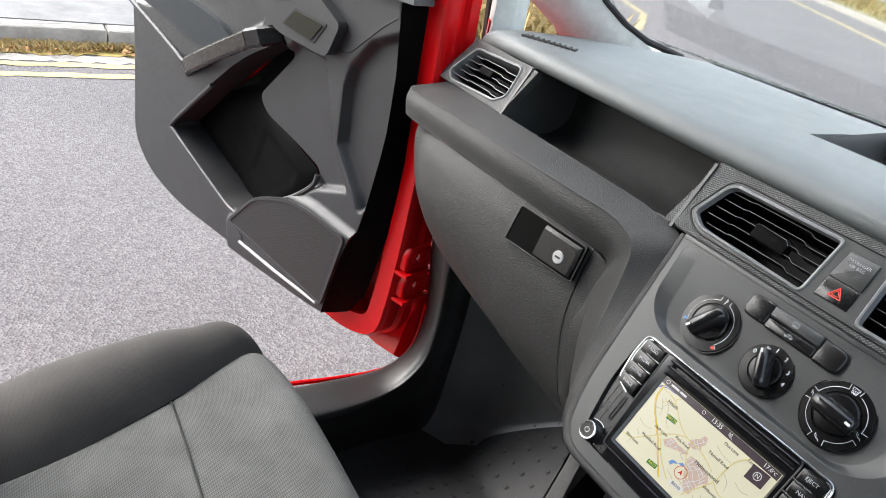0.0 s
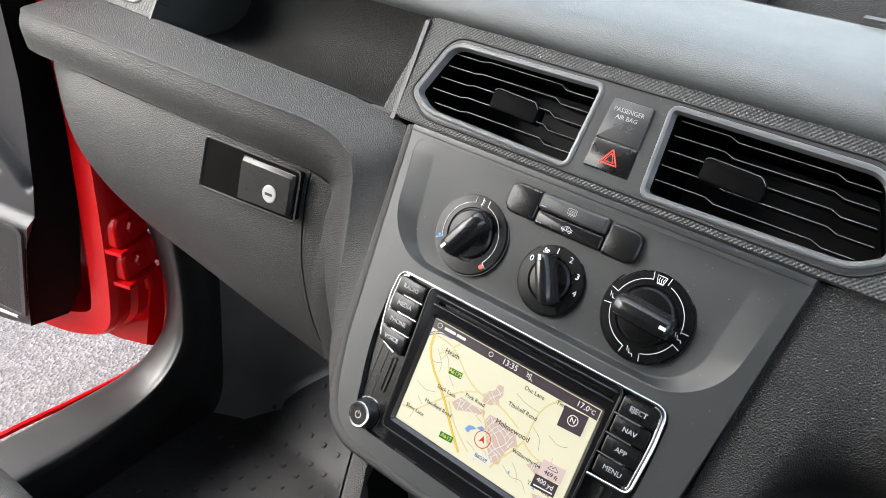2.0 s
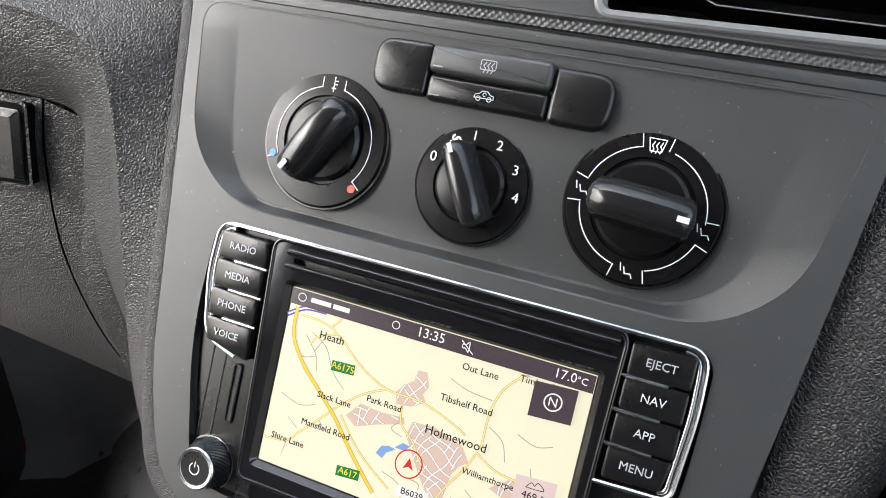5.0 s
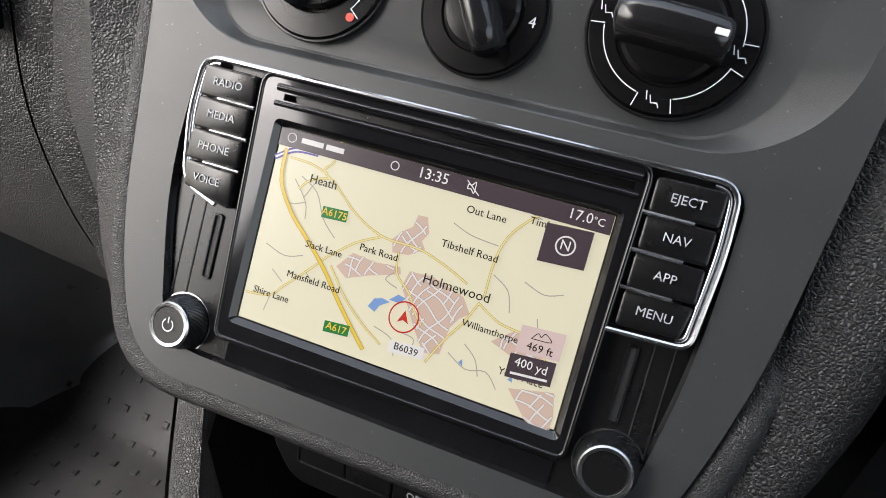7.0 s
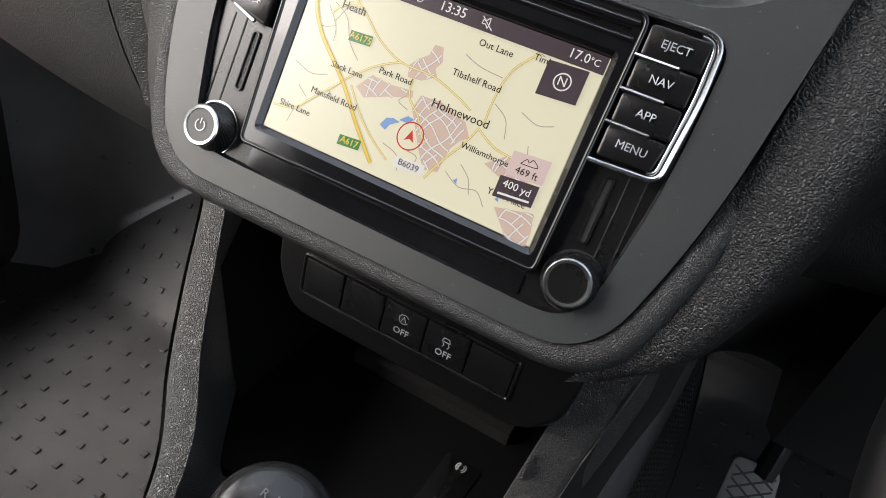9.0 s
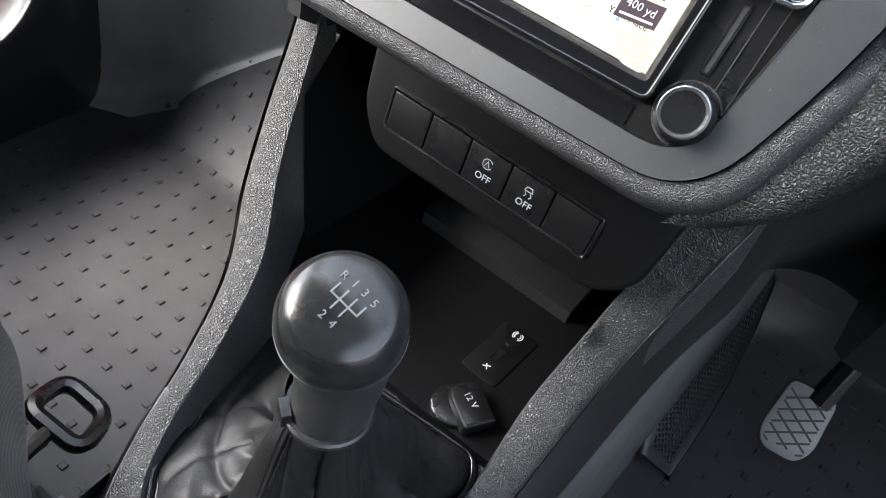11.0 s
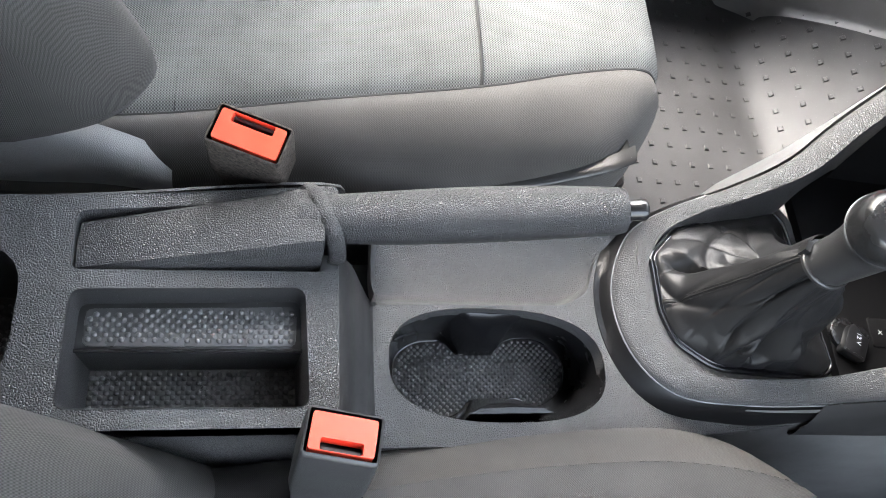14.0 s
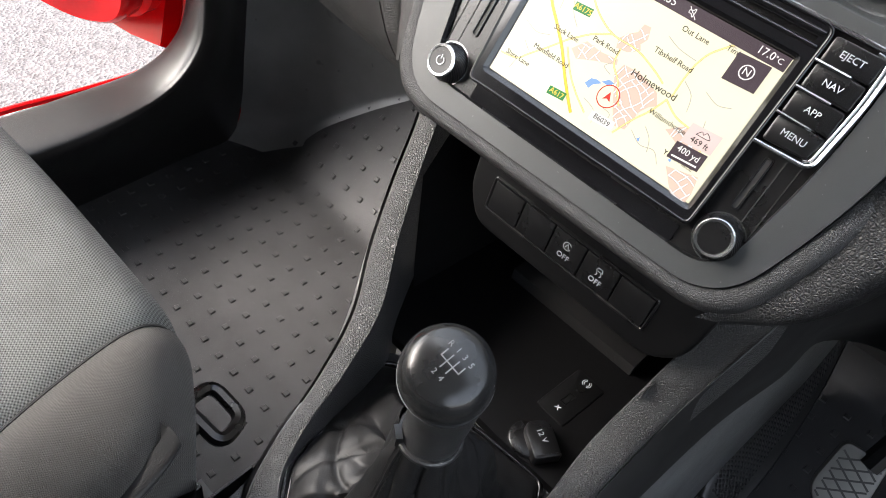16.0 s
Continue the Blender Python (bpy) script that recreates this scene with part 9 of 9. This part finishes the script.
tagged(part("verge_grass", bm, DRYGRASS, None, "", 0), "long dry grass on the verge", "grass", kind="stuff")
fence = thing("palisade_fence", (-15.5, 27, GROUND + 0.2), "grey galvanised steel palisade fence behind the verge", "fence")
FENCEM = plain("galvanised_steel", (0.42, 0.44, 0.46), 0.5, 0.6)
ang = math.atan2(d.y, d.x)
base = Matrix.Translation((-17.0 + 0.0, 27.0, GROUND + 0.2)) @ Matrix.Rotation(ang, 4, "Z")
bm = bmesh.new()
loft(bm, [[(-0.034, 0.0, z), (-0.012, 0.014, z), (0.012, 0.014, z), (0.034, 0.0, z), (0.012, 0.008, z), (-0.012, 0.008, z)] for z in (0.05, 1.72)] + [[(-0.006, 0.0, 1.80), (-0.002, 0.01, 1.80), (0.002, 0.01, 1.80), (0.006, 0.0, 1.80), (0.002, 0.006, 1.80), (-0.002, 0.006, 1.80)]], xf=base)
first = part("pale", bm, FENCEM, fence)
for i in range(-30, 60):
    if i:
        ob = bpy.data.objects.new("pale", first.data)
        bpy.context.scene.collection.objects.link(ob)
        ob.parent = fence
        ob.matrix_local = first.matrix_local.copy()
        ob.location = ob.location + Vector((d.x, d.y, 0)) * 0.155 * i
for z in (0.35, 1.45):
    bm = bmesh.new()
    box(bm, (-4.8, 9.3), (-0.05, -0.004), (z, z + 0.05), 0, base)
    part("rail", bm, FENCEM, fence)
# dry plants by the corner of the pavement
bm = bmesh.new()
spots = []
for i in range(900):
    spots.append((-6.4 + rnd.gauss(0, 0.35), 5.1 + rnd.gauss(0, 0.45), GROUND + 0.01))
blades(bm, spots, 0.12, 0.5, 0.008, 15)
tagged(part("dry_weeds", bm, STRAW, None, "", 0), "tall dry straw-coloured weeds at the road corner", "weeds", kind="stuff")

# ---- raised studs of the floor covering ----
bm = bmesh.new()
loft(bm, [[(k * math.cos(radians(90 * q + 45)), k * math.sin(radians(90 * q + 45)), z) for q in range(4)] for k, z in ((0.0058, -0.002), (0.0056, 0.0012), (0.0044, 0.0022))], False, True)
me = bpy.data.meshes.new("stud")
bm.to_mesh(me)
bm.free()
me.materials.append(RUBBER)


def studs(x0, x1, y0, y1):
    j, y = 0, y0
    while y < y1:
        x = x0
        while x < x1:
            e = 0.004
            n = Vector((floor_z(x - e, y) - floor_z(x + e, y), floor_z(x, y - e) - floor_z(x, y + e), 2 * e)).normalized()
            if n.z > 0.7:
                ob = bpy.data.objects.new("stud", me)
                bpy.context.scene.collection.objects.link(ob)
                ob.parent = floor
                q = n.to_track_quat("Z", "Y").to_matrix().to_4x4()
                ob.matrix_local = Matrix.Translation((x, y, floor_z(x, y))) @ q
            x += 0.0325
        y += 0.0315
        j += 1


studs(-0.6775, -0.19, 0.6075, 1.22)
studs(0.215, 0.45, 0.88, 1.26)
